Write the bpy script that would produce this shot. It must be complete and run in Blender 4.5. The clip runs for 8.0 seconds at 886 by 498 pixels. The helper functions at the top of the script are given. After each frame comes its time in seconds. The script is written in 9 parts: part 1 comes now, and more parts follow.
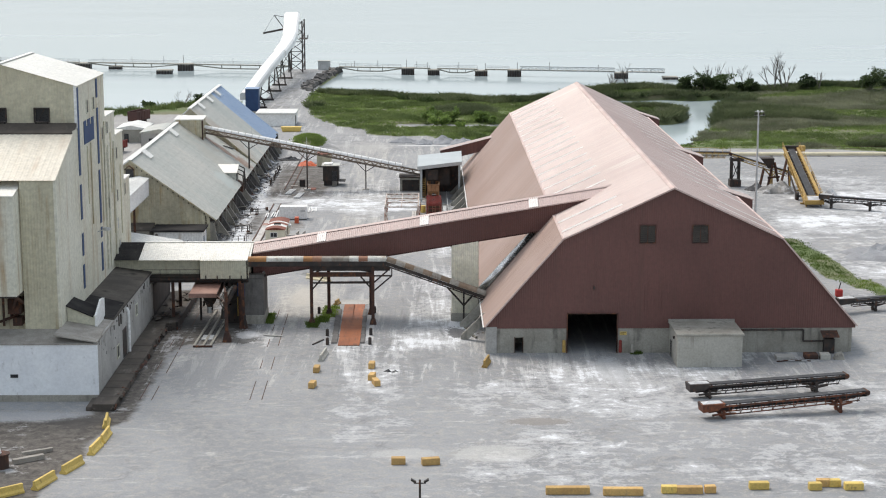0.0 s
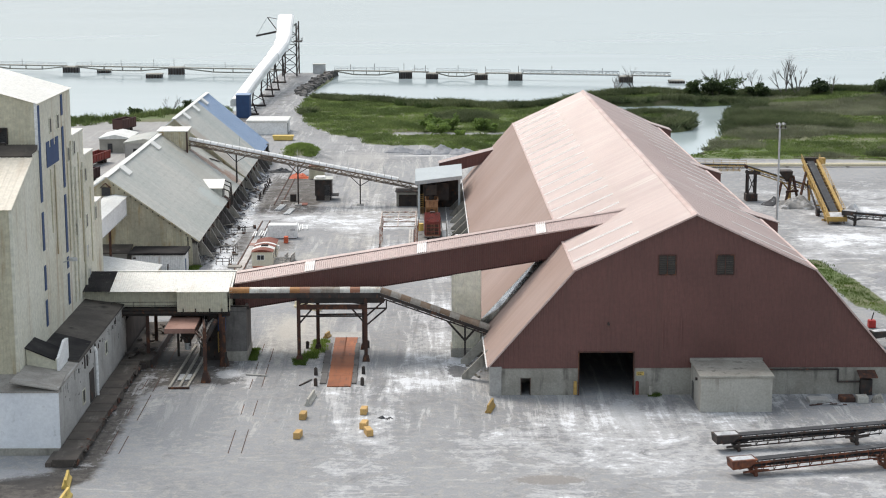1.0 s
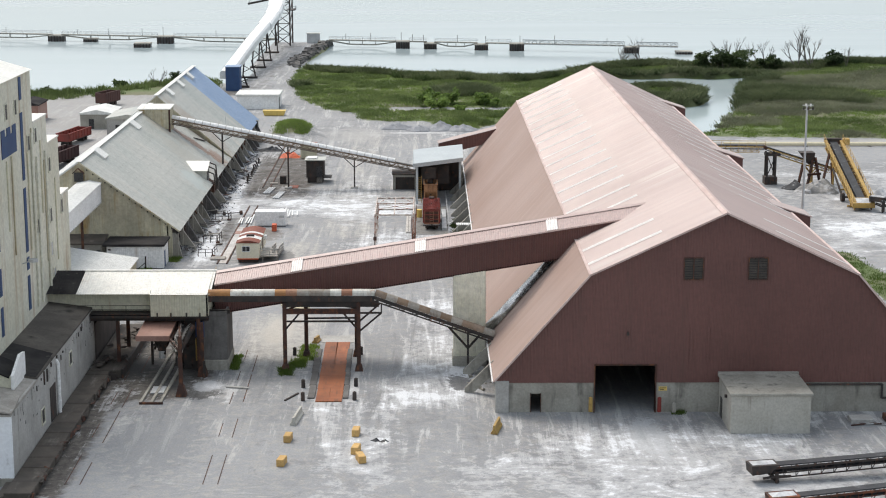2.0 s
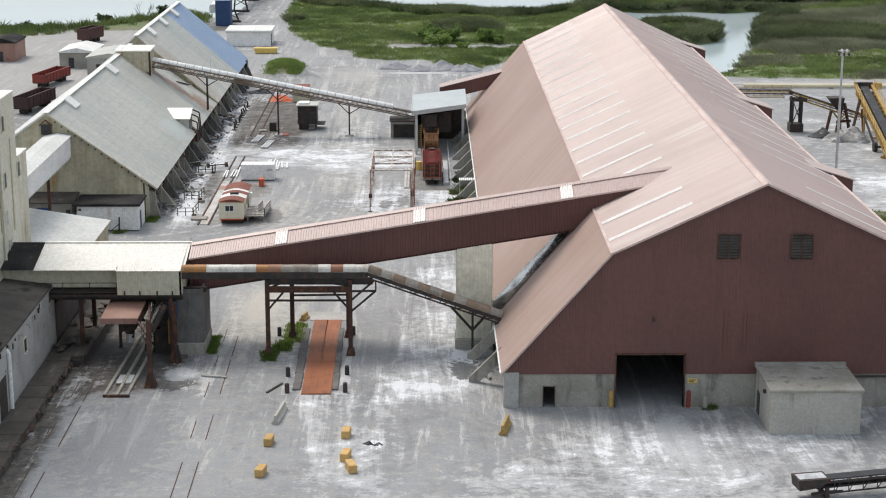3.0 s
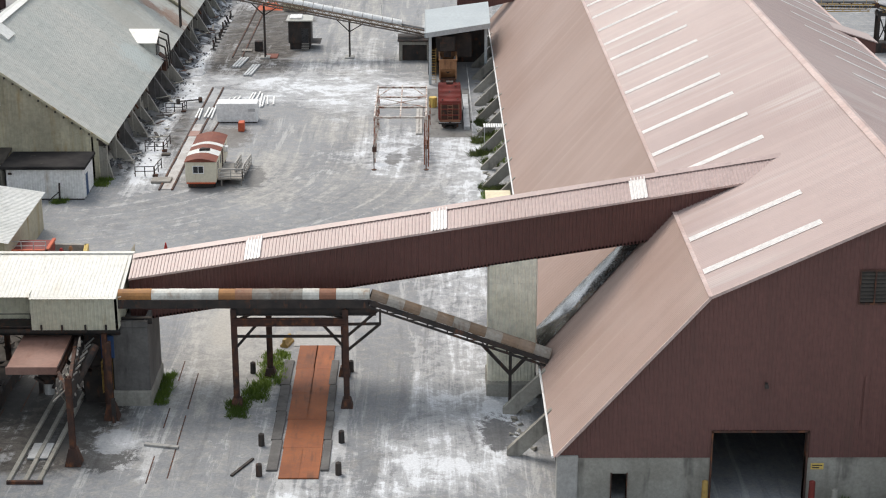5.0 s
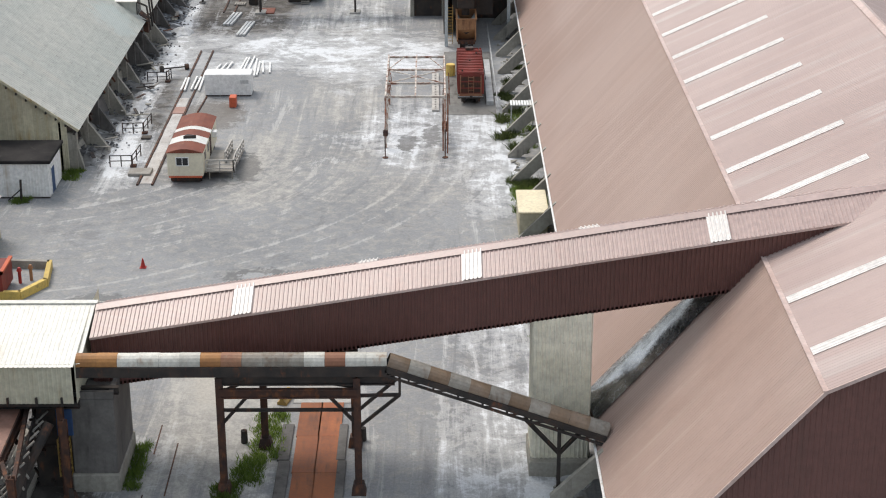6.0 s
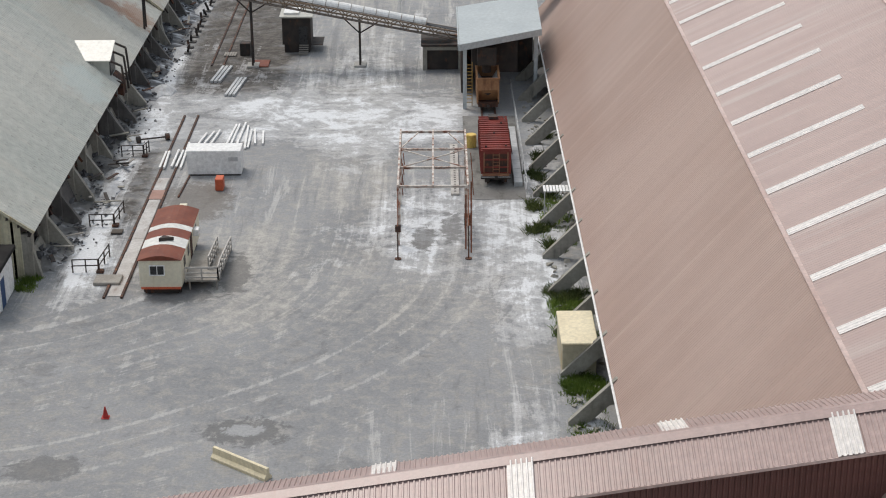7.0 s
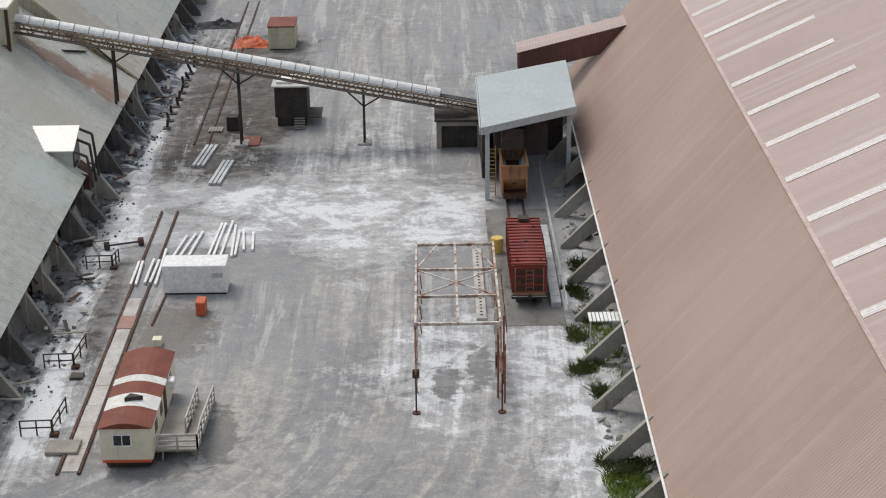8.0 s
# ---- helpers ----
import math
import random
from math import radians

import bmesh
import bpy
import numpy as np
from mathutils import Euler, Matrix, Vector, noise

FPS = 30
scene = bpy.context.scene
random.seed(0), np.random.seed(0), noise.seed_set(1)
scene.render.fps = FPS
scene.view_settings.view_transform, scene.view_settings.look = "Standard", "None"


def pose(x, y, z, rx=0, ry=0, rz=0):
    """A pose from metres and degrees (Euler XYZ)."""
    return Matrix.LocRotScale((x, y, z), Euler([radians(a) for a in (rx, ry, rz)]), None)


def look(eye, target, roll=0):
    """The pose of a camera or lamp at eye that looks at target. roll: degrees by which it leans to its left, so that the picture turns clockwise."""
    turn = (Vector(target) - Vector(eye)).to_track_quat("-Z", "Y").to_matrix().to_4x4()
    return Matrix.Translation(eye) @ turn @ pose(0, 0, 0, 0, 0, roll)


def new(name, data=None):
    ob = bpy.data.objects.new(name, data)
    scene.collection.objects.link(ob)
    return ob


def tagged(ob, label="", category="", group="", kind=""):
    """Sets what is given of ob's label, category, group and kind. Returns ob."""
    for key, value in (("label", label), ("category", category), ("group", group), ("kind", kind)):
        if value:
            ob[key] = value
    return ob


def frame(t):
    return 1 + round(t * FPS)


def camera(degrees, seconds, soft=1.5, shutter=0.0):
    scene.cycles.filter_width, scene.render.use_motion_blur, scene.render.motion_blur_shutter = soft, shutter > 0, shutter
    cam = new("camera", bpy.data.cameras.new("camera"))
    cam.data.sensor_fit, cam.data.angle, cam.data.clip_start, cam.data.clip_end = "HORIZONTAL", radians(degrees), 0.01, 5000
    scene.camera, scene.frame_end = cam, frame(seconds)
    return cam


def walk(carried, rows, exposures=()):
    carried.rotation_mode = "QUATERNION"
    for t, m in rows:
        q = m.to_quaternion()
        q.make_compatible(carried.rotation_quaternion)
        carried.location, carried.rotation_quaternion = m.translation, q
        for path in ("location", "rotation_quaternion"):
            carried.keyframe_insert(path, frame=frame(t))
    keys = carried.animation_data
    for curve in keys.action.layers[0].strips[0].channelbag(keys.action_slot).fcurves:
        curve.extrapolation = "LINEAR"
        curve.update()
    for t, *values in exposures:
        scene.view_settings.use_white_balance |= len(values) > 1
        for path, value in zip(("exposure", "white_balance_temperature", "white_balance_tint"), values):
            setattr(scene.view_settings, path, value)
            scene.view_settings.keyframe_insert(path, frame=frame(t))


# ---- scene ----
cam = camera(28.82, 8.0, 1.1)
PATH = [
    (0, (-7.379, -223.602, 56.199), (-6.983, -174.480, 46.882), -0.05),
    (0.5, (-7.622, -213.068, 56.260), (-7.141, -163.946, 46.947), -0.07),
    (1, (-7.261, -202.649, 56.419), (-6.831, -153.536, 47.052), -0.11),
    (2.5, (-7.638, -170.183, 56.278), (-7.092, -121.474, 45.006), 0.08),
    (3, (-7.384, -158.779, 56.346), (-6.900, -110.355, 43.902), 0.06),
    (3.5, (-7.378, -147.138, 56.231), (-7.059, -99.044, 42.562), 0.02),
    (4, (-7.427, -135.406, 56.190), (-7.129, -87.470, 41.975), 0.05),
    (5.5, (-9.391, -95.949, 56.255), (-9.168, -49.170, 38.601), -0.03),
    (6, (-10.415, -82.111, 56.420), (-10.195, -35.753, 37.687), -0.07),
    (6.5, (-11.415, -68.051, 56.405), (-11.194, -21.754, 37.524), -0.10),
    (7, (-12.110, -53.607, 56.383), (-11.930, -7.329, 37.453), -0.25),
    (7.5, (-12.792, -39.527, 56.432), (-12.670, 6.737, 37.468), -0.44),
    (8, (-14.054, -25.571, 56.638), (-13.782, 20.677, 37.636), -0.68),
]
EXPOSURE = [(0, 0.0), (1, 0.02), (2.5, 0.0), (3.5, -0.1), (4, -0.1), (5.5, -0.08), (6, -0.1), (6.5, -0.2), (7, -0.42), (8, -0.48)]
walk(cam, [(t, look(eye, target, roll)) for t, eye, target, roll in PATH], EXPOSURE)

# ---- small mesh kit ----
class M:
    def __init__(self):
        self.v, self.f = [], []

    def add(self, verts, faces):
        k = len(self.v)
        self.v += [tuple(p) for p in verts]
        self.f += [tuple(i + k for i in f) for f in faces]
        return self

    def box(self, x0, x1, y0, y1, z0, z1):
        return self.add([(x, y, z) for x in (x0, x1) for y in (y0, y1) for z in (z0, z1)],
                        [(0, 1, 3, 2), (4, 6, 7, 5), (0, 4, 5, 1), (2, 3, 7, 6), (0, 2, 6, 4), (1, 5, 7, 3)])

    def poly(self, *pts):
        return self.add(pts, [tuple(range(len(pts)))])

    def prism(self, base, shift):
        n, s = len(base), Vector(shift)
        top = [Vector(p) + s for p in base]
        return self.add(list(base) + top, [tuple(range(n))[::-1], tuple(range(n, 2 * n))]
                        + [(i, (i + 1) % n, n + (i + 1) % n, n + i) for i in range(n)])

    def beam(self, p, q, w, h, up=(0, 0, 1)):
        p, q = Vector(p), Vector(q)
        d = (q - p).normalized()
        up = Vector(up)
        if abs(d.dot(up)) > 0.98:
            up = Vector((0, 1, 0))
        s = d.cross(up).normalized() * w / 2
        u = s.cross(d).normalized() * h / 2
        c = [a + b for a in (p, q) for b in (-s - u, s - u, s + u, -s + u)]
        return self.add(c, [(0, 1, 2, 3)[::-1], (4, 5, 6, 7), (0, 1, 5, 4), (1, 2, 6, 5), (2, 3, 7, 6), (3, 0, 4, 7)])

    def cyl(self, p, q, r, n=10, r2=None):
        p, q = Vector(p), Vector(q)
        d = (q - p).normalized()
        a = d.orthogonal().normalized()
        b = d.cross(a)
        r2 = r if r2 is None else r2
        ring = lambda c, rr: [c + (a * math.cos(2 * math.pi * i / n) + b * math.sin(2 * math.pi * i / n)) * rr for i in range(n)]
        return self.add(ring(p, r) + ring(q, r2), [tuple(range(n))[::-1], tuple(range(n, 2 * n))]
                        + [(i, (i + 1) % n, n + (i + 1) % n, n + i) for i in range(n)])

    def ibeam(self, p, q, w, h, t=0.05):
        p, q = Vector(p), Vector(q)
        d = (q - p).normalized()
        up = Vector((0, 0, 1)) if abs(d.z) < 0.98 else Vector((0, 1, 0))
        s = d.cross(up).normalized()
        u = s.cross(d).normalized()
        self.beam(p + u * (h - t) / 2, q + u * (h - t) / 2, w, t, u)
        self.beam(p - u * (h - t) / 2, q - u * (h - t) / 2, w, t, u)
        return self.beam(p, q, t, h - 2 * t, u)

    def sheet(self, o, u, w, pitch=0.3, depth=0.05, cut=None):
        """A ribbed metal sheet: corner o, along u, ribs along w, with the ribs standing out on the side of u x w."""
        o, u, w = Vector(o), Vector(u), Vector(w)
        n = u.cross(w).normalized() * depth
        L = u.length
        e = u / L
        k = max(1, round(L / pitch))
        pitch = L / k
        prof = [(0, 0), (0.55, 0), (0.66, 1), (0.9, 1)]
        cols = [((i + a) * pitch, b) for i in range(k) for a, b in prof] + [(L, 0)]
        v = []
        for s, b in cols:
            q = o + e * s + n * b
            v += [q, q + w]
        return self.add(v, [(2 * i, 2 * i + 2, 2 * i + 3, 2 * i + 1) for i in range(len(cols) - 1)])

    def cladding(self, spot, s0, s1, lo, hi, holes=(), pitch=0.3, depth=0.05):
        """A ribbed wall. spot(s, z, d): the place at s along it, height z, d out of it. lo(s), hi(s): its lower and upper edge. holes: (s0, s1, z0, z1)."""
        k = max(1, round((s1 - s0) / pitch))
        pitch = (s1 - s0) / k
        prof = [(0, 0), (0.55, 0), (0.66, 1), (0.9, 1)]
        cols = [(s0 + (i + a) * pitch, b * depth) for i in range(k) for a, b in prof] + [(s1, 0)]
        for (a, da), (b, db) in zip(cols, cols[1:]):
            mid = (a + b) / 2
            spans = [(lo, hi)]
            for h0, h1, z0, z1 in holes:
                if h0 <= mid <= h1:
                    out = []
                    for l, h in spans:
                        if l(mid) < z0:
                            out.append((l, lambda s, z=z0, h=h: min(z, h(s))))
                        if h(mid) > z1:
                            out.append((lambda s, z=z1, l=l: max(z, l(s)), h))
                    spans = out
            for l, h in spans:
                if h(mid) > l(mid) + 0.01:
                    self.add([spot(a, l(a), da), spot(b, l(b), db), spot(b, h(b), db), spot(a, h(a), da)], [(0, 1, 2, 3)])
        return self

    def hull(self, pts):
        bm = bmesh.new()
        for p in pts:
            bm.verts.new(p)
        r = bmesh.ops.convex_hull(bm, input=bm.verts)
        bmesh.ops.delete(bm, geom=[g for g in r["geom_interior"] if isinstance(g, bmesh.types.BMVert)], context="VERTS")
        bm.verts.index_update()
        self.add([p.co.copy() for p in bm.verts], [[p.index for p in f.verts] for f in bm.faces])
        bm.free()
        return self

    def block(self, x0, x1, y0, y1, z0, z1, c=0.05):
        """A box with chamfered edges."""
        pts = []
        for i, x in ((1, x0), (-1, x1)):
            for j, y in ((1, y0), (-1, y1)):
                for k, z in ((1, z0), (-1, z1)):
                    pts += [(x, y + j * c, z + k * c), (x + i * c, y, z + k * c), (x + i * c, y + j * c, z)]
        return self.hull(pts)


WORLD = {}


def thing(name, at, label, category, group="", kind=""):
    """An Empty at a thing's base; its parts hang under it."""
    ob = new(name)
    ob.empty_display_size = 0.5
    m = at if isinstance(at, Matrix) else Matrix.Translation(at)
    ob.matrix_basis = m
    WORLD[ob] = m
    return tagged(ob, label, category, group, kind)


def mesh_of(name, m, material, smooth=False):
    me = bpy.data.meshes.new(name)
    me.from_pydata([tuple(p) for p in m.v], [], m.f)
    me.materials.append(material)
    if smooth:
        me.polygons.foreach_set("use_smooth", [True] * len(me.polygons))
    me.update()
    return me


def part(name, m, material, parent, label="", smooth=False):
    """Links a mesh, built at its place in the world, as one part under a thing or a part."""
    inv = WORLD[parent].inverted()
    m.v = [inv @ Vector(p) for p in m.v]
    ob = new(name, mesh_of(name, m, material, smooth))
    ob.parent = parent
    WORLD[ob] = WORLD[parent]
    return tagged(ob, label)


def solid(name, m, material, label, category, group="", kind="", smooth=False, at=(0, 0, 0)):
    """A thing of one mesh, built at its place in the world."""
    a = Vector(at)
    m.v = [Vector(p) - a for p in m.v]
    ob = new(name, mesh_of(name, m, material, smooth))
    ob.location = a
    WORLD[ob] = Matrix.Translation(a)
    return tagged(ob, label, category, group, kind)


def lift(x, y):
    """The ground's height: a shallow dip in front of and under the barn, the marsh a little uneven."""
    s = lambda a, b, t: (lambda k: k * k * (3 - 2 * k))(min(1, max(0, (t - a) / (b - a))))
    z = -0.4 * s(-6, 1, x) * s(-26, -6, y) * (1 - s(48, 60, x)) * (1 - s(20, 40, y))
    return z




# ---- world, sun ----
world = bpy.data.worlds.new("sky")
scene.world = world
world.use_nodes = True
wn = world.node_tree.nodes
sky = wn.new("ShaderNodeTexSky")
sky.sky_type = "NISHITA"
sky.sun_disc = False
sky.sun_elevation = radians(58)
sky.sun_rotation = radians(-40)
sky.air_density = 1.0
sky.dust_density = 6.0
sky.ozone_density = 1.0
wn["Background"].inputs[1].default_value = 0.148
# thin high cloud over the whole sky
haze = wn.new("ShaderNodeMix")
haze.data_type = "RGBA"
haze.inputs[0].default_value = 0.55
haze.inputs[7].default_value = (6.3, 6.95, 7.4, 1)
world.node_tree.links.new(sky.outputs[0], haze.inputs[6])
world.node_tree.links.new(haze.outputs[2], wn["Background"].inputs[0])

sun = new("sun", bpy.data.lights.new("sun", "SUN"))
sun.data.energy = 2.1
sun.data.angle = radians(26)
sun.data.color = (1.0, 0.95, 0.88)
sun.matrix_basis = look((-62, 74, 150), (0, 0, 0))


# ---- materials ----
class Nodes:
    def __init__(self, name):
        self.m = bpy.data.materials.new(name)
        self.m.use_nodes = True
        self.t = self.m.node_tree
        self.b = self.t.nodes["Principled BSDF"]

    def n(self, kind, **k):
        o = self.t.nodes.new("ShaderNode" + kind)
        for a, v in k.items():
            o.inputs[a].default_value = v
        return o

    def link(self, a, b):
        self.t.links.new(a, b)

    def pos(self, scale=(1, 1, 1), turn=0):
        g = self.n("NewGeometry")
        mp = self.n("Mapping")
        mp.inputs["Scale"].default_value = scale
        mp.inputs["Rotation"].default_value = (0, 0, turn)
        self.link(g.outputs["Position"], mp.inputs["Vector"])
        return mp.outputs[0]

    def noise(self, vec, scale, detail=4, rough=0.55, distort=0.0):
        o = self.n("TexNoise", Scale=scale, Detail=detail, Roughness=rough, Distortion=distort)
        self.link(vec, o.inputs["Vector"])
        return o.outputs["Fac"]

    def ramp(self, fac, lo, hi, a=0.0, b=1.0):
        o = self.n("MapRange")
        o.interpolation_type = "SMOOTHSTEP"
        o.inputs[1].default_value, o.inputs[2].default_value = lo, hi
        o.inputs[3].default_value, o.inputs[4].default_value = a, b
        self.link(fac, o.inputs[0])
        return o.outputs[0]

    def mix(self, fac, a, b, mode="MIX"):
        o = self.n("Mix")
        o.data_type, o.blend_type = "RGBA", mode
        for i, v in ((0, fac), (6, a), (7, b)):
            s = o.inputs[i]
            if isinstance(v, (int, float)):
                s.default_value = v if i == 0 else (v, v, v, 1)
            elif isinstance(v, tuple):
                s.default_value = (*v, 1)
            else:
                self.link(v, s)
        return o.outputs[2]

    def math(self, op, a, b=0.0):
        o = self.n("Math")
        o.operation = op
        for s, v in ((o.inputs[0], a), (o.inputs[1], b)):
            if isinstance(v, (int, float)):
                s.default_value = v
            else:
                self.link(v, s)
        return o.outputs[0]

    def bump(self, height, strength, distance):
        o = self.n("Bump", Strength=strength, Distance=distance)
        self.link(height, o.inputs["Height"])
        self.link(o.outputs[0], self.b.inputs["Normal"])

    def done(self, color, rough=0.7, metal=0.0):
        if isinstance(color, tuple):
            self.b.inputs["Base Color"].default_value = (*color, 1)
        else:
            self.link(color, self.b.inputs["Base Color"])
        if isinstance(rough, (int, float)):
            self.b.inputs["Roughness"].default_value = rough
        else:
            self.link(rough, self.b.inputs["Roughness"])
        self.b.inputs["Metallic"].default_value = metal
        return self.m


def weathered(name, base, alt, rough=0.7, metal=0.0, scale=0.25, fine=3.0, stain=None, amount=0.4, stretch=(1, 1, 0.12), stain_scale=0.9,
              bump=0.15, vary=0.0, mottle=0.18, coat=0.0, panels=None, laps=None, marks=(), spec=0.5, coat_rough=0.22):
    """Paint, metal, concrete or wood with broad fading, fine mottling and stains drawn out along one way."""
    k = Nodes(name)
    p = k.pos()
    col = k.mix(k.ramp(k.noise(p, scale, 5), 0.35, 0.68), base, alt)
    f = k.noise(p, fine, 6, 0.65)
    col = k.mix(1.0, col, k.ramp(f, 0.2, 0.8, 1 - mottle, 1 + mottle), "MULTIPLY")
    if stain:
        s = k.noise(k.pos(stretch), stain_scale, 6, 0.6)
        s2 = k.noise(p, scale * 1.7, 3)
        col = k.mix(k.math("MULTIPLY", k.ramp(s, 0.62 - 0.25 * amount, 0.82 - 0.25 * amount), k.ramp(s2, 0.3, 0.7)), col, stain)
    if panels or laps:
        xyz = k.n("SeparateXYZ")
        k.link(k.n("NewGeometry").outputs["Position"], xyz.inputs[0])
    if panels:
        # sheet by sheet, each a little more or less faded
        axis_no, size, amt = panels
        w = k.n("TexWhiteNoise")
        w.noise_dimensions = "1D"
        k.link(k.math("FLOOR", k.math("DIVIDE", xyz.outputs[axis_no], size)), w.inputs["W"])
        col = k.mix(1.0, col, k.ramp(w.outputs["Value"], 0, 1, 1 - amt, 1 + amt), "MULTIPLY")
    if laps:
        axis_no, size, width = laps
        fr = k.math("FRACT", k.math("DIVIDE", xyz.outputs[axis_no], size))
        near = k.ramp(fr, 0.0, width / size, 0.85, 0.0)
        other = 1 if axis_no == 0 else 0
        dash = k.ramp(k.math("ABSOLUTE", k.math("SUBTRACT", k.math("FRACT", k.math("DIVIDE", xyz.outputs[other], 0.62)), 0.5)), 0.12, 0.2, 1.0, 0.12)
        near = k.math("MULTIPLY", near, dash)
        col = k.mix(k.math("MULTIPLY", near, k.ramp(k.noise(p, 1.3, 5, 0.7), 0.46, 0.60)), col, tuple(c * 0.55 for c in base))
    for x, y, rx, ry, tone, amt in marks:
        mp = k.n("Mapping")
        mp.vector_type = "TEXTURE"
        mp.inputs["Location"].default_value = (x, y, 0)
        mp.inputs["Scale"].default_value = (rx, ry, 1000)
        k.link(k.n("NewGeometry").outputs["Position"], mp.inputs["Vector"])
        d = k.n("VectorMath")
        d.operation = "LENGTH"
        k.link(mp.outputs[0], d.inputs[0])
        e = k.math("ADD", d.outputs["Value"], k.math("MULTIPLY", k.math("SUBTRACT", k.noise(p, 0.7, 8, 0.7), 0.5), 2.4))
        col = k.mix(k.ramp(e, 0.55, 1.2, amt, 0.0), col, tone)
    if vary:
        o = k.n("ObjectInfo")
        col = k.mix(1.0, col, k.ramp(o.outputs["Random"], 0, 1, 1 - vary, 1 + vary), "MULTIPLY")
    if bump:
        k.bump(f, bump, 0.03)
    k.b.inputs["Coat Weight"].default_value = coat
    k.b.inputs["Coat Roughness"].default_value = coat_rough
    k.b.inputs["Specular IOR Level"].default_value = spec
    return k.done(col, k.ramp(f, 0.2, 0.8, rough - 0.08, rough + 0.1), metal)


RUST = (0.16, 0.06, 0.028)
brown_wall = weathered("brown_cladding", (0.150, 0.066, 0.056), (0.124, 0.055, 0.047), 0.5, 0.0, 0.12, 2.0, (0.11, 0.055, 0.045), 0.3, (1, 1, 0.05))
brown_roof = weathered("faded_brown_roof", (0.49, 0.378, 0.348), (0.43, 0.325, 0.297), 0.7, 0.0, 0.045, 1.2, (0.56, 0.49, 0.465), 0.5, (0.04, 1, 0.04), 0.5, 0.0, mottle=0.03, coat=0.5, panels=(1, 0.915, 0.03), spec=0.2, coat_rough=0.16)
brown_low = weathered("worn_brown_roof", (0.43, 0.318, 0.275), (0.385, 0.275, 0.232), 0.7, 0.0, 0.05, 1.2, (0.48, 0.375, 0.315), 0.3, (0.04, 1, 0.04), 0.6, 0.0, mottle=0.03, coat=0.4, panels=(1, 0.915, 0.028), spec=0.2, coat_rough=0.16)
skylight_mat = weathered("skylight_sheet", (0.78, 0.74, 0.71), (0.70, 0.66, 0.63), 0.6, 0.0, 0.2, 3.0, None, coat=0.5)
trim_pale = weathered("pale_trim", (0.60, 0.47, 0.43), (0.5, 0.36, 0.32), 0.5)
gallery_roof_mat = weathered("gallery_roof", (0.42, 0.305, 0.285), (0.355, 0.25, 0.23), 0.42, 0.0, 0.1, 2.0, (0.35, 0.21, 0.185), 0.3, (1, 0.1, 1), coat=0.4, coat_rough=0.34)
concrete = weathered("concrete", (0.345, 0.33, 0.29), (0.265, 0.25, 0.215), 0.88, 0.0, 0.3, 4.0, (0.085, 0.078, 0.07), 0.5)
hut_concrete = weathered("warm_pale_concrete", (0.46, 0.445, 0.40), (0.38, 0.365, 0.32), 0.88, 0.0, 0.25, 4.0, (0.24, 0.22, 0.185), 0.45, (1, 1, 0.12), 1.1)
concrete_pale = weathered("pale_concrete", (0.43, 0.42, 0.40), (0.34, 0.33, 0.31), 0.88, 0.0, 0.3, 4.0, (0.2, 0.19, 0.17), 0.3)
tower_sheet = weathered("pale_cream_sheet", (0.84, 0.81, 0.69), (0.74, 0.71, 0.58), 0.5, 0.0, 0.2, 2.0, (0.34, 0.28, 0.16), 0.16, (1, 1, 0.05), panels=(0, 0.84, 0.04), laps=(2, 3.1, 0.1))
crumpled_sheet = weathered("crumpled_dark_sheet", (0.50, 0.51, 0.52), (0.20, 0.205, 0.21), 0.24, 0.9, 0.5, 3.0, (0.08, 0.08, 0.082), 0.42, (0.25, 1, 0.25), 1.6)
cream = weathered("cream_cladding", (0.62, 0.60, 0.48), (0.57, 0.55, 0.43), 0.5, 0.0, 0.2, 2.0, (0.36, 0.25, 0.13), 0.2)
cream_roof = weathered("cream_roof", (0.79, 0.77, 0.71), (0.73, 0.71, 0.645), 0.45, 0.0, 0.2, 2.5, (0.55, 0.47, 0.36), 0.25, (1, 0.1, 1), coat=0.4)
plant_roof = weathered("stained_roof_sheet", (0.66, 0.615, 0.52), (0.58, 0.53, 0.44), 0.5, 0.0, 0.15, 2.0, (0.45, 0.35, 0.25), 0.45, (1, 0.08, 0.08), 0.6, panels=(0, 0.9, 0.05))
plant_south = weathered("beige_cladding", (0.58, 0.545, 0.41), (0.52, 0.485, 0.36), 0.55, 0.0, 0.12, 2.0, (0.33, 0.23, 0.12), 0.3, (1, 1, 0.08), panels=(0, 1.05, 0.03), laps=(2, 4.3, 0.14))
plant_east = weathered("pale_cladding", (0.70, 0.685, 0.585), (0.62, 0.60, 0.49), 0.5, 0.0, 0.1, 2.0, (0.38, 0.25, 0.12), 0.42, (1, 1, 0.035), 0.7)
white_paint = weathered("white_painted_block", (0.84, 0.86, 0.88), (0.77, 0.79, 0.82), 0.75, 0.0, 0.4, 3.0, (0.40, 0.40, 0.40), 0.2, (1, 1, 0.7), 1.4, 0.25, mottle=0.08)
white_metal = weathered("white_metal", (0.84, 0.84, 0.83), (0.76, 0.76, 0.745), 0.45, 0.0, 0.4, 3.0, (0.5, 0.43, 0.35), 0.15)
roof_felt = weathered("dark_roof_felt", (0.022, 0.021, 0.022), (0.045, 0.042, 0.041), 0.9, 0.0, 0.3, 4.0, (0.14, 0.13, 0.115), 0.15, (1, 1, 1), spec=0.1)
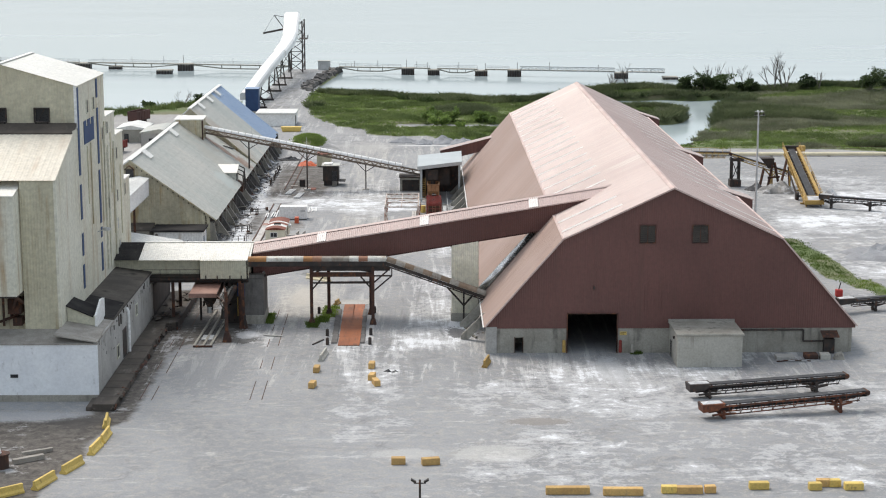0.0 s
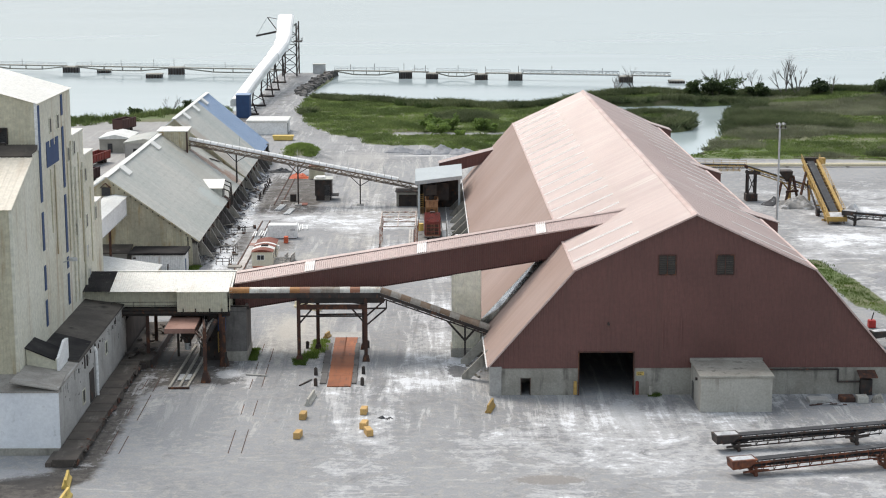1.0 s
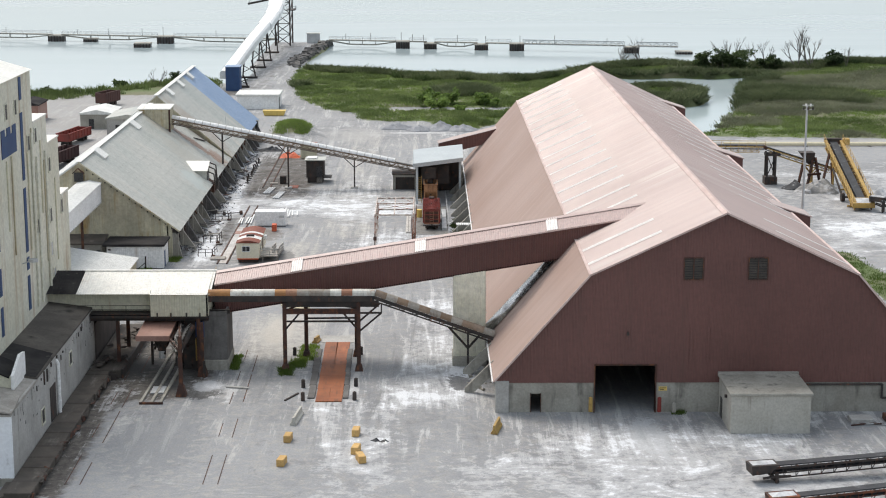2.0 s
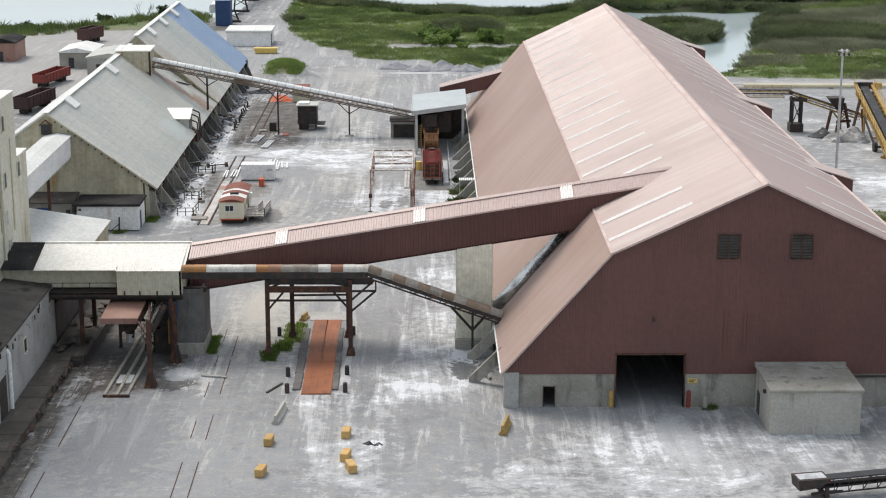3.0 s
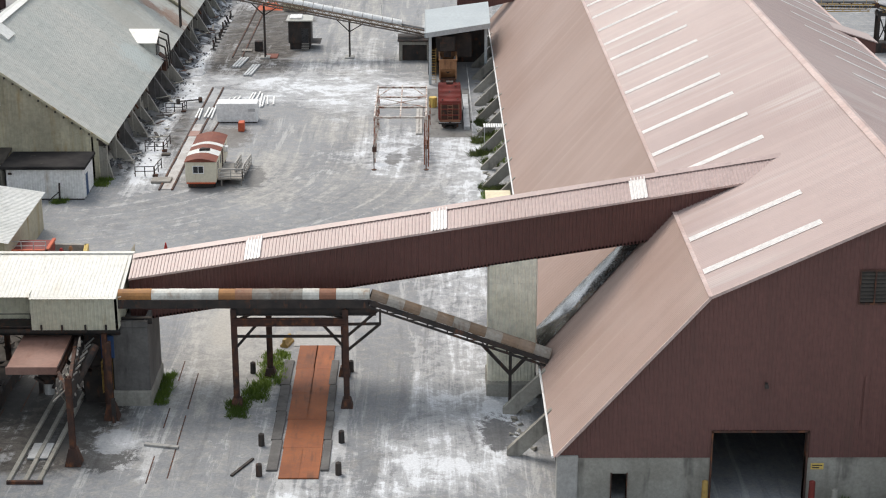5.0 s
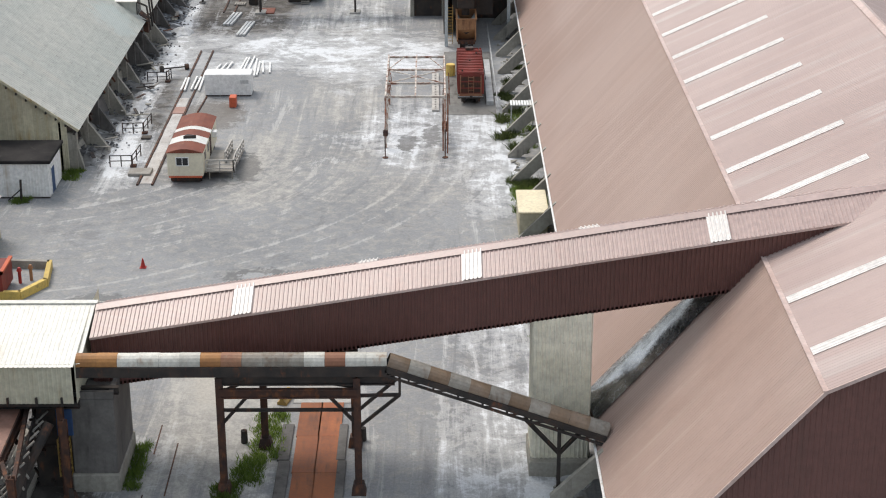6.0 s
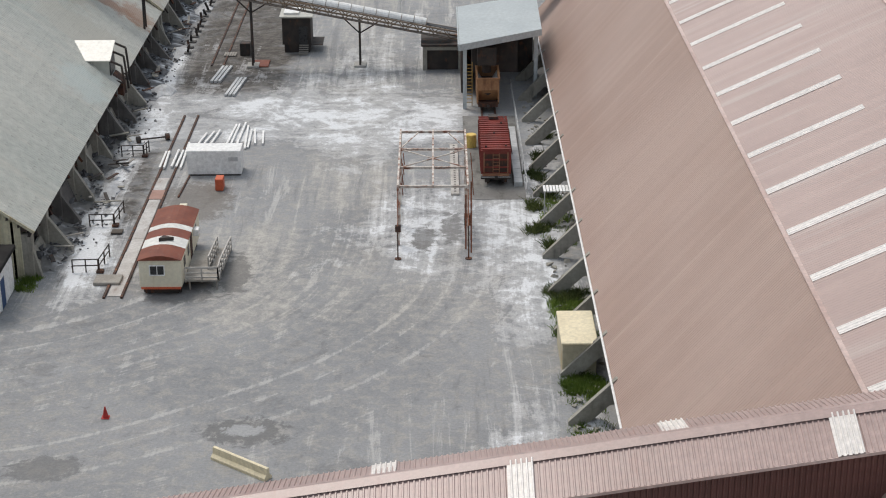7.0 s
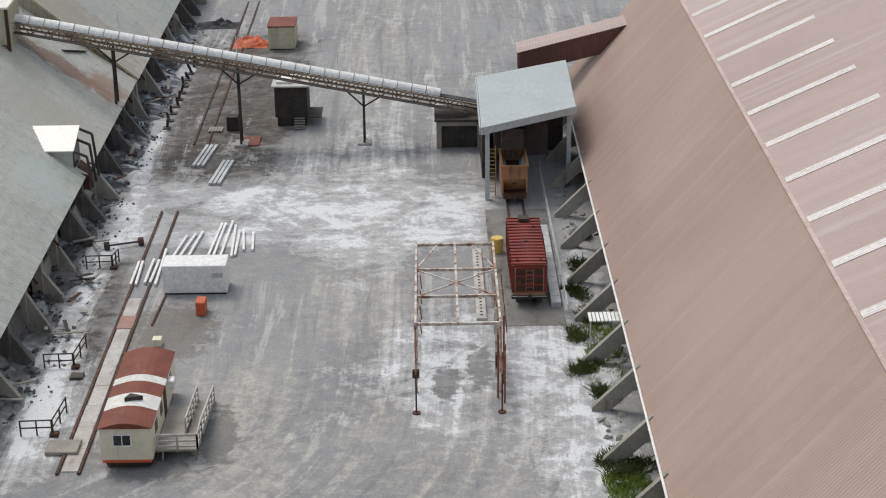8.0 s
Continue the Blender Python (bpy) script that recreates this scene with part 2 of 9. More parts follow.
roof_grey = weathered("grey_sheet_roof", (0.465, 0.46, 0.415), (0.39, 0.405, 0.37), 0.5, 0.0, 0.07, 1.5, (0.55, 0.51, 0.44), 0.45, (0.15, 1, 0.15), 0.5, coat=0.3, panels=(1, 1.35, 0.035), laps=(0, 1.25, 0.42),
                      marks=((-51.0, 141.6, 5.5, 1.9, (0.20, 0.095, 0.05), 0.85), (-47.0, 143.0, 2.2, 3.6, (0.30, 0.16, 0.09), 0.7), (-56, 141, 3.0, 1.2, (0.12, 0.07, 0.045), 0.6), (-51.5, 154, 8.0, 5.0, (0.36, 0.28, 0.21), 0.6), (-47.6, 114.5, 2.6, 4.5, (0.46, 0.52, 0.50), 0.6), (-50.5, 128, 6, 5, (0.43, 0.40, 0.34), 0.5), (-55, 136.5, 5, 3, (0.40, 0.36, 0.29), 0.5)))
roof_white = weathered("white_sheet_roof", (0.70, 0.70, 0.67), (0.62, 0.62, 0.59), 0.5, 0.0, 0.2, 2.0)
roof_blue = weathered("blue_sheet_roof", (0.22, 0.31, 0.46), (0.27, 0.36, 0.50), 0.5, 0.0, 0.1, 2.0)
shed_wall = weathered("stained_shed_cladding", (0.56, 0.52, 0.38), (0.45, 0.41, 0.30), 0.6, 0.0, 0.2, 2.0, (0.38, 0.25, 0.09), 0.5, (1, 1, 0.1), panels=(0, 0.9, 0.09), laps=(2, 2.7, 0.14))
blue_paint = weathered("blue_paint", (0.022, 0.055, 0.145), (0.03, 0.07, 0.165), 0.7, 0.0, 0.4, 3.0)
dark_glass = weathered("dark_opening", (0.018, 0.019, 0.022), (0.03, 0.031, 0.034), 0.3, 0.0, 1.0, 5.0, None, mottle=0.05)
steel_rust = weathered("rusty_steel", (0.042, 0.025, 0.021), (0.085, 0.038, 0.025), 0.8, 0.0, 0.8, 6.0, (0.20, 0.075, 0.03), 0.62, (1, 1, 0.4), 2.0, 0.4, 0.1)
steel_dark = weathered("dark_steel", (0.028, 0.025, 0.024), (0.055, 0.043, 0.037), 0.75, 0.0, 0.8, 6.0, RUST, 0.4, (1, 1, 0.4), 2.0, 0.3)
rust_frame = weathered("orange_rusted_frame", (0.06, 0.03, 0.022), (0.16, 0.05, 0.025), 0.8, 0.0, 0.7, 6.0, (0.30, 0.10, 0.04), 0.6, (1, 1, 0.4), 1.2, 0.4, 0.1)
galvanised = weathered("galvanised_steel", (0.56, 0.57, 0.575), (0.42, 0.43, 0.435), 0.45, 0.2, 0.6, 5.0, (0.3, 0.29, 0.28), 0.3)
grey_paint = weathered("grey_painted_roof", (0.44, 0.48, 0.49), (0.40, 0.44, 0.455), 0.45, 0.0, 0.3, 3.0, None)
plate_rust = weathered("rusty_deck_plate", (0.33, 0.105, 0.035), (0.24, 0.075, 0.028), 0.7, 0.0, 0.35, 5.0, (0.14, 0.055, 0.026), 0.55, (1, 0.12, 1), 1.6, 0.25, 0.2)
felt_grey = weathered("grey_worn_felt", (0.085, 0.077, 0.07), (0.135, 0.122, 0.108), 0.95, 0.0, 0.25, 4.0, (0.035, 0.033, 0.032), 0.5, (1, 1, 1), 0.5, spec=0.1)
peeling_white = weathered("peeling_white_paint", (0.74, 0.71, 0.66), (0.62, 0.57, 0.51), 0.65, 0.0, 0.9, 6.0, (0.23, 0.075, 0.032), 1.05, (1, 1, 1), 1.1, 0.2, 0.1)
gantry_rust = weathered("orange_brown_rust", (0.26, 0.09, 0.045), (0.15, 0.06, 0.035), 0.85, 0.0, 0.8, 5.0, (0.55, 0.48, 0.42), 0.35, (1, 1, 1), 1.3)
rust_roof = weathered("rusty_sheet", (0.35, 0.205, 0.165), (0.29, 0.155, 0.12), 0.6, 0.0, 0.3, 3.0, (0.2, 0.08, 0.05), 0.3, (1, 0.2, 1))
car_red = weathered("red_oxide_paint", (0.235, 0.034, 0.024), (0.165, 0.03, 0.023), 0.6, 0.0, 0.5, 4.0, (0.1, 0.03, 0.02), 0.4)
ore_orange = weathered("rusty_orange_paint", (0.40, 0.215, 0.105), (0.33, 0.165, 0.08), 0.65, 0.0, 0.6, 4.0, (0.14, 0.06, 0.03), 0.5)
yellow_paint = weathered("yellow_paint", (0.68, 0.49, 0.13), (0.60, 0.43, 0.12), 0.65, 0.0, 0.8, 5.0, (0.3, 0.2, 0.08), 0.35, (1, 1, 1), 2.0, 0.2, 0.12)
orange_block_mat = weathered("faded_orange_block", (0.56, 0.36, 0.13), (0.49, 0.30, 0.11), 0.75, 0.0, 0.8, 5.0, (0.3, 0.22, 0.13), 0.35, (1, 1, 1), 2.0, 0.3, 0.15)
orange_paint = weathered("orange_paint", (0.60, 0.13, 0.05), (0.52, 0.1, 0.045), 0.6, 0.0, 0.8, 5.0)
machine_yellow = weathered("machine_yellow", (0.46, 0.30, 0.085), (0.36, 0.23, 0.07), 0.6, 0.0, 0.6, 5.0, (0.2, 0.1, 0.04), 0.45, (1, 1, 1), 1.5)
belt_rubber = weathered("conveyor_belt_rubber", (0.022, 0.024, 0.028), (0.04, 0.042, 0.047), 0.68, 0.0, 0.8, 5.0, (0.25, 0.25, 0.25), 0.15, (1, 1, 1))
trailer_cream = weathered("trailer_cream", (0.76, 0.71, 0.56), (0.70, 0.65, 0.51), 0.55, 0.0, 0.5, 4.0, (0.5, 0.37, 0.22), 0.12, mottle=0.1)
trailer_rust = weathered("rusted_trailer_roof", (0.16, 0.042, 0.024), (0.21, 0.06, 0.033), 0.7, 0.0, 0.6, 4.0, (0.3, 0.14, 0.09), 0.25, (1, 1, 1))
pale_timber = weathered("bleached_timber", (0.52, 0.50, 0.47), (0.40, 0.38, 0.355), 0.85, 0.0, 0.8, 6.0)
timber = weathered("weathered_timber", (0.34, 0.32, 0.29), (0.26, 0.24, 0.215), 0.85, 0.0, 0.8, 6.0)
dirty_timber = weathered("dirty_planks", (0.095, 0.08, 0.067), (0.062, 0.053, 0.045), 0.9, 0.0, 0.5, 5.0, (0.2, 0.18, 0.16), 0.3, (1, 0.2, 1))
rubble_dark = weathered("dark_rubble", (0.10, 0.10, 0.105), (0.06, 0.06, 0.063), 0.95, 0.0, 0.9, 5.0, (0.5, 0.51, 0.52), 0.35, (1, 1, 1), 1.0, 0.6)
spill_dark = weathered("dark_salt_spill", (0.10, 0.107, 0.118), (0.055, 0.058, 0.064), 0.7, 0.0, 0.35, 3.0, (0.62, 0.65, 0.69), 0.72, (0.35, 1, 1), 0.8, 0.7, 0.3)
spill_grey = weathered("grey_salt_spill", (0.24, 0.235, 0.225), (0.13, 0.128, 0.125), 0.85, 0.0, 0.35, 3.0, (0.60, 0.61, 0.63), 0.55, (0.5, 1, 1), 0.8, 0.7, 0.3)
dusty_plank = weathered("salt_dusted_planks", (0.44, 0.415, 0.395), (0.56, 0.545, 0.53), 0.9, 0.0, 0.35, 5.0, (0.22, 0.16, 0.13), 0.45, (1, 0.25, 1), 1.4)
slab_dirt = weathered("dirty_slab_concrete", (0.165, 0.16, 0.152), (0.23, 0.225, 0.215), 0.92, 0.0, 0.3, 4.0, (0.075, 0.07, 0.062), 0.5, (1, 0.4, 1))
salt_pile = weathered("salt_and_gravel", (0.55, 0.56, 0.57), (0.36, 0.36, 0.37), 0.9, 0.0, 0.5, 3.0, None, bump=0.5)
gravel_pile = weathered("gravel_heap", (0.31, 0.32, 0.335), (0.25, 0.255, 0.27), 0.95, 0.0, 0.5, 5.0, None, bump=0.6)
tan_cover = weathered("tan_cover", (0.74, 0.66, 0.47), (0.68, 0.60, 0.42), 0.6, 0.0, 0.6, 4.0)
cover_white = weathered("white_cover", (0.64, 0.625, 0.57), (0.52, 0.50, 0.445), 0.5, 0.0, 0.6, 4.0, (0.30, 0.16, 0.075), 0.5, (1, 1, 0.3), 1.2, 0.1, 0.12)
cover_orange = weathered("rusted_cover", (0.44, 0.21, 0.07), (0.36, 0.165, 0.06), 0.6, 0.0, 0.6, 4.0, (0.2, 0.09, 0.04), 0.35, (1, 1, 0.3), 1.2, 0.1, 0.14)
cover_rust = weathered("brown_rusted_cover", (0.27, 0.12, 0.07), (0.33, 0.17, 0.1), 0.6, 0.0, 0.6, 4.0, (0.4, 0.33, 0.22), 0.3, (1, 1, 0.3))
# very dark brown; on the shed back walls it carries the eave's shade
dark_brown_wall = weathered("dark_brown_walling", (0.085, 0.07, 0.062), (0.055, 0.046, 0.042), 0.9, 0.0, 0.4, 4.0, (0.15, 0.13, 0.11), 0.3)
# sooty on the pier; dark as painted shade on eave posts and barn side
dark_concrete = weathered("dark_stained_concrete", (0.155, 0.147, 0.14), (0.10, 0.094, 0.09), 0.9, 0.0, 0.4, 4.0, (0.05, 0.045, 0.042), 0.5)
cover_grey = weathered("grey_weathered_cover", (0.34, 0.32, 0.28), (0.25, 0.22, 0.185), 0.6, 0.0, 0.6, 4.0, (0.16, 0.09, 0.05), 0.5, (1, 1, 0.3), 1.2, 0.1, 0.12)
cover_brown = weathered("brown_weathered_cover", (0.20, 0.135, 0.085), (0.26, 0.20, 0.15), 0.6, 0.0, 0.6, 4.0, (0.12, 0.06, 0.035), 0.4, (1, 1, 0.3), 1.2, 0.1, 0.12)
bark = weathered("grey_bark", (0.17, 0.155, 0.14), (0.12, 0.105, 0.095), 0.9, 0.0, 1.0, 6.0)
red_paint = weathered("red_paint", (0.45, 0.03, 0.025), (0.38, 0.03, 0.025), 0.55, 0.0, 1.0, 5.0)


def foliage(name, dark, light):
    """Leaves that let some light through."""
    k = Nodes(name)
    g = k.n("NewGeometry")
    col = k.mix(g.outputs["Random Per Island"], dark, light)
    col = k.mix(k.ramp(k.noise(k.pos(), 0.06, 3), 0.35, 0.65), col, tuple(c * 0.75 for c in dark))
    m = k.done(col, 0.75)
    t = k.n("BsdfTranslucent")
    k.link(col, t.inputs[0])
    mx = k.n("MixShader")
    mx.inputs[0].default_value = 0.5
    k.link(k.b.outputs[0], mx.inputs[1])
    k.link(t.outputs[0], mx.inputs[2])
    k.link(mx.outputs[0], k.t.nodes["Material Output"].inputs["Surface"])
    return m


reed_green = foliage("reed_leaves", (0.14, 0.195, 0.066), (0.21, 0.255, 0.10))
reed_dark = foliage("dark_reed_leaves", (0.115, 0.145, 0.07), (0.21, 0.24, 0.125))
reed_straw = foliage("dry_reed_leaves", (0.215, 0.23, 0.15), (0.325, 0.335, 0.23))
leaf_green = foliage("tree_leaves", (0.04, 0.07, 0.025), (0.11, 0.15, 0.055))
young_leaf = foliage("young_tree_leaves", (0.20, 0.30, 0.075), (0.32, 0.43, 0.12))
dark_weed = foliage("dark_weeds", (0.055, 0.08, 0.026), (0.15, 0.175, 0.06))
weed_green = foliage("weeds", (0.10, 0.17, 0.03), (0.29, 0.38, 0.085))
meadow_green = foliage("meadow_grass", (0.175, 0.255, 0.062), (0.235, 0.315, 0.09))


STAINS_AND_SHADE = [(5.0, -33.5, 4.0, 1.6, (0.20, 0.175, 0.15), 0.55), (-0.5, -45.5, 5.0, 3.2, (0.55, 0.54, 0.51), 0.4), (-10.0, -45.5, 4.0, 2.0, (0.50, 0.495, 0.48), 0.4), (-25.3, 51.3, 3.2, 2.0, (0.13, 0.13, 0.13), 0.75), (-25.5, 51.5, 1.5, 0.9, (0.42, 0.43, 0.44), 0.6),
          # near-black patches at x -42 and -36.6 also deepen the loading station's shade
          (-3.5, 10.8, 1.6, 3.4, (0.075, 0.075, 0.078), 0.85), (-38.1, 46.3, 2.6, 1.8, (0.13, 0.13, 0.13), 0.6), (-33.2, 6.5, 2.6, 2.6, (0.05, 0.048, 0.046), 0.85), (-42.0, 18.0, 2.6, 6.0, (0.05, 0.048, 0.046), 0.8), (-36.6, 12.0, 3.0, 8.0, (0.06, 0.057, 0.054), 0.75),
          # patches at (-33, 74.5) and (-29, 79) paint shade beside trailer and ramp
          (-13.2, 86.5, 1.2, 3.0, (0.12, 0.115, 0.11), 0.7), (-10.8, 89.5, 1.0, 4.0, (0.14, 0.135, 0.13), 0.6), (-34.5, 96.0, 3.5, 6.0, (0.17, 0.155, 0.14), 0.75), (-33.0, 74.5, 3.0, 1.6, (0.14, 0.135, 0.13), 0.6), (-29.0, 79.0, 1.6, 4.5, (0.14, 0.135, 0.13), 0.7), (16.0, -9.0, 2.2, 7.0, (0.50, 0.515, 0.53), 0.6),
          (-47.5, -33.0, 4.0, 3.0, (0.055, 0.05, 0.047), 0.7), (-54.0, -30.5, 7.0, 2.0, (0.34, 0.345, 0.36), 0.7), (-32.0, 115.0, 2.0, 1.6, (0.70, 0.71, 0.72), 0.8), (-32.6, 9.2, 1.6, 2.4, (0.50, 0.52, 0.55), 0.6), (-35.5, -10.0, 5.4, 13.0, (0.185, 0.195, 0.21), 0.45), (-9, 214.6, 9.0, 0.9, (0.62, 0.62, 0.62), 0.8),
          (-26.5, 34.0, 2.2, 7.0, (0.46, 0.43, 0.38), 0.6), (-45.2, -20, 0.8, 14.0, (0.06, 0.055, 0.05), 0.65)]


def ground_material():
    k = Nodes("yard_ground")
    p = k.pos()
    at = k.n("Attribute")
    at.attribute_name = "zone"
    sep = k.n("SeparateColor")
    k.link(at.outputs["Color"], sep.inputs[0])
    grass, salt, dirt = sep.outputs[0], sep.outputs[1], sep.outputs[2]
    at2 = k.n("Attribute")
    at2.attribute_name = "lay"
    sep2 = k.n("SeparateColor")
    k.link(at2.outputs["Color"], sep2.inputs[0])
    across, pale = sep2.outputs[0], sep2.outputs[1]
    broad = k.noise(p, 0.045, 6, 0.6, 0.6)
    mid = k.noise(p, 0.20, 12, 0.74, 0.7)
    small = k.noise(p, 0.85, 10, 0.76, 0.5)
    fine = k.noise(p, 4.5, 6, 0.8)
    # wheel tracks: drawn out along the yard, across it, or round the bend
    along = k.noise(k.pos((1, 0.07, 1), 0.05), 0.6, 12, 0.76, 0.5)
    cross = k.noise(k.pos((0.14, 0.6, 1), -0.1), 0.6, 12, 0.76, 0.8)
    cross = k.math("ADD", 0.5, k.math("MULTIPLY", k.math("SUBTRACT", cross, 0.5), 0.6))
    g = k.n("NewGeometry")
    ring = k.n("VectorMath")
    ring.operation = "DISTANCE"
    k.link(g.outputs["Position"], ring.inputs[0])
    ring.inputs[1].default_value = (-52, 88, 0)
    wob = k.math("ADD", ring.outputs["Value"], k.math("MULTIPLY", k.noise(p, 0.022, 1), 9.0))
    rn = k.n("TexNoise", Scale=0.55, Detail=10, Roughness=0.72)
    rn.noise_dimensions = "1D"
    k.link(wob, rn.inputs["W"])
    bend = k.math("ADD", k.math("MULTIPLY", rn.outputs["Fac"], 0.75), k.math("MULTIPLY", small, 0.25))
    o = k.n("Mix")
    k.link(across, o.inputs[0]); k.link(along, o.inputs[2]); k.link(cross, o.inputs[3])
    o2 = k.n("Mix")
    k.link(sep2.outputs[2], o2.inputs[0]); k.link(o.outputs[0], o2.inputs[2]); k.link(bend, o2.inputs[3])
    tracks = o2.outputs[0]
    col = k.mix(k.ramp(broad, 0.38, 0.62), (0.275, 0.282, 0.292), (0.215, 0.222, 0.232))
    col = k.mix(k.math("MULTIPLY", k.ramp(small, 0.45, 0.62), 0.6), col, (0.35, 0.333, 0.307))
    col = k.mix(k.ramp(mid, 0.34, 0.45, 0.55, 0.0), col, (0.14, 0.143, 0.15))
    col = k.mix(k.ramp(small, 0.31, 0.41, 0.45, 0.0), col, (0.12, 0.122, 0.127))
    col = k.mix(k.ramp(tracks, 0.37, 0.46, 0.55, 0.0), col, (0.17, 0.173, 0.18))
    col = k.mix(k.math("MULTIPLY", k.ramp(tracks, 0.53, 0.60), 0.65), col, (0.46, 0.455, 0.445))
    # buff dust where lorries have turned up the gravel
    warm = k.ramp(k.math("ADD", at2.outputs["Alpha"], k.math("MULTIPLY", k.math("SUBTRACT", tracks, 0.5), 1.6)), 0.35, 0.75, 0.0, 0.7)
    col = k.mix(warm, col, k.mix(k.ramp(small, 0.4, 0.6), (0.33, 0.315, 0.29), (0.47, 0.45, 0.41)))
    # brown dirt; along shed eaves and loading station it also paints shade
    dm = k.ramp(k.math("ADD", dirt, k.math("MULTIPLY", k.math("SUBTRACT", mid, 0.5), 1.1)), 0.35, 0.65)
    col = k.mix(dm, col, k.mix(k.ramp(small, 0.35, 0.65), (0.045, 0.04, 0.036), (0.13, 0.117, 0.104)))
    # salt, in ragged patches
    sm = k.math("ADD", k.math("MULTIPLY", mid, 0.66), k.math("MULTIPLY", tracks, 0.62))
    sm = k.math("ADD", sm, k.math("MULTIPLY", small, 0.34))
    sm = k.math("SUBTRACT", sm, 0.085)
    sm = k.math("ADD", sm, k.math("MULTIPLY", k.math("SUBTRACT", broad, 0.5), 0.5))
    sm = k.math("ADD", sm, k.math("MULTIPLY", k.math("SUBTRACT", salt, 0.5), 0.55))
    col = k.mix(k.ramp(sm, 0.685, 0.765, 0.0, 0.55), col, (0.49, 0.495, 0.505))
    col = k.mix(k.ramp(sm, 0.775, 0.875, 0.0, 0.88), col, (0.70, 0.72, 0.745))
    # single stains and puddle marks, and dark patches that paint shade
    for x, y, rx, ry, tone, amt in STAINS_AND_SHADE:
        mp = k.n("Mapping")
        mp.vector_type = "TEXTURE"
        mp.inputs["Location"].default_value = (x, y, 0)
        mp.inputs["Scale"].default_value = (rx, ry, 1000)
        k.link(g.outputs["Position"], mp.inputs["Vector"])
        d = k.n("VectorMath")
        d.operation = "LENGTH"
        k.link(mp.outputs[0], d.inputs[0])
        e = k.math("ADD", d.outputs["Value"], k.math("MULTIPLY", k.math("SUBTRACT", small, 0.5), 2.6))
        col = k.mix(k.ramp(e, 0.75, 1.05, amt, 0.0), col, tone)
    # pale gravel road
    col = k.mix(k.math("MULTIPLY", k.ramp(k.math("ADD", pale, k.math("MULTIPLY", k.math("SUBTRACT", mid, 0.5), 0.8)), 0.35, 0.7), 0.75), col, (0.37, 0.36, 0.345))
    # grass
    gm = k.ramp(k.math("ADD", grass, k.math("MULTIPLY", k.math("SUBTRACT", mid, 0.5), 0.9)), 0.42, 0.58)
    gcol = k.mix(k.ramp(broad, 0.4, 0.6), (0.10, 0.14, 0.042), (0.115, 0.135, 0.055))
    gcol = k.mix(k.ramp(k.noise(k.pos((0.3, 1, 1)), 0.11, 4), 0.46, 0.62), gcol, (0.15, 0.15, 0.085))
    gcol = k.mix(1.0, gcol, k.ramp(fine, 0.25, 0.75, 0.6, 1.35), "MULTIPLY")
    col = k.mix(gm, col, gcol)
    col = k.mix(1.0, col, k.ramp(fine, 0.25, 0.75, 0.82, 1.18), "MULTIPLY")
    h = k.math("ADD", k.math("MULTIPLY", fine, 0.5), mid)
    k.bump(h, 0.25, 0.12)
    return k.done(col, k.ramp(mid, 0.3, 0.7, 0.75, 0.92))


ground_mat = ground_material()


def water_material():
    k = Nodes("lake_water")
    p = k.pos((0.35, 1, 1))
    rip = k.noise(p, 0.8, 5, 0.6)
    wide = k.noise(k.pos((0.2, 1, 1)), 0.02, 4)
    k.bump(rip, 0.02, 0.05)
    col = k.mix(k.ramp(wide, 0.35, 0.7), (0.41, 0.49, 0.51), (0.45, 0.52, 0.54))
    k.b.inputs["IOR"].default_value = 1.33
    return k.done(col, k.ramp(wide, 0.3, 0.7, 0.09, 0.13))


water_mat = water_material()


# ---- ground and water ----
def step(a, b, t):
    k = min(1, max(0, (t - a) / (b - a)))
    return k * k * (3 - 2 * k)


def rect(x, y, x0, x1, y0, y1, s):
    return step(x0 - s, x0 + s, x) * (1 - step(x1 - s, x1 + s, x)) * step(y0 - s, y0 + s, y) * (1 - step(y1 - s, y1 + s, y))


def along_line(x, pts):
    for (a, va), (b, vb) in zip(pts, pts[1:]):
        if x <= b:
            return va + (vb - va) * max(0, min(1, (x - a) / (b - a)))
    return pts[-1][1]


def coast(x):
    """How far the land reaches out towards the lake."""
    if x < -66:
        return along_line(x, [(-200, 280), (-102, 297), (-80, 314), (-66, 320)]) + 4 * math.sin(x * 0.13)
    if x < -46:
        return 452
    return along_line(x, [(-46, 375), (-43, 362), (-27, 346), (-7, 334), (14, 324), (30, 338), (50, 364), (114, 362), (153, 384), (300, 400)]) + 2.5 * math.sin(x * 0.21)


def pond(x, y):
    """Below 1 inside the pond; a reed island stands in it."""
    right = along_line(y, [(208, 50), (214, 58), (222, 61), (232, 64), (244, 69), (258, 72.5), (270, 75), (290, 79), (306, 82), (316, 90), (322, 93), (340, 94)]) + 1.2 * math.sin(y * 0.5)
    d = min(right - x, y - 211, 337 + 2 * math.sin(x * 0.3) - y, x - 42)
    isle = math.hypot((x - 58.5) / 10.5, (y - 287) / 19.0)
    d = min(d, (isle - 1) * 9)
    return 1 - d / 4


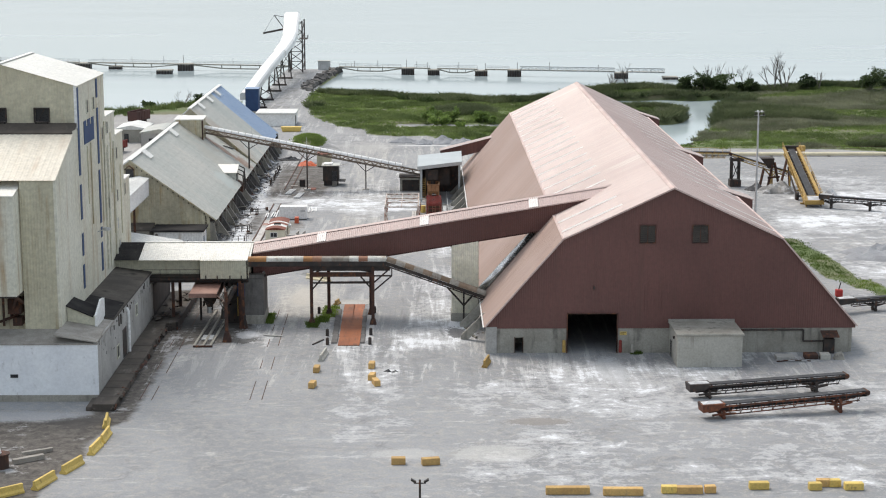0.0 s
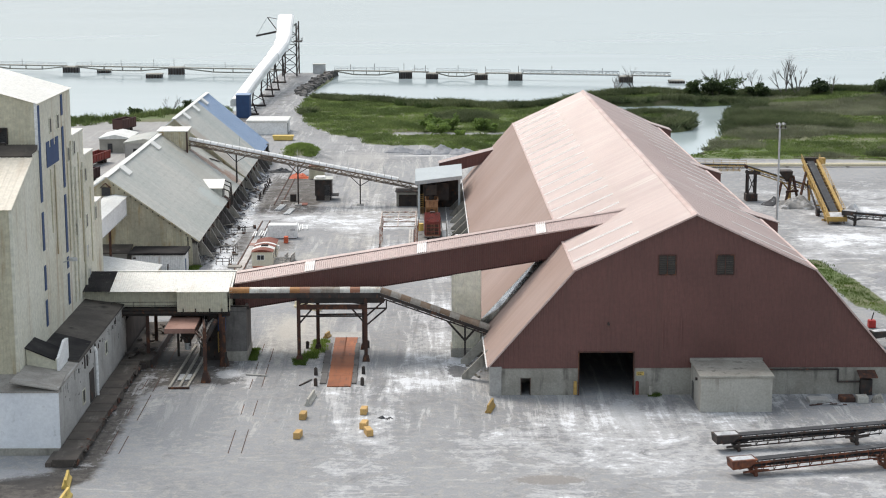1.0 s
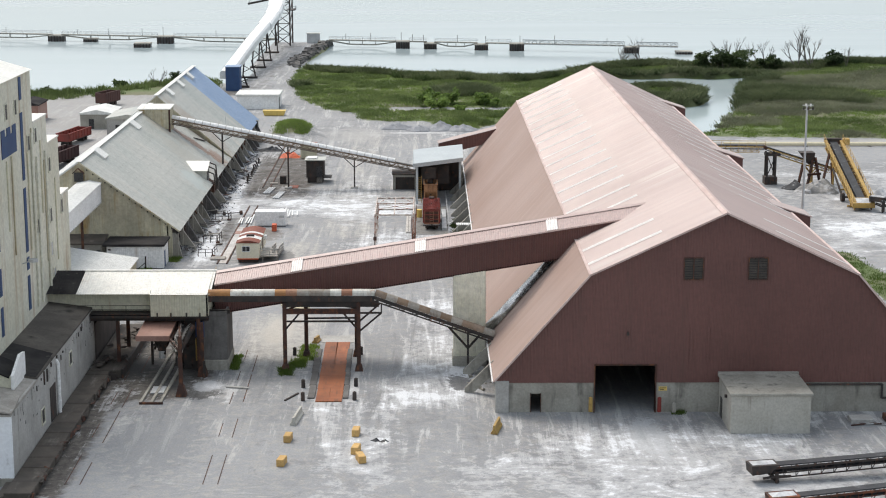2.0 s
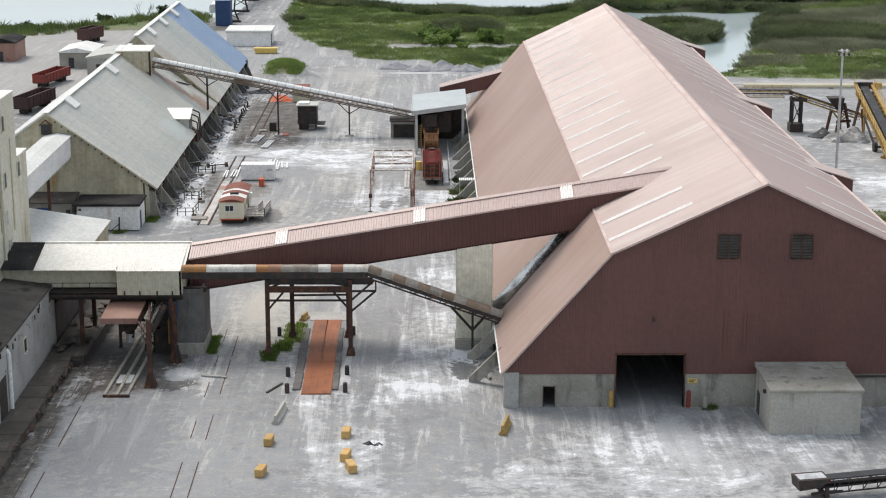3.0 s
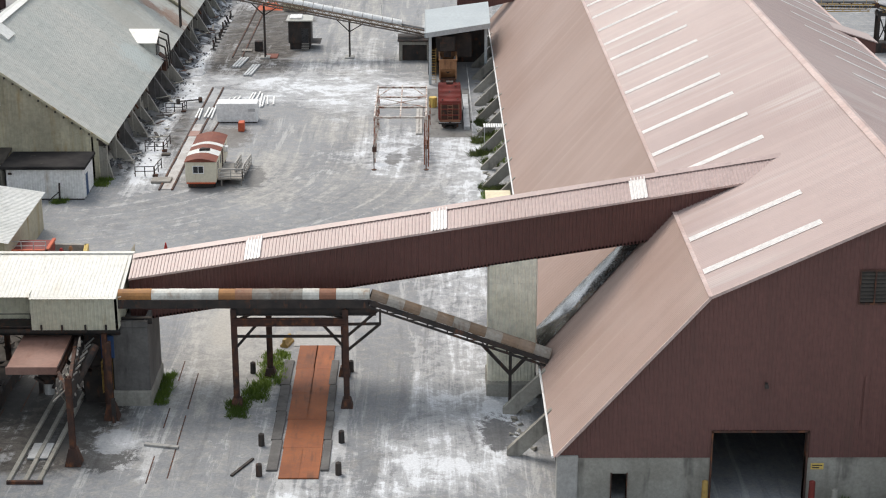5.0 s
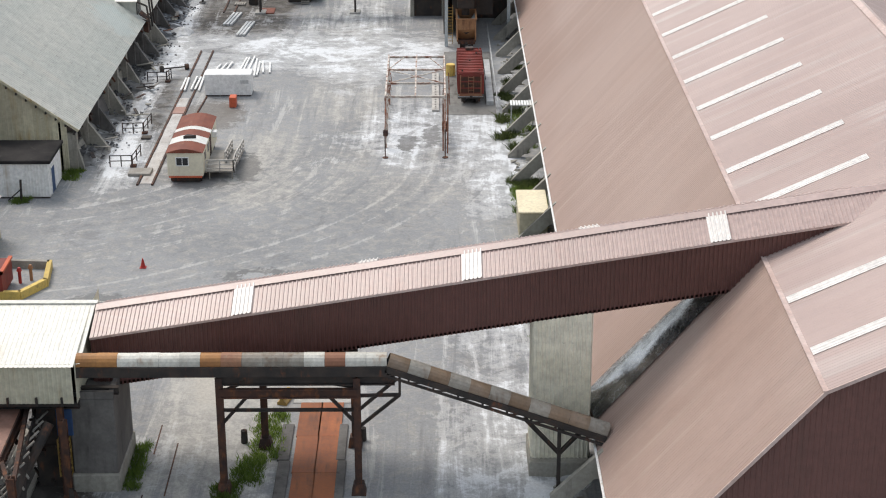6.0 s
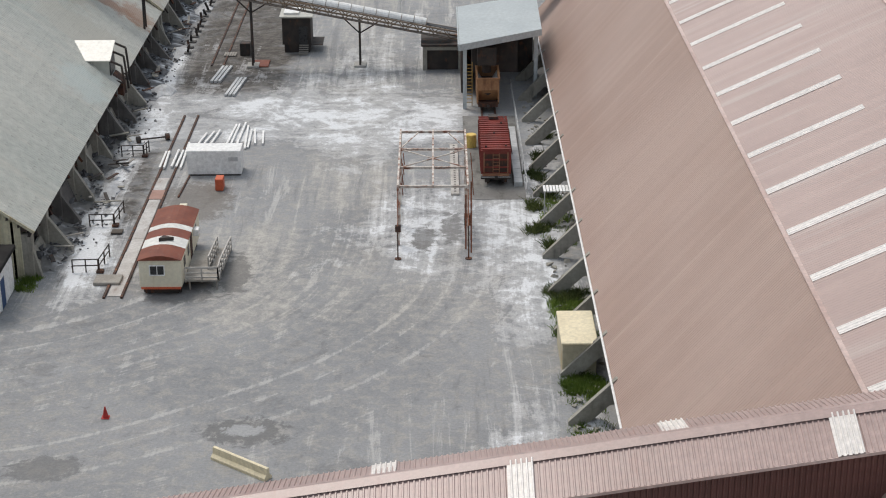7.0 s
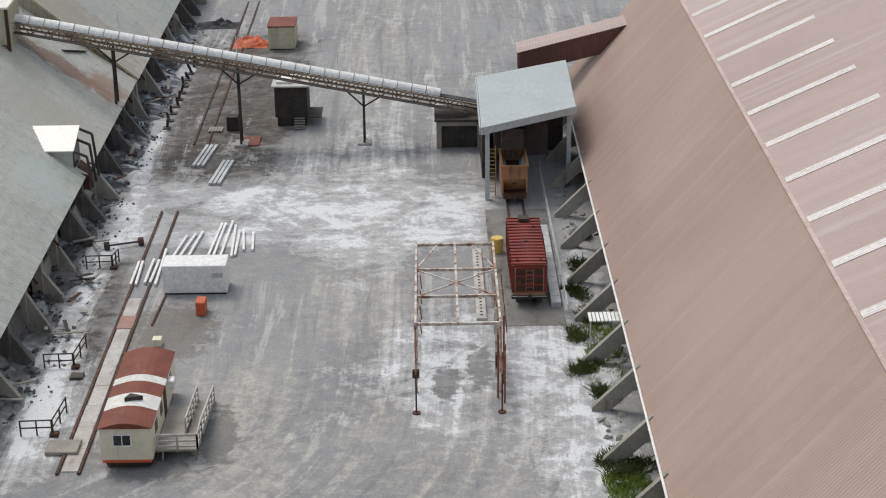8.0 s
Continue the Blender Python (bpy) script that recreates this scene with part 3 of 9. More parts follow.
def height(x, y):
    inland = coast(x) - y
    edge = min(coast(x - 4) - y, coast(x + 4) - y, inland)
    if y > 366 and -64 < x < -40:
        # causeway, widening towards its tip
        edge = max(edge, min(452 - y, x + 66, along_line(y, [(366, -48.0), (387, -48.5), (447, -43.0)]) - x + 2))
    z = lift(x, y)
    if edge < 3:
        z = -4 + 4 * step(-7, 3, edge)
    if pond(x, y) < 1.5:
        z = min(z, -2.5 + 2.5 * step(0.7, 1.35, pond(x, y)))
    if y > 150 and abs(z) < 0.3:
        g = marsh(x, y)
        z += 2.2 * math.exp(-((x + 38) / 5.0) ** 2 - ((y - 213) / 8) ** 2)
        z += g * ((0.8 if x < 46 else 1.7) * noise.noise((x * 0.03, y * 0.03, 0)) + 0.5)
    return z


def marsh(x, y):
    low = along_line(x, [(-46, 312), (-44, 306), (-40, 277), (-32, 255), (-25, 249), (-23.5, 237), (-16, 233), (-6, 234), (-4, 222), (4, 221), (9, 228), (20, 246), (48, 215), (60, 207), (110, 200), (300, 196)])
    g = step(low - 5, low + 4, y) if x > -46 else 0.0
    g = max(g, rect(x, y, -400, -66, 286, 420, 5))
    g *= 1 - rect(x, y, -17, 34, 250.5, 258.5, 1.5)
    g = max(g, rect(x, y, -42, -34, 205, 221, 3))
    e = x - along_line(y, [(20, 66), (37, 63), (48, 59), (77, 57), (90, 56)])
    g = max(g, (1 - step(1.5, 3.5, abs(e))) * rect(x, y, 50, 90, 24, 82, 3))
    return g


def axis(a, b, step_in, far):
    out, s, v = [], step_in, a
    while v > -far:
        s *= 1.35
        v -= s
        out.insert(0, v)
    v = a
    while v < b:
        out.append(v)
        v += step_in
    out.append(b)
    s = step_in
    while v < far:
        s *= 1.35
        v += s
        out.append(v)
    return out


def build_ground():
    xs, ys = axis(-130, 140, 2.5, 4500), axis(-80, 470, 2.5, 4500)
    me = bpy.data.meshes.new("ground")
    nx = len(xs)
    verts = [(x, y, height(x, y)) for y in ys for x in xs]
    me.from_pydata(verts, [], [(j * nx + i, j * nx + i + 1, (j + 1) * nx + i + 1, (j + 1) * nx + i) for j in range(len(ys) - 1) for i in range(nx - 1)])
    zone = me.color_attributes.new("zone", "FLOAT_COLOR", "POINT")
    lay = me.color_attributes.new("lay", "FLOAT_COLOR", "POINT")
    for i, (x, y, z) in enumerate(verts):
        salt = 0.32
        salt = max(salt, 0.58 * rect(x, y, 4, 34, -36, -1, 8), 0.46 * rect(x, y, -10, 60, -60, -10, 8))
        salt = max(salt, 0.60 * rect(x, y, -14, -1, -2, 60, 5), 0.55 * rect(x, y, -12, -2, 60, 100, 4))
        salt = max(salt, 0.64 * rect(x, y, -44, -6, 112, 131, 4), 0.52 * rect(x, y, -26, -14, 100, 160, 5))
        salt = max(salt, 0.72 * rect(x, y, -45, -40.5, 76, 150, 2.5), 0.50 * rect(x, y, 54, 130, 40, 165, 12), 0.66 * rect(x, y, 74, 150, 92, 140, 7), 0.66 * rect(x, y, 56, 75, 84, 108, 5), 0.6 * rect(x, y, 50, 64, 60, 92, 4))
        salt = max(salt, 0.62 * rect(x, y, -17, -8, 76, 104, 4), 0.66 * rect(x, y, -8, -2, 72, 108, 3), 0.62 * rect(x, y, -43.0, -40.4, -30, 9, 1.5), 0.62 * rect(x, y, -35, -31, 2, 12, 3), 0.5 * rect(x, y, -22, -8, -50, 4, 4), 0.65 * rect(x, y, -18, -8.5, 76, 98, 3), 0.66 * rect(x, y, -8, -0.5, 66, 96, 3), 0.6 * rect(x, y, -3.6, 0, 96, 130, 2))
        salt = max(salt, 0.68 * rect(x, y, -9, 0, 2, 34, 3), 0.62 * rect(x, y, -44, -39, 70, 92, 2))
        salt *= 1 - 0.75 * rect(x, y, -46, -10, 28, 74, 7)
        salt *= 1 - 0.5 * rect(x, y, -39.5, -22, -60, 2, 4)
        wx, wy = x + 4 * noise.noise((x * 0.07, y * 0.07, 1.0)), y + 6 * noise.noise((x * 0.05, y * 0.05, 7.0))
        edge = along_line(y, [(-150, -62), (-75, -52), (-60, -46.5), (-47, -44.6), (-38, -44.4), (-28, -45)])
        # real dirt, plus rects by loading station and eaves that darken for shade
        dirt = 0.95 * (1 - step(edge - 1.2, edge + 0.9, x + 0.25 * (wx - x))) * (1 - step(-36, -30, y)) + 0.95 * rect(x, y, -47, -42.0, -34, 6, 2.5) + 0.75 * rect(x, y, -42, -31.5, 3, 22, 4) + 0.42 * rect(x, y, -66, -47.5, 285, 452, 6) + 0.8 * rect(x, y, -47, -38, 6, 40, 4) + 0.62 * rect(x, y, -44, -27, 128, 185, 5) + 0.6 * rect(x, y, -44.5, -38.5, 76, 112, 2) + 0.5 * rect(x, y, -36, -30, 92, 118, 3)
        dirt += 0.45 * rect(x, y, -140, -62, 130, 300, 8)
        across = max(1 - step(-26, -8, y), 0.9 * step(104, 110, y) * (1 - step(128, 136, y))) if x < 48 else 1.0
        pale = 0.42 * rect(x, y, -43, -16, 200, 330, 6) + 0.22 * rect(x, y, -30, 12, 160, 222, 8) + 0.7 * rect(x, y, 50, 300, 196, 203, 3) + 0.9 * rect(x, y, -17, 30, 252, 257.5, 1.5) + 0.6 * rect(x, y, -120, -70, 180, 300, 10)
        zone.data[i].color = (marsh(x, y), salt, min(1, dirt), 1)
        d = math.hypot(x + 52, y - 88)
        bend = step(16, 22, d) * (1 - step(46, 56, d)) * (1 - step(84, 100, y)) * step(-50, -44, x) * 0.6
        warm = max(0.55 * rect(x, y, -27, -14, 92, 215, 4), 0.62 * rect(x, y, -33, -22, 66, 92, 4), 0.5 * rect(x, y, -24, -2, 66, 88, 4), 0.42 * rect(x, y, -10, 12, -52, -12, 8), 0.4 * rect(x, y, -30, -26, -50, 40, 2), 0.72 * rect(x, y, -31, -20, 14, 44, 3), 0.4 * rect(x, y, -30, 10, 150, 220, 10), 0.5 * rect(x, y, 60, 130, 60, 84, 6))
        lay.data[i].color = (across, min(1, pale), bend, warm)
    me.materials.append(ground_mat)
    me.polygons.foreach_set("use_smooth", [True] * len(me.polygons))
    return tagged(new("ground", me), "grey gravel yard streaked with white salt, marsh behind", "ground", kind="structure")


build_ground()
solid("water", M().poly((-4500, -400, -1.1), (4500, -400, -1.1), (4500, 4500, -1.1), (-4500, 4500, -1.1)), water_mat,
      "calm pale lake water under a hazy sky", "water", kind="structure")


# ---- salt barn ----
BX, RIDGE = 24.8, 21.9
PROFILE = [(0.0, 3.3), (10.27, 15.13), (24.8, 21.9), (39.33, 15.13), (49.6, 3.3)]
BACK = 152.0


def roof_z(x):
    for (a, za), (b, zb) in zip(PROFILE, PROFILE[1:]):
        if x <= b:
            return za + (zb - za) * (x - a) / (b - a)
    return PROFILE[-1][1]


def build_barn():
    b = thing("storage_barn", (BX, 0, -0.4), "large brown ribbed-metal barn with faded gambrel roof on concrete base", "barn")
    G = -0.6
    # concrete base
    m = M()
    for x0, x1 in ((1.6, 4.0), (5.05, 11.0), (17.6, 48.6)):
        m.box(x0, x1, 0.1, 0.6, G, 3.0)
    m.box(4.0, 5.05, 0.1, 0.6, 1.72, 3.0)
    part("base_wall", m, concrete, b, "stained concrete base wall")
    part("corner_pier", M().block(0.1, 1.6, -0.15, 0.8, G, 3.2), concrete_pale, b, "pale concrete corner pier")
    # west wall takes darker concrete to paint the shade between buttresses
    part("side_wall", M().box(0.5, 0.9, 0.8, BACK, G, 3.3), dark_concrete, b)
    part("side_wall", M().box(48.7, 49.1, 0.4, BACK, G, 3.3), concrete, b)
    part("back_wall", M().add([(1, BACK - 0.5, G), (49, BACK - 0.5, G), (49, BACK - 0.5, 3.3), (39.2, BACK - 0.5, 15.0), (BX, BACK - 0.5, 21.7), (10.4, BACK - 0.5, 15.0), (1, BACK - 0.5, 3.3)], [tuple(range(7))]), brown_wall, b)
    # gable
    holes = [(11.0, 17.6, 2.0, 4.95), (20.46, 22.42, 14.58, 16.88), (27.42, 29.4, 14.58, 16.88)]
    m = M().cladding(lambda s, z, d: (s, 0.02 - d, z), 0.15, 49.45, lambda s: 2.98, lambda s: roof_z(s) - 0.06, holes, 0.3, 0.03)
    part("gable_cladding", m, brown_wall, b)
    m = M()
    for x0, x1 in ((20.46, 22.42), (27.42, 29.4)):
        v = part("louvre_window", M().box(x0, x1, 0.1, 0.14, 14.58, 16.88), dark_glass, b, "weathered louvred vent with timber frame")
        f = M()
        f.box(x0 - 0.1, x0, -0.1, 0.1, 14.48, 16.98).box(x1, x1 + 0.1, -0.1, 0.1, 14.48, 16.98).box(x0, x1, -0.1, 0.1, 14.48, 14.58).box(x0, x1, -0.1, 0.1, 16.88, 16.98)
        f.box((x0 + x1) / 2 - 0.05, (x0 + x1) / 2 + 0.05, -0.09, 0.1, 14.58, 16.88)
        part("frame", f, steel_rust, v)
        for i in range(8):
            z = 14.72 + i * 0.275
            part("slat", M().prism([(x0, -0.05, z - 0.06), (x0, 0.08, z + 0.1), (x0, 0.08, z + 0.13), (x0, -0.05, z - 0.03)], (x1 - x0, 0, 0)), dirty_timber, v)
    # doorway lining, dark room behind the small door
    f = M().box(10.88, 11.0, -0.12, 0.7, G, 5.05).box(17.6, 17.72, -0.12, 0.7, G, 5.05).box(10.88, 17.72, -0.12, 0.7, 4.95, 5.07)
    part("door_frame", f, steel_rust, b)
    part("small_door_frame", M().box(3.93, 4.0, 0.02, 0.62, G, 1.78).box(5.05, 5.12, 0.02, 0.62, G, 1.78), steel_rust, b)
    part("inner_wall", M().box(1.5, 10.7, 6.0, 6.3, G, 5.0), concrete, b)
    # lamp over the door, faint repair strips
    part("gable_lamp", M().box(14.38, 14.55, -0.3, 0, 8.6, 8.72).cyl((14.46, -0.26, 8.6), (14.46, -0.36, 8.4), 0.15, 10), steel_dark, b)
    for x in (21.3, 23.2):
        part("downpipe", M().box(x, x + 0.18, -0.10, -0.035, 5.4, 9.2), brown_wall, b)
    # roof slopes
    names = ("roof_lower", "roof_upper", "roof_upper", "roof_lower")
    for i, name in enumerate(names):
        (xa, za), (xb, zb) = PROFILE[i], PROFILE[i + 1]
        lower = name == "roof_lower"
        if i == 0:
            xa, za = xa - 0.15, za - 0.17
        if i == 3:
            xb, zb = xb + 0.15, zb - 0.17
        m = M().sheet((xb, -0.35, zb), (0, BACK + 0.7, 0), (xa - xb, 0, za - zb), 0.305, 0.02)
        m.f = [f[::-1] for f in m.f]
        part(name, m, brown_low if lower else brown_roof, b)
    # side trim: rake boards, break flashings, ridge cap
    for i in range(4):
        (xa, za), (xb, zb) = PROFILE[i], PROFILE[i + 1]
        part("rake_trim", M().beam((xa, -0.38, za - 0.02), (xb, -0.38, zb - 0.02), 0.10, 0.2), trim_pale, b)
    for x, z in (PROFILE[1], PROFILE[3]):
        part("break_flashing", M().beam((x, -0.4, z + 0.06), (x, BACK + 0.35, z + 0.06), 0.32, 0.05), trim_pale, b)
    m = M().prism([(BX - 0.45, -0.4, RIDGE - 0.12), (BX, -0.4, RIDGE + 0.1), (BX + 0.45, -0.4, RIDGE - 0.12), (BX, -0.4, RIDGE + 0.04)], (0, BACK + 0.75, 0))
    part("ridge_cap", m, trim_pale, b)
    part("eave_pipe", M().cyl((-0.22, -0.3, 3.2), (-0.22, BACK, 3.2), 0.09, 8), white_metal, b)
    # skylights
    sl = (18.5 - 10.27) / (24.8 - 10.27)
    for k in range(20):
        y = 3.95 + 7.49 * k if k != 1 else 11.0
        if 17 < y < 24 or y > 149:
            continue
        for xa, za, xb, zb in ((10.45, 15.262, 18.5, 19.01), (39.15, 15.262, 31.1, 19.01)):
            m = M().sheet((xb, y, zb), (0, 0.92, 0), (xa - xb, 0, za - zb), 0.305, 0.03)
            if xa < BX:
                m.f = [f[::-1] for f in m.f]
            part("skylight", m, skylight_mat, b, "pale translucent roof sheet")
    # bent metal sheet lying in the corner under the gallery
    m = M()
    n, c = 26, 14
    for j in range(n + 1):
        t = j / n
        x = 0.1 + 8.6 * t
        wide = 4.6 - 1.9 * t + 0.5 * math.sin(2.6 * t)
        for i in range(c + 1):
            u = i / c
            y = 18.6 + 0.6 * t + wide * u
            rise = 0.10 + 0.62 * math.sin(math.pi * u) ** 0.8 * (1 - 0.45 * t)
            m.v.append((x - 0.55 * rise, y, roof_z(x) + rise + 0.07 * noise.noise((u * 5, t * 6, 3.0)) + 0.035 * noise.noise((u * 14, t * 18, 8.0))))
    m.f = [(j * (c + 1) + i, j * (c + 1) + i + 1, (j + 1) * (c + 1) + i + 1, (j + 1) * (c + 1) + i) for j in range(n) for i in range(c)]
    part("flashing", m, crumpled_sheet, b, "crumpled dull metal flashing sheet", True)
    # dormers on the east slope
    for y0 in (35.5, 83.5, 144.0):
        d = part("dormer", M().prism([(36.5, y0, 15.0), (41.9, y0, 12.2), (41.9, y0, 14.5), (36.5, y0, 16.2)], (0, 4.5, 0)), brown_wall, b)
        part("dormer_roof", M().prism([(35.6, y0 - 0.2, 16.55), (42.1, y0 - 0.2, 14.5), (42.1, y0 - 0.2, 14.62), (35.6, y0 - 0.2, 16.67)], (0, 4.9, 0)), brown_roof, d)
    # buttresses
    for k in range(1, 21):
        y = -0.4 + 7.5 * k
        if y > BACK - 2:
            break
        m = M().prism([(-2.2, y - 0.22, -0.3), (-3.1, y - 0.22, -0.3), (-3.1, y - 0.22, 0.3), (0.1, y - 0.22, 3.55), (0.52, y - 0.22, 3.55), (0.52, y - 0.22, 1.7), (-0.3, y - 0.22, 1.55)], (0, 0.44, 0))
        part("buttress", m, concrete, b, "sloping concrete buttress fin")
    # pipe along the base
    m = M()
    for p, q in (((33.2, -0.1, 2.75), (42.5, -0.1, 2.75)), ((42.5, -0.1, 2.75), (42.5, -0.1, 1.2)), ((42.5, -0.1, 1.2), (45.2, -0.1, 1.2))):
        m.cyl(p, q, 0.12, 8)
    part("pipe", m, steel_dark, b, "dark pipe along the base wall")
    return b


build_barn()


def build_wing():
    """The closed chute that slopes into the back of the barn."""
    b = thing("conveyor_wing", (0, 149, 0), "brown ribbed-metal conveyor housing sloping into the barn", "conveyor")
    y0, y1 = 147.0, 150.5
    lo = lambda x: 5.2 + (x + 4.9) * 0.25
    hi = lambda x: 7.6 + (x + 4.9) * 0.25
    part("wall", M().cladding(lambda s, z, d: (s, y0 - d, z), -4.9, 9.0, lo, hi, (), 0.3, 0.05), brown_wall, b)
    part("end_wall", M().cladding(lambda s, z, d: (-4.9 - d, s, z), y0, y1, lambda s: 5.2, lambda s: 7.6, (), 0.3, 0.05), brown_wall, b)
    m = M().sheet((-5.1, y0 - 0.2, 7.6), (14.6, 0, 14.6 * 0.25), (0, y1 - y0 + 0.4, 0), 0.3, 0.04)
    part("roof", m, brown_roof, b)
    part("leg", M().beam((-4.6, y0 + 0.3, 0), (-4.6, y0 + 0.3, 5.3), 0.3, 0.3), steel_rust, b)
    part("leg", M().beam((-4.6, y1 - 0.3, 0), (-4.6, y1 - 0.3, 5.3), 0.3, 0.3), steel_rust, b)


build_wing()


def build_gallery():
    b = thing("conveyor_gallery", (-8, 21, 0), "long brown ribbed-metal conveyor gallery rising to the barn roof", "conveyor gallery")
    ze = lambda x: 15.13 + 0.162 * x
    YN, YR, YF = 18.45, 21.15, 23.85
    x0, x1 = -32.6, 16.5
    lo = lambda x: ze(x) - 3.74
    part("wall", M().cladding(lambda s, z, d: (s, YN - d, z), x0, x1, lo, ze, (), 0.28, 0.08), brown_wall, b)
    part("wall", M().cladding(lambda s, z, d: (s, YF + d, z), x0, x1, lo, ze, (), 0.28, 0.08), brown_wall, b)
    part("floor", M().prism([(x0, YN, lo(x0) + 0.02), (x1, YN, lo(x1) + 0.02), (x1, YN, lo(x1) + 0.2), (x0, YN, lo(x0) + 0.2)], (0, YF - YN, 0)), steel_dark, b)
    part("end_wall", M().poly((x0, YN, lo(x0)), (x0, YF, lo(x0)), (x0, YF, ze(x0)), (x0, YR, ze(x0) + 0.9), (x0, YN, ze(x0))), brown_wall, b)
    up = 0.9
    L = 18.6 - x0
    r0 = ze(x0)
    slope = 0.162 * L
    m = M().sheet((x0, YN - 0.25, r0 - 0.05), (L, 0, slope), (0, YR - YN + 0.25, up + 0.05), 0.28, 0.055)
    part("roof_slope", m, gallery_roof_mat, b)
    m = M().sheet((x0, YR, r0 + up), (L, 0, slope), (0, YF - YR + 0.25, -up - 0.05), 0.28, 0.055)
    part("roof_slope", m, gallery_roof_mat, b)
    part("ridge_cap", M().prism([(x0, YR - 0.55, r0 + up - 0.06), (x0, YR, r0 + up + 0.13), (x0, YR + 0.55, r0 + up - 0.06), (x0, YR, r0 + up + 0.08)], (L + 0.2, 0, slope + 0.03)), gallery_roof_mat, b)
    part("eave_trim", M().beam((x0, YN - 0.27, r0 - 0.1), (16.2, YN - 0.27, r0 - 0.1 + 0.162 * (16.2 - x0)), 0.05, 0.16), trim_pale, b)
    for x in (-23.45, -8.75, 6.85):
        z = ze(x)
        part("skylight", M().sheet((x, YN - 0.3, z + 0.03), (1.3, 0, 0.2106), (0, YR - YN, up - 0.02), 0.28, 0.08), skylight_mat, b, "white translucent roof sheet")
    for x in (-15.5, -1.0):
        part("skylight", M().sheet((x, YR + 0.35, ze(x) + up - 0.08), (1.3, 0, 0.2106), (0, YF - YR - 0.15, -up + 0.12), 0.28, 0.08), skylight_mat, b, "white translucent roof sheet")
    # clad support tower
    t = thing("support_tower", (-2.3, 19.6, 0), "cream ribbed-metal tower carrying the conveyor gallery", "tower")
    part("wall", M().cladding(lambda s, z, d: (s, 18.3 - d, z), -4.1, -0.4, lambda s: 0.9, lambda s: lo(s) + 0.1, (), 0.28, 0.08), tower_sheet, t)
    part("wall", M().cladding(lambda s, z, d: (-4.1 - d, s, z), 18.3, 21.6, lambda s: 0.9, lambda s: lo(-4.1) + 0.1, (), 0.28, 0.08), tower_sheet, t)
    part("wall", M().cladding(lambda s, z, d: (-0.4 + d, s, z), 18.3, 21.6, lambda s: 0.9, lambda s: lo(-0.4) + 0.1, (), 0.28, 0.08), tower_sheet, t)
    part("plinth", M().block(-4.3, -0.2, 17.7, 21.8, -0.3, 0.95), concrete, t)


build_gallery()


# ---- process plant by the yard ----
def wall_y(m, y, x0, x1, lo, hi, holes=(), out=-1, pitch=0.35):
    return m.cladding(lambda s, z, d: (s, y + out * d, z), x0, x1, lo if callable(lo) else (lambda s: lo), hi if callable(hi) else (lambda s: hi), holes, pitch, 0.03)


def wall_x(m, x, y0, y1, lo, hi, holes=(), out=1, pitch=0.35):
    return m.cladding(lambda s, z, d: (x + out * d, s, z), y0, y1, lo if callable(lo) else (lambda s: lo), hi if callable(hi) else (lambda s: hi), holes, pitch, 0.03)


def pane_x(b, x, y0, y1, z0, z1, mat=None, label="dark window"):
    w = part("window", M().box(x - 0.12, x + 0.03, y0, y1, z0, z1), mat or dark_glass, b, label)
    f = M().box(x, x + 0.09, y0 - 0.12, y0, z0 - 0.12, z1 + 0.12).box(x, x + 0.09, y1, y1 + 0.12, z0 - 0.12, z1 + 0.12)
    f.box(x, x + 0.09, y0, y1, z1, z1 + 0.12).box(x, x + 0.12, y0, y1, z0 - 0.12, z0)
    part("window_frame", f, plant_east, w)


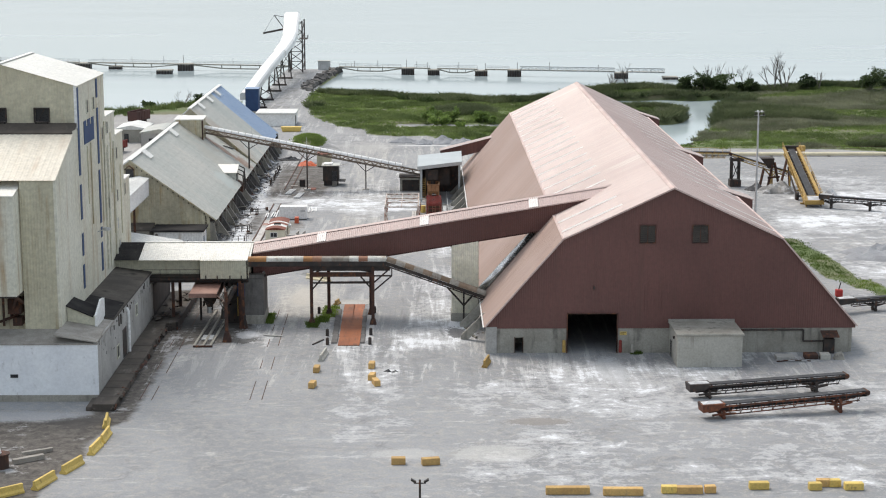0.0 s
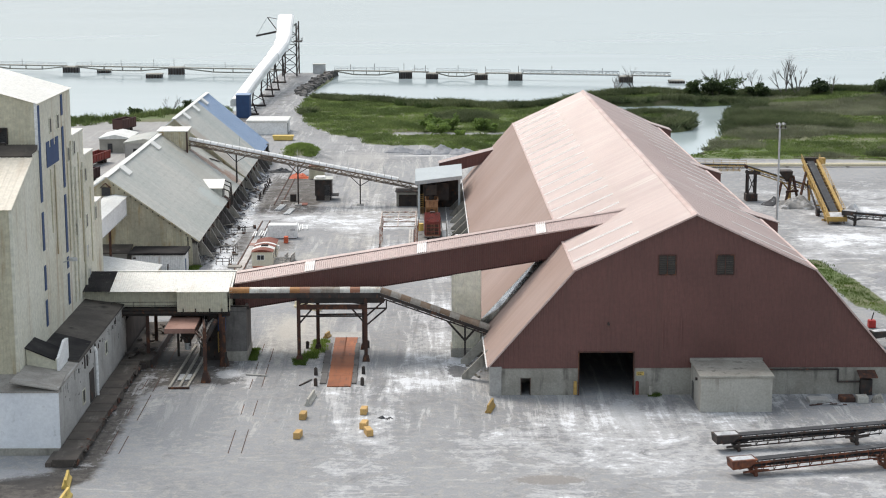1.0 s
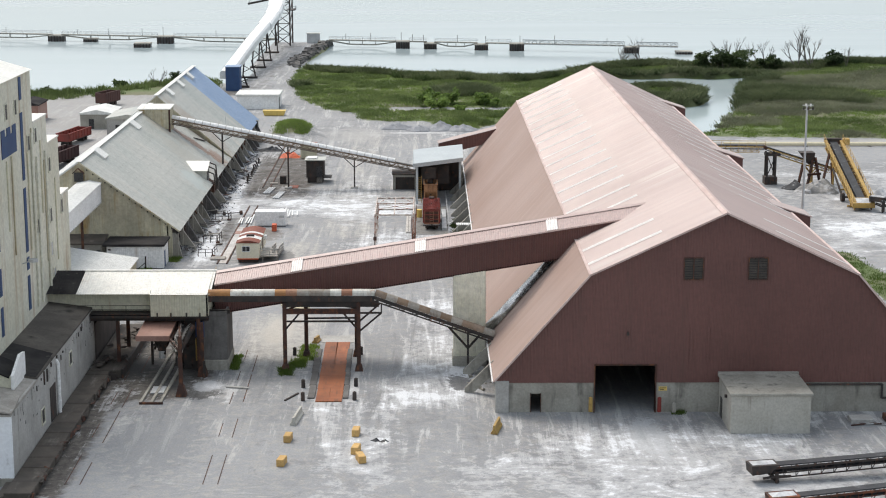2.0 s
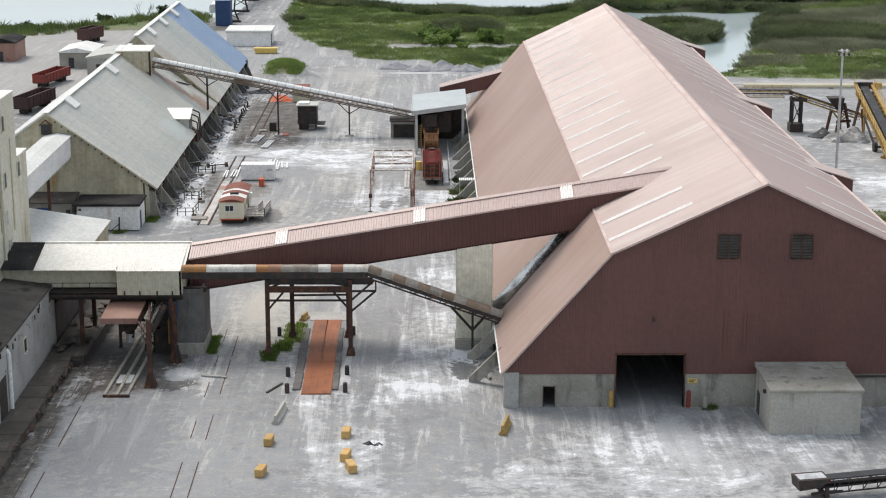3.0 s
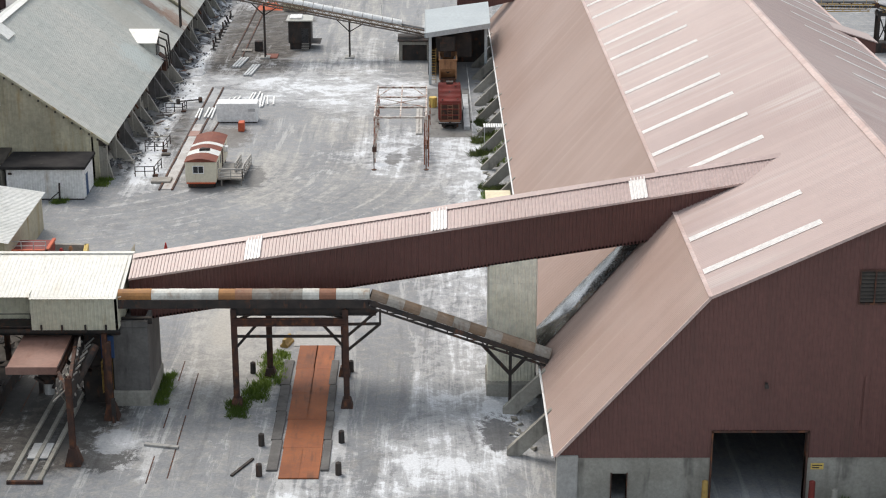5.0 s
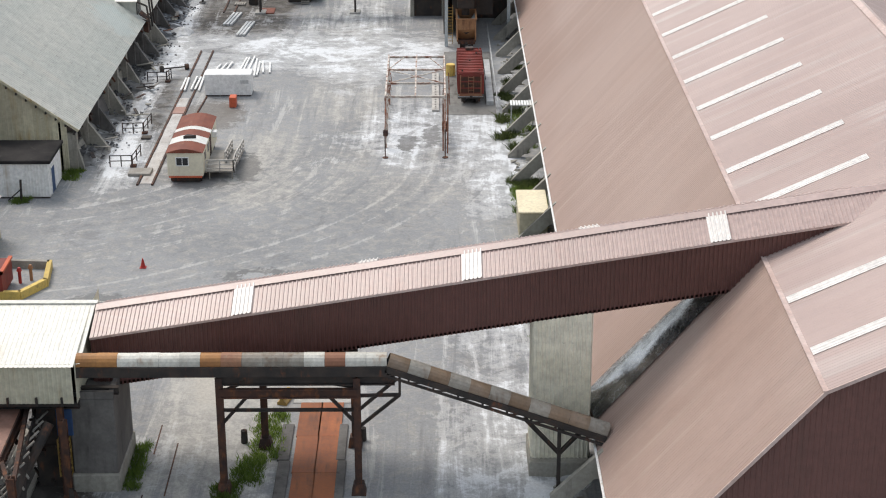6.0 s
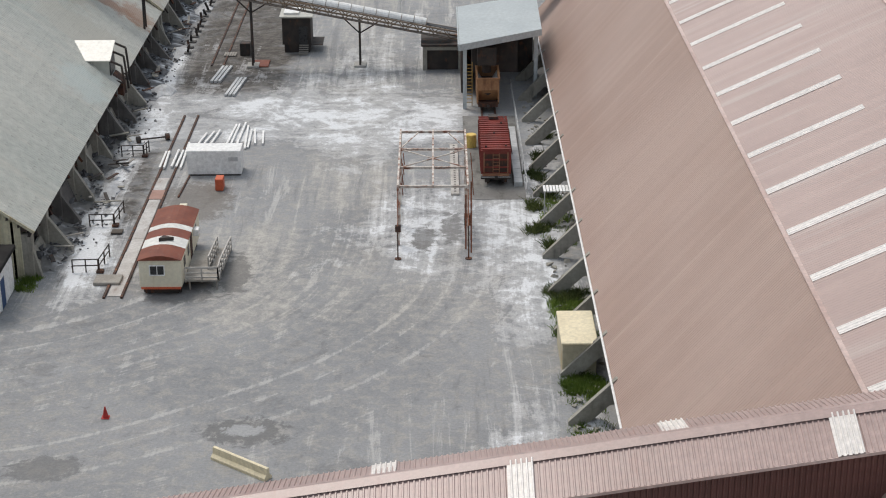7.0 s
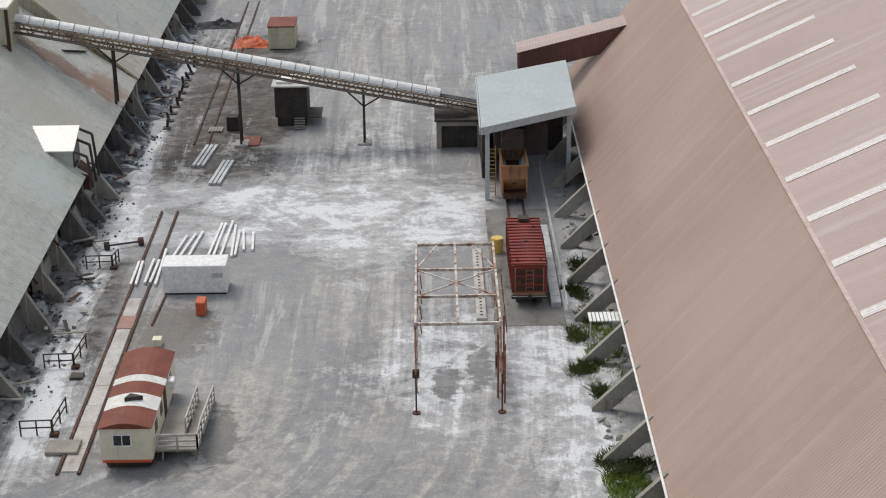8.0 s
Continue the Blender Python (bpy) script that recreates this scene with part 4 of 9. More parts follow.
def build_plant():
    b = thing("process_plant", (-60, 0, 0), "tall stepped metal-clad plant with beige front and pale side", "building")
    EX = -51.9
    # main tower
    RX, RZ = -61.4, 38.7
    roofz = lambda x: RZ - abs(x - RX) * (RZ - 36.0) / (EX - RX)
    part("front_wall", wall_y(M(), -6.2, -69.1, EX, 28.0, roofz, [(-57.1, -55.4, 31.5, 33.1), (-62.5, -60.8, 31.5, 33.1)]), plant_south, b)
    for x in (-57.1, -62.5):
        w = part("window", M().box(x, x + 1.7, -6.0, -5.9, 31.5, 33.1), dark_glass, b, "dark louvred opening")
        f = M().box(x - 0.14, x, -6.5, -6.05, 31.36, 33.24).box(x + 1.7, x + 1.84, -6.5, -6.05, 31.36, 33.24).box(x, x + 1.7, -6.5, -6.05, 33.1, 33.24).box(x, x + 1.7, -6.5, -6.05, 31.36, 31.5)
        f.box(x + 0.05, x + 0.18, -6.5, -6.35, 30.7, 31.36).box(x + 1.5, x + 1.63, -6.5, -6.35, 30.7, 31.36).beam((x + 0.3, -6.2, 31.6), (x + 1.2, -6.2, 33.0), 0.08, 0.1)
        part("window_frame", f, steel_dark, w)
    # east face in steps towards the lake
    def side(y):
        for y1, z in ((12.5, 36.0), (19.6, 30.0), (25.5, 26.6), (30.0, 19.4)):
            if y < y1:
                return z
        return 19.4
    def side_lo(y):
        return 7.6
    front = lambda y: 26.1 + (y + 20.2) * (30.2 - 26.1) / 11.0 if y < -9.2 else (30.6 if y < -6.2 else side(y))
    part("side_wall", wall_x(M(), EX, -20.2, 30.0, side_lo, front), plant_east, b, "pale side wall with rust streaks")
    part("front_wall", wall_y(M(), -20.2, -56.2, EX, 7.0, 26.1), plant_south, b)
    part("front_wall", wall_y(M(), -17.5, -75, -56.2, 7.0, 26.8), plant_south, b)
    part("corner_trim", M().box(EX - 0.25, EX + 0.08, -20.3, -20.0, 7.6, 26.1), plant_east, b)
    part("corner_trim", M().box(EX - 0.25, EX + 0.08, -6.3, -6.0, 30.6, 36.0), white_metal, b)
    # roofs
    m = M().sheet((RX, -6.5, RZ + 0.05), (0, 19.3, 0), (EX + 0.2 - RX, 0, -2.78), 0.6, 0.025)
    m.f = [f[::-1] for f in m.f]
    part("roof", m, cream_roof, b)
    part("roof", M().sheet((RX, -6.5, RZ + 0.05), (0, 19.3, 0), (-8.8, 0, -2.6), 0.6, 0.025), cream_roof, b)
    part("ridge_cap", M().beam((RX, -6.6, RZ + 0.12), (RX, 12.9, RZ + 0.12), 0.6, 0.06), white_metal, b)
    m = M().sheet((-75, -20.5, 26.05), (75.1 + EX, 0, 0), (0, 11.3, 4.2), 0.7, 0.02)
    part("roof", m, plant_roof, b)
    part("roof_gutter", M().prism([(-75, -9.3, 30.2), (-75, -6.2, 30.9), (-75, -6.2, 31.3), (-75, -9.3, 30.4)], (75 + EX, 0, 0)), dirty_timber, b, "dirty brown flashing strip")
    part("step_roof", M().box(-66, EX + 0.1, 12.5, 19.7, 29.9, 30.1), cream_roof, b)
    part("step_roof", M().box(-66, EX + 0.1, 19.5, 25.6, 26.5, 26.7), cream_roof, b)
    part("step_roof", M().box(-66, EX + 0.1, 25.4, 30.1, 19.3, 19.5), cream_roof, b)
    part("back_wall", M().poly((EX, 12.5, 30), (-69.1, 12.5, 30), (-69.1, 12.5, 36.0), (RX, 12.5, RZ), (EX, 12.5, 36.0)), plant_east, b)
    part("back_wall", wall_y(M(), 30.0, -66, EX, 0, 19.4, (), 1), plant_east, b)
    part("side_wall", wall_x(M(), EX, 18.0, 30.0, 0, 7.6), plant_east, b)
    # blue stripes and the blue mark on the east face
    x = EX + 0.06
    for y0, y1, z0, z1 in ((-6.1, -5.0, 24.5, 35.7), (-6.0, -5.0, 18.8, 23.3), (-6.0, -5.0, 14.1, 17.0), (-6.0, -5.0, 9.8, 12.9),
                           (6.6, 7.7, 33.2, 35.7), (6.6, 7.7, 24.3, 31.8), (6.6, 7.7, 16.2, 23.4), (6.6, 7.7, 9.6, 13.5), (6.6, 7.7, 14.2, 15.6)):
        part("blue_stripe", M().box(x - 0.02, x + 0.03, y0, y1, z0, z1), blue_paint, b, "dark blue painted strip")
    m = M().box(x - 0.02, x + 0.04, -2.2, 4.4, 28.0, 30.2)
    for y0 in (-2.2, 0.3, 2.8):
        m.box(x - 0.02, x + 0.04, y0, y0 + 1.6, 30.2, 31.0)
    part("blue_panel", m, blue_paint, b, "crenellated dark blue painted panel")
    for y, z in ((0.4, 32.7), (4.6, 32.7), (13.5, 28.4), (20.0, 24.0), (13.5, 24.1), (19.7, 18.0), (13.1, 18.0), (19.4, 14.0), (25.8, 18.0), (20.5, 10.6), (14.0, 12.0), (10.0, 28.0)):
        pane_x(b, EX + 0.04, y - 0.5, y + 0.5, z - 0.8, z + 0.8, galvanised if z < 15 else dark_glass, "small metal-framed window")
    for i, (y, z0, z1) in enumerate(((-0.6, 20.0, 27.6), (1.6, 17.0, 27.8), (9.0, 16.0, 27.0), (11.2, 18.0, 29.5), (15.5, 19.0, 27.5), (17.0, 13.0, 25.0), (22.5, 12.0, 22.0))):
        part("drip_channel", M().box(x - 0.02, x + 0.1, y, y + 0.35, z0, z1), shed_wall if i % 2 else plant_south, b, "rust-stained drip channel")
    # brackets, pipes and lamp
    for y in (11.0, 13.2, 17.6):
        part("pipe", M().cyl((EX + 0.2, y, 9), (EX + 0.2, y, 26 if y > 12 else 29), 0.14, 8), plant_east, b)
    part("side_lamp", M().cyl((EX, 4.6, 15.4), (EX + 1.2, 4.6, 15.8), 0.07, 6).hull([(EX + 1.2 + 0.55 * math.cos(a), 4.6 + 0.4 * math.sin(a), 15.6 + h) for a in [i * 0.8 for i in range(8)] for h in (0, 0.35)]), galvanised, b)
    # projecting hoist housing on the front
    h = part("hoist_housing", wall_y(M(), -23.0, -75, -56.4, 12.5, 24.5), plant_east, b)
    part("side", wall_x(M(), -56.4, -23.0, -17.5, 12.5, lambda s: 24.5 + (s + 23) * 0.2), plant_east, h)
    part("floor", M().box(-75, -56.4, -23.0, -17.5, 12.3, 12.5), steel_dark, h)
    part("top", M().prism([(-75, -23.1, 24.5), (-75, -17.5, 25.7), (-75, -17.5, 25.8), (-75, -23.1, 24.6)], (18.7, 0, 0)), cream_roof, h)
    m = M()
    for p, q in (((-56.6, -22.6, 12.3), (-58.5, -17.6, 9.0)), ((-56.6, -22.6, 12.3), (-56.6, -17.6, 10.2)), ((-56.6, -18.2, 12.3), (-56.6, -18.2, 8.5)), ((-58.2, -22.4, 12.2), (-59.4, -17.7, 7.8)), ((-57.5, -18, 9.2), (-60, -18, 8.2))):
        m.beam(p, q, 0.3, 0.3)
    m.box(-58.4, -56.8, -19.6, -17.6, 9.6, 11.4).box(-58, -56.9, -19, -17.6, 8.0, 9.0)
    part("bracket", m, steel_rust, h)
    # lower block, white on the front
    part("base_wall", M().box(-75, -46.9, -24.2, -23.8, 0, 7.05), white_paint, b, "white-painted block wall, flaking near the ground")
    part("base_wall", M().box(-47.3, -46.9, -23.8, 18.0, 0, 7.3), concrete_pale, b, "grey rendered side wall with chipped edge")
    part("base_wall", M().box(-51.9, -46.9, 17.6, 18.0, 0, 7.3), concrete, b)
    part("yard_wall", M().box(-47.3, -46.9, 18.0, 34.0, 0, 5.0), dark_brown_wall, b, "dark brown yard wall behind the rails")
    part("base_plinth", M().box(-75, -46.8, -24.45, -24.2, 0, 0.75), concrete, b)
    part("ledge", M().prism([(-75, -24.3, 7.05), (-75, -20.2, 7.9), (-75, -20.2, 7.75), (-75, -24.3, 6.9)], (28.2, 0, 0)), timber, b)
    part("low_roof", M().prism([(-52.0, -13.0, 8.0), (-46.8, -13.0, 7.3), (-46.8, -13.0, 7.5), (-52.0, -13.0, 8.2)], (0, 31.1, 0)), felt_grey, b, "patched grey and brown felt roof")
    part("felt_patch", M().prism([(-52.0, -13.0, 8.21), (-46.9, -13.0, 7.525), (-47.1, -4.0, 7.55), (-52.0, -2.0, 8.21)], (0, 0, 0.015)), roof_felt, b, "newer black felt")
    part("low_roof", M().prism([(-52.0, -24.3, 8.0), (-46.8, -24.3, 7.1), (-46.8, -24.3, 7.25), (-52.0, -24.3, 8.15)], (0, 11.4, 0)), timber, b)
    r = random.Random(5)
    for i in range(34):
        y = -23 + i * 1.2 + r.uniform(-0.3, 0.3)
        s = r.uniform(0.12, 0.3)
        part("wall_stub", M().box(-46.95, -46.9 + s * 0.5, y, y + s, 6.2 + r.uniform(-0.5, 0.6), 6.5 + r.uniform(0, 0.7)), steel_dark if r.random() < 0.5 else concrete_pale, b)
    # dormer with black roof
    d = part("dormer", M().prism([(-51.8, -17.0, 7.9), (-48.2, -17.0, 7.4), (-48.2, -17.0, 8.6), (-51.8, -17.0, 9.9)], (0, 4.5, 0)), cream, b)
    part("dormer_roof", M().prism([(-51.9, -17.2, 10.0), (-48.6, -17.2, 8.6), (-48.6, -17.2, 8.75), (-51.9, -17.2, 10.15)], (0, 4.9, 0)), roof_felt, d)
    part("parapet", M().prism([(-48.4, -17.3, 7.3), (-48.4, -12.2, 7.3), (-48.4, -12.2, 10.0), (-48.4, -14.0, 10.2), (-48.4, -17.3, 8.9)], (0.3, 0, 0)), white_metal, d)
    # door, window, downpipe on the side wall
    part("door", M().box(-46.95, -46.84, -7.2, -4.6, 0.9, 4.6), steel_dark, b, "dark steel door")
    part("downpipe", M().cyl((-46.7, -3.6, 0.9), (-46.7, -3.6, 6.3), 0.2, 8).cyl((-46.7, -3.6, 6.3), (-46.95, -3.6, 6.8), 0.2, 8), white_metal, b)
    pane_x(b, -46.9, -11.5, -10.2, 2.0, 3.5)
    pane_x(b, -46.9, 3.0, 4.2, 4.2, 5.6)
    r = random.Random(8)
    for i in range(26):
        y, z = r.uniform(-23, 17), r.uniform(3.6, 6.3)
        s = r.uniform(0.1, 0.28)
        part("hole", M().box(-46.93, -46.885, y, y + s, z, z + s * 1.3), dark_glass, b)
    part("vent", M().box(-57.3, -56.4, -24.28, -24.18, 2.9, 3.3), dark_glass, b)
    # loading dock
    t = thing("loading_dock", (-45.6, -8, 0), "cracked concrete loading dock with rust-stained edge", "dock")
    r = random.Random(3)
    y = -28.6
    while y < 13.6:
        L = r.uniform(3.0, 4.6)
        part("slab", M().block(-46.85, -44.25 + r.uniform(-0.12, 0.12), y, min(y + L - 0.06, 13.8), 0, 0.86 + r.uniform(-0.05, 0.05), 0.06), dirty_timber, t)
        y += L
    part("step", M().block(-47.6, -46.9, -28.6, -24.5, 0, 0.5), dirty_timber, t)
    for i in range(46):
        y = r.uniform(-28.5, 13.5)
        part("edge_chip", M().hull([(-44.2 + r.uniform(-0.5, 0.35), y + r.uniform(-0.7, 0.7), 0.1 + r.uniform(0, 0.85)) for _ in range(7)]), dirty_timber if r.random() < 0.7 else steel_rust, t)


build_plant()


def railing(m, pts, h=1.05, gap=1.5):
    for p, q in zip(pts, pts[1:]):
        p, q = Vector(p), Vector(q)
        for k in (h, h * 0.52):
            m.beam(p + Vector((0, 0, k)), q + Vector((0, 0, k)), 0.06, 0.06)
        n = max(1, round((q - p).length / gap))
        for i in range(n + 1):
            c = p.lerp(q, i / n)
            m.beam(c, c + Vector((0, 0, h)), 0.06, 0.06)
    return m


def build_link():
    b = thing("transfer_house", (-42, 18, 0), "cream ribbed-metal transfer house bridging from the plant", "transfer house")
    # two lengths, the nearer roof carried further forward
    part("roof", M().sheet((-48.4, 15.3, 9.35), (15.7, 0, 0), (0, 6.4, 1.42), 0.3, 0.025), cream_roof, b)
    part("roof", M().sheet((-51.9, 15.3, 9.36), (3.5, 0, 0), (0, 6.4, 1.42), 0.3, 0.04), roof_felt, b, "black felt roof")
    part("canopy_roof", M().sheet((-39.7, 14.7, 9.42), (6.7, 0, 0), (0, 3.6, 0.72), 0.3, 0.025), cream_roof, b)
    part("ridge_cap", M().beam((-48.4, 21.7, 10.8), (-32.6, 21.7, 10.8), 0.5, 0.08), cream_roof, b)
    part("rear_roof", M().sheet((-51.9, 21.7, 10.76), (19.3, 0, 0), (0, 2.4, -1.0), 0.3, 0.025), cream_roof, b)
    part("wall", wall_y(M(), 16.6, -51.9, -39.7, 7.1, 9.6, (), -1, 0.3), cream, b)
    part("wall", wall_y(M(), 15.0, -39.7, -33.2, 6.75, 9.5, (), -1, 0.3), cream, b)
    part("wall", wall_x(M(), -39.7, 15.0, 16.6, 6.75, 9.7, (), -1, 0.3), cream, b)
    part("wall", wall_x(M(), -33.0, 15.0, 24.0, 6.75, lambda s: 9.5 + (min(s, 21.7) - 15) * 0.19, (), 1, 0.3), cream, b)
    part("wall", wall_y(M(), 24.0, -51.9, -33.0, 6.75, 9.8, (), 1, 0.3), cream, b)
    part("floor", M().box(-51.9, -33.0, 15.1, 24.0, 6.5, 6.78), steel_dark, b)
    part("walkway", M().box(-48.2, -39.7, 15.2, 16.6, 6.9, 7.0), steel_dark, b)
    part("railing", railing(M(), [(-48.2, 15.25, 7.0), (-39.8, 15.25, 7.0)], 1.0, 2.6), steel_dark, b)
    m = M()
    for x in (-51, -47.5, -44, -40.5):
        m.ibeam((x, 15.6, 6.3), (x, 23.5, 6.3), 0.3, 0.4)
    m.ibeam((-51.9, 15.7, 6.3), (-33, 15.7, 6.3), 0.3, 0.4).ibeam((-51.9, 23.5, 6.3), (-33, 23.5, 6.3), 0.3, 0.4)
    part("floor_beam", m, steel_dark, b)
    for x, y in ((-43.8, 16.2), (-43.8, 23.0), (-34.2, 15.3)):
        part("column", M().ibeam((x, y, 0), (x, y, 6.4), 0.4, 0.4), steel_rust, b)
    for x in (-39.0, -37.4, -35.6, -34.0):
        part("hanger", M().box(x, x + 0.14, 14.85, 15.0, 6.6, 7.2), steel_dark, b)
    # concrete pier that carries the gallery's foot
    p = thing("concrete_pier", (-32.3, 18.7, 0), "grey concrete pier block under the gallery foot", "pier")
    part("shaft", M().block(-33.8, -30.9, 15.9, 21.6, 1.2, 6.6, 0.08), dark_concrete, p)
    part("footing", M().block(-33.9, -30.8, 15.7, 21.8, -0.2, 1.25, 0.08), concrete, p)
    m = M().box(-33.8, -33.5, 15.9, 21.6, 6.6, 7.1).box(-31.2, -30.9, 15.9, 21.6, 6.6, 7.1).box(-33.5, -31.2, 15.9, 16.2, 6.6, 7.1).box(-33.5, -31.2, 21.3, 21.6, 6.6, 7.1)
    part("parapet", m, dark_concrete, p)
    for y in (16.4, 21.0):
        part("beam", M().ibeam((-34.4, y, 7.0), (-30.6, y, 7.0), 0.35, 0.5), steel_dark, p)


build_link()


def build_loading_station():
    b = thing("rail_loading_station", (-37, 12, 0), "rusty railcar loading station with brown sheet canopy", "loading station")
    part("canopy", M().prism([(-40.7, 10.3, 5.45), (-36.9, 10.3, 5.45), (-36.9, 10.3, 5.6), (-40.7, 10.3, 5.6)], (0, 9.0, 0.35)), rust_roof, b, "brown rusty sheet-metal canopy")
    part("canopy_edge", M().box(-40.75, -36.85, 10.2, 10.32, 5.05, 5.65), rust_roof, b)
    part("canopy_edge", M().prism([(-36.9, 10.25, 5.05), (-36.9, 19.3, 5.4), (-36.9, 19.3, 5.95), (-36.9, 10.25, 5.6)], (0.1, 0, 0)), steel_rust, b)
    for x, y in ((-35.0, 5.4), (-33.6, 13.4)):
        part("column", M().ibeam((x, y, 0), (x, y, 6.9 if y < 8 else 6.4), 0.42, 0.42), steel_rust, b)
        part("column_base", M().hull([(x + i * 0.6, y + j * 0.6, 0) for i in (-1, 1) for j in (-1, 1)] + [(x + i * 0.3, y + j * 0.3, 1.3) for i in (-1, 1) for j in (-1, 1)]), steel_rust, b)
    m = M()
    for p, q in (((-35.0, 5.4, 6.0), (-36.8, 18, 5.6)), ((-35.0, 5.4, 5.2), (-36.9, 10.5, 5.2)), ((-36.8, 10.5, 5.1), (-36.8, 19, 5.2)), ((-40.5, 11, 5.2), (-36.8, 11, 5.2)), ((-40.5, 18.5, 5.4), (-36.8, 18.5, 5.4))):
        m.ibeam(p, q, 0.25, 0.3)
    part("frame", m, steel_rust, b)
    m = M()
    r = random.Random(2)
    for i in range(9):
        y = 6.2 + i * 1.35
        m.beam((-36.1, y, 5.7 - 0.02 * i), (-35.6, y + 1.3, 3.6 + r.uniform(-0.3, 0.3)), 0.08, 0.14).beam((-36.4, y, 4.6), (-35.2, y + 0.6, 5.6), 0.1, 0.1)
    part("lattice", m, timber, b, "pale dusty lattice walkway")
    part("girder_web", M().beam((-35.3, 6.0, 4.6), (-36.2, 18.4, 4.7), 0.12, 1.5), steel_dark, b)
    for i in range(34):
        p = Vector((r.uniform(-36.8, -33.5), r.uniform(16.4, 18.6), r.uniform(0.3, 6.1)))
        q = p + Vector((r.uniform(-1.2, 1.2), r.uniform(-0.8, 0.8), r.uniform(-1.4, 1.4)))
        q.z = max(0.2, min(6.3, q.z))
        part("pipework", M().beam(p, q, r.uniform(0.08, 0.3), r.uniform(0.08, 0.3)), steel_dark if r.random() < 0.75 else steel_rust, b)
    for i in range(16):
        p = Vector((r.uniform(-39.6, -37.0), r.uniform(11.2, 18.0), r.uniform(3.6, 5.0)))
        part("pipework", M().beam(p, p + Vector((r.uniform(-0.8, 0.8), r.uniform(-0.8, 0.8), r.uniform(-1.3, 0.4))), 0.22, 0.22), steel_dark, b)
    part("chute", M().hull([(-38.2 + i * 0.9, 13 + j * 0.9, 4.9) for i in (-1, 1) for j in (-1, 1)] + [(-38.2 + i * 0.35, 13 + j * 0.35, 3.2) for i in (-1, 1) for j in (-1, 1)]), steel_dark, b)
    part("chute", M().cyl((-38.2, 13, 3.2), (-38.2, 13, 2.3), 0.4, 10), galvanised, b)
    part("cabin", M().box(-36.0, -33.4, 16.4, 18.4, 3.9, 6.4), steel_dark, b, "dark control cabin")
    part("cabinet", M().block(-34.65, -33.6, 15.85, 16.3, 4.0, 5.9, 0.05), blue_paint, b, "blue painted cabinet")
    # caged ladder
    m = M()
    for x in (-34.6, -34.25, -33.9):
        m.beam((x, 15.55, 1.2), (x, 15.55, 3.9), 0.08, 0.08)
        m.beam((x, 16.1, 1.2), (x, 16.1, 3.9), 0.08, 0.08)
    for i in range(7):
        z = 1.3 + i * 0.42
        m.beam((-34.6, 15.55, z), (-33.9, 15.55, z), 0.07, 0.09).beam((-34.6, 16.1, z), (-34.6, 15.55, z), 0.06, 0.06).beam((-33.9, 16.1, z), (-33.9, 15.55, z), 0.06, 0.06)
    part("ladder_cage", m, machine_yellow, b, "yellow caged ladder")
    part("hopper", M().box(-36.2, -33.3, 16.4, 18.4, 0.0, 2.6).box(-35.6, -33.7, 16.4, 18.2, 2.6, 3.9), steel_dark, b)
    for x, y, z, h in ((-34.4, 18.2, 0, 6.4), (-36.4, 17.6, 0, 6.3), (-33.3, 12.6, 0, 2.0), (-40.2, 18.4, 0, 5.3)):
        part("stanchion", M().ibeam((x, y, z), (x, y, h), 0.28, 0.28), steel_dark, b)
    part("duct", M().cyl((-34.6, 14.0, 5.9), (-36.2, 12.2, 3.0), 0.32, 10).cyl((-36.2, 12.2, 3.0), (-36.3, 12.0, 1.6), 0.3, 10), steel_dark, b)
    part("screen", M().box(-36.3, -33.3, 17.7, 17.85, 1.0, 6.4), steel_dark, b, "dark cladding screen")
    # weigh rails under the canopy
    for x in (-39.0, -37.9, -36.9):
        part("guide_beam", M().beam((x - (0.1 if x < -38 else 0), 2.2, 0.12), (x + 0.35, 24, 0.12), 0.3, 0.24), concrete, b)
    part("grating", M().box(-38.6, -37.1, 6.0, 8.6, 0.05, 0.16), galvanised, b)
    part("end_beam", M().box(-39.2, -36.6, 2.0, 2.25, 0.0, 0.25), steel_rust, b)


build_loading_station()


def build_ramp_house():
    """Low walls and sunken dock between plant and rails."""
    b = thing("side_platform", (-43.5, 17, 0), "low dark concrete platform beside the rails", "platform")
    part("deck", M().block(-46.7, -42.9, 12.4, 34.0, 0, 1.0, 0.06), dirty_timber, b)
    part("end_bar", M().box(-46.6, -43.4, 11.6, 12.0, 0, 0.7), steel_dark, b)
    r = random.Random(31)
    for i in range(26):
        x, y = r.uniform(-46.2, -42.4), r.uniform(13, 30)
        part("scrap", M().hull([(x + r.uniform(-0.6, 0.6), y + r.uniform(-0.8, 0.8), 0.95 + r.uniform(0, 0.7)) for _ in range(7)]), steel_dark if r.random() < 0.7 else dirty_timber, b)
    part("edge", M().box(-43.0, -42.7, 12.4, 34.0, 0, 1.08), steel_dark, b)


build_ramp_house()


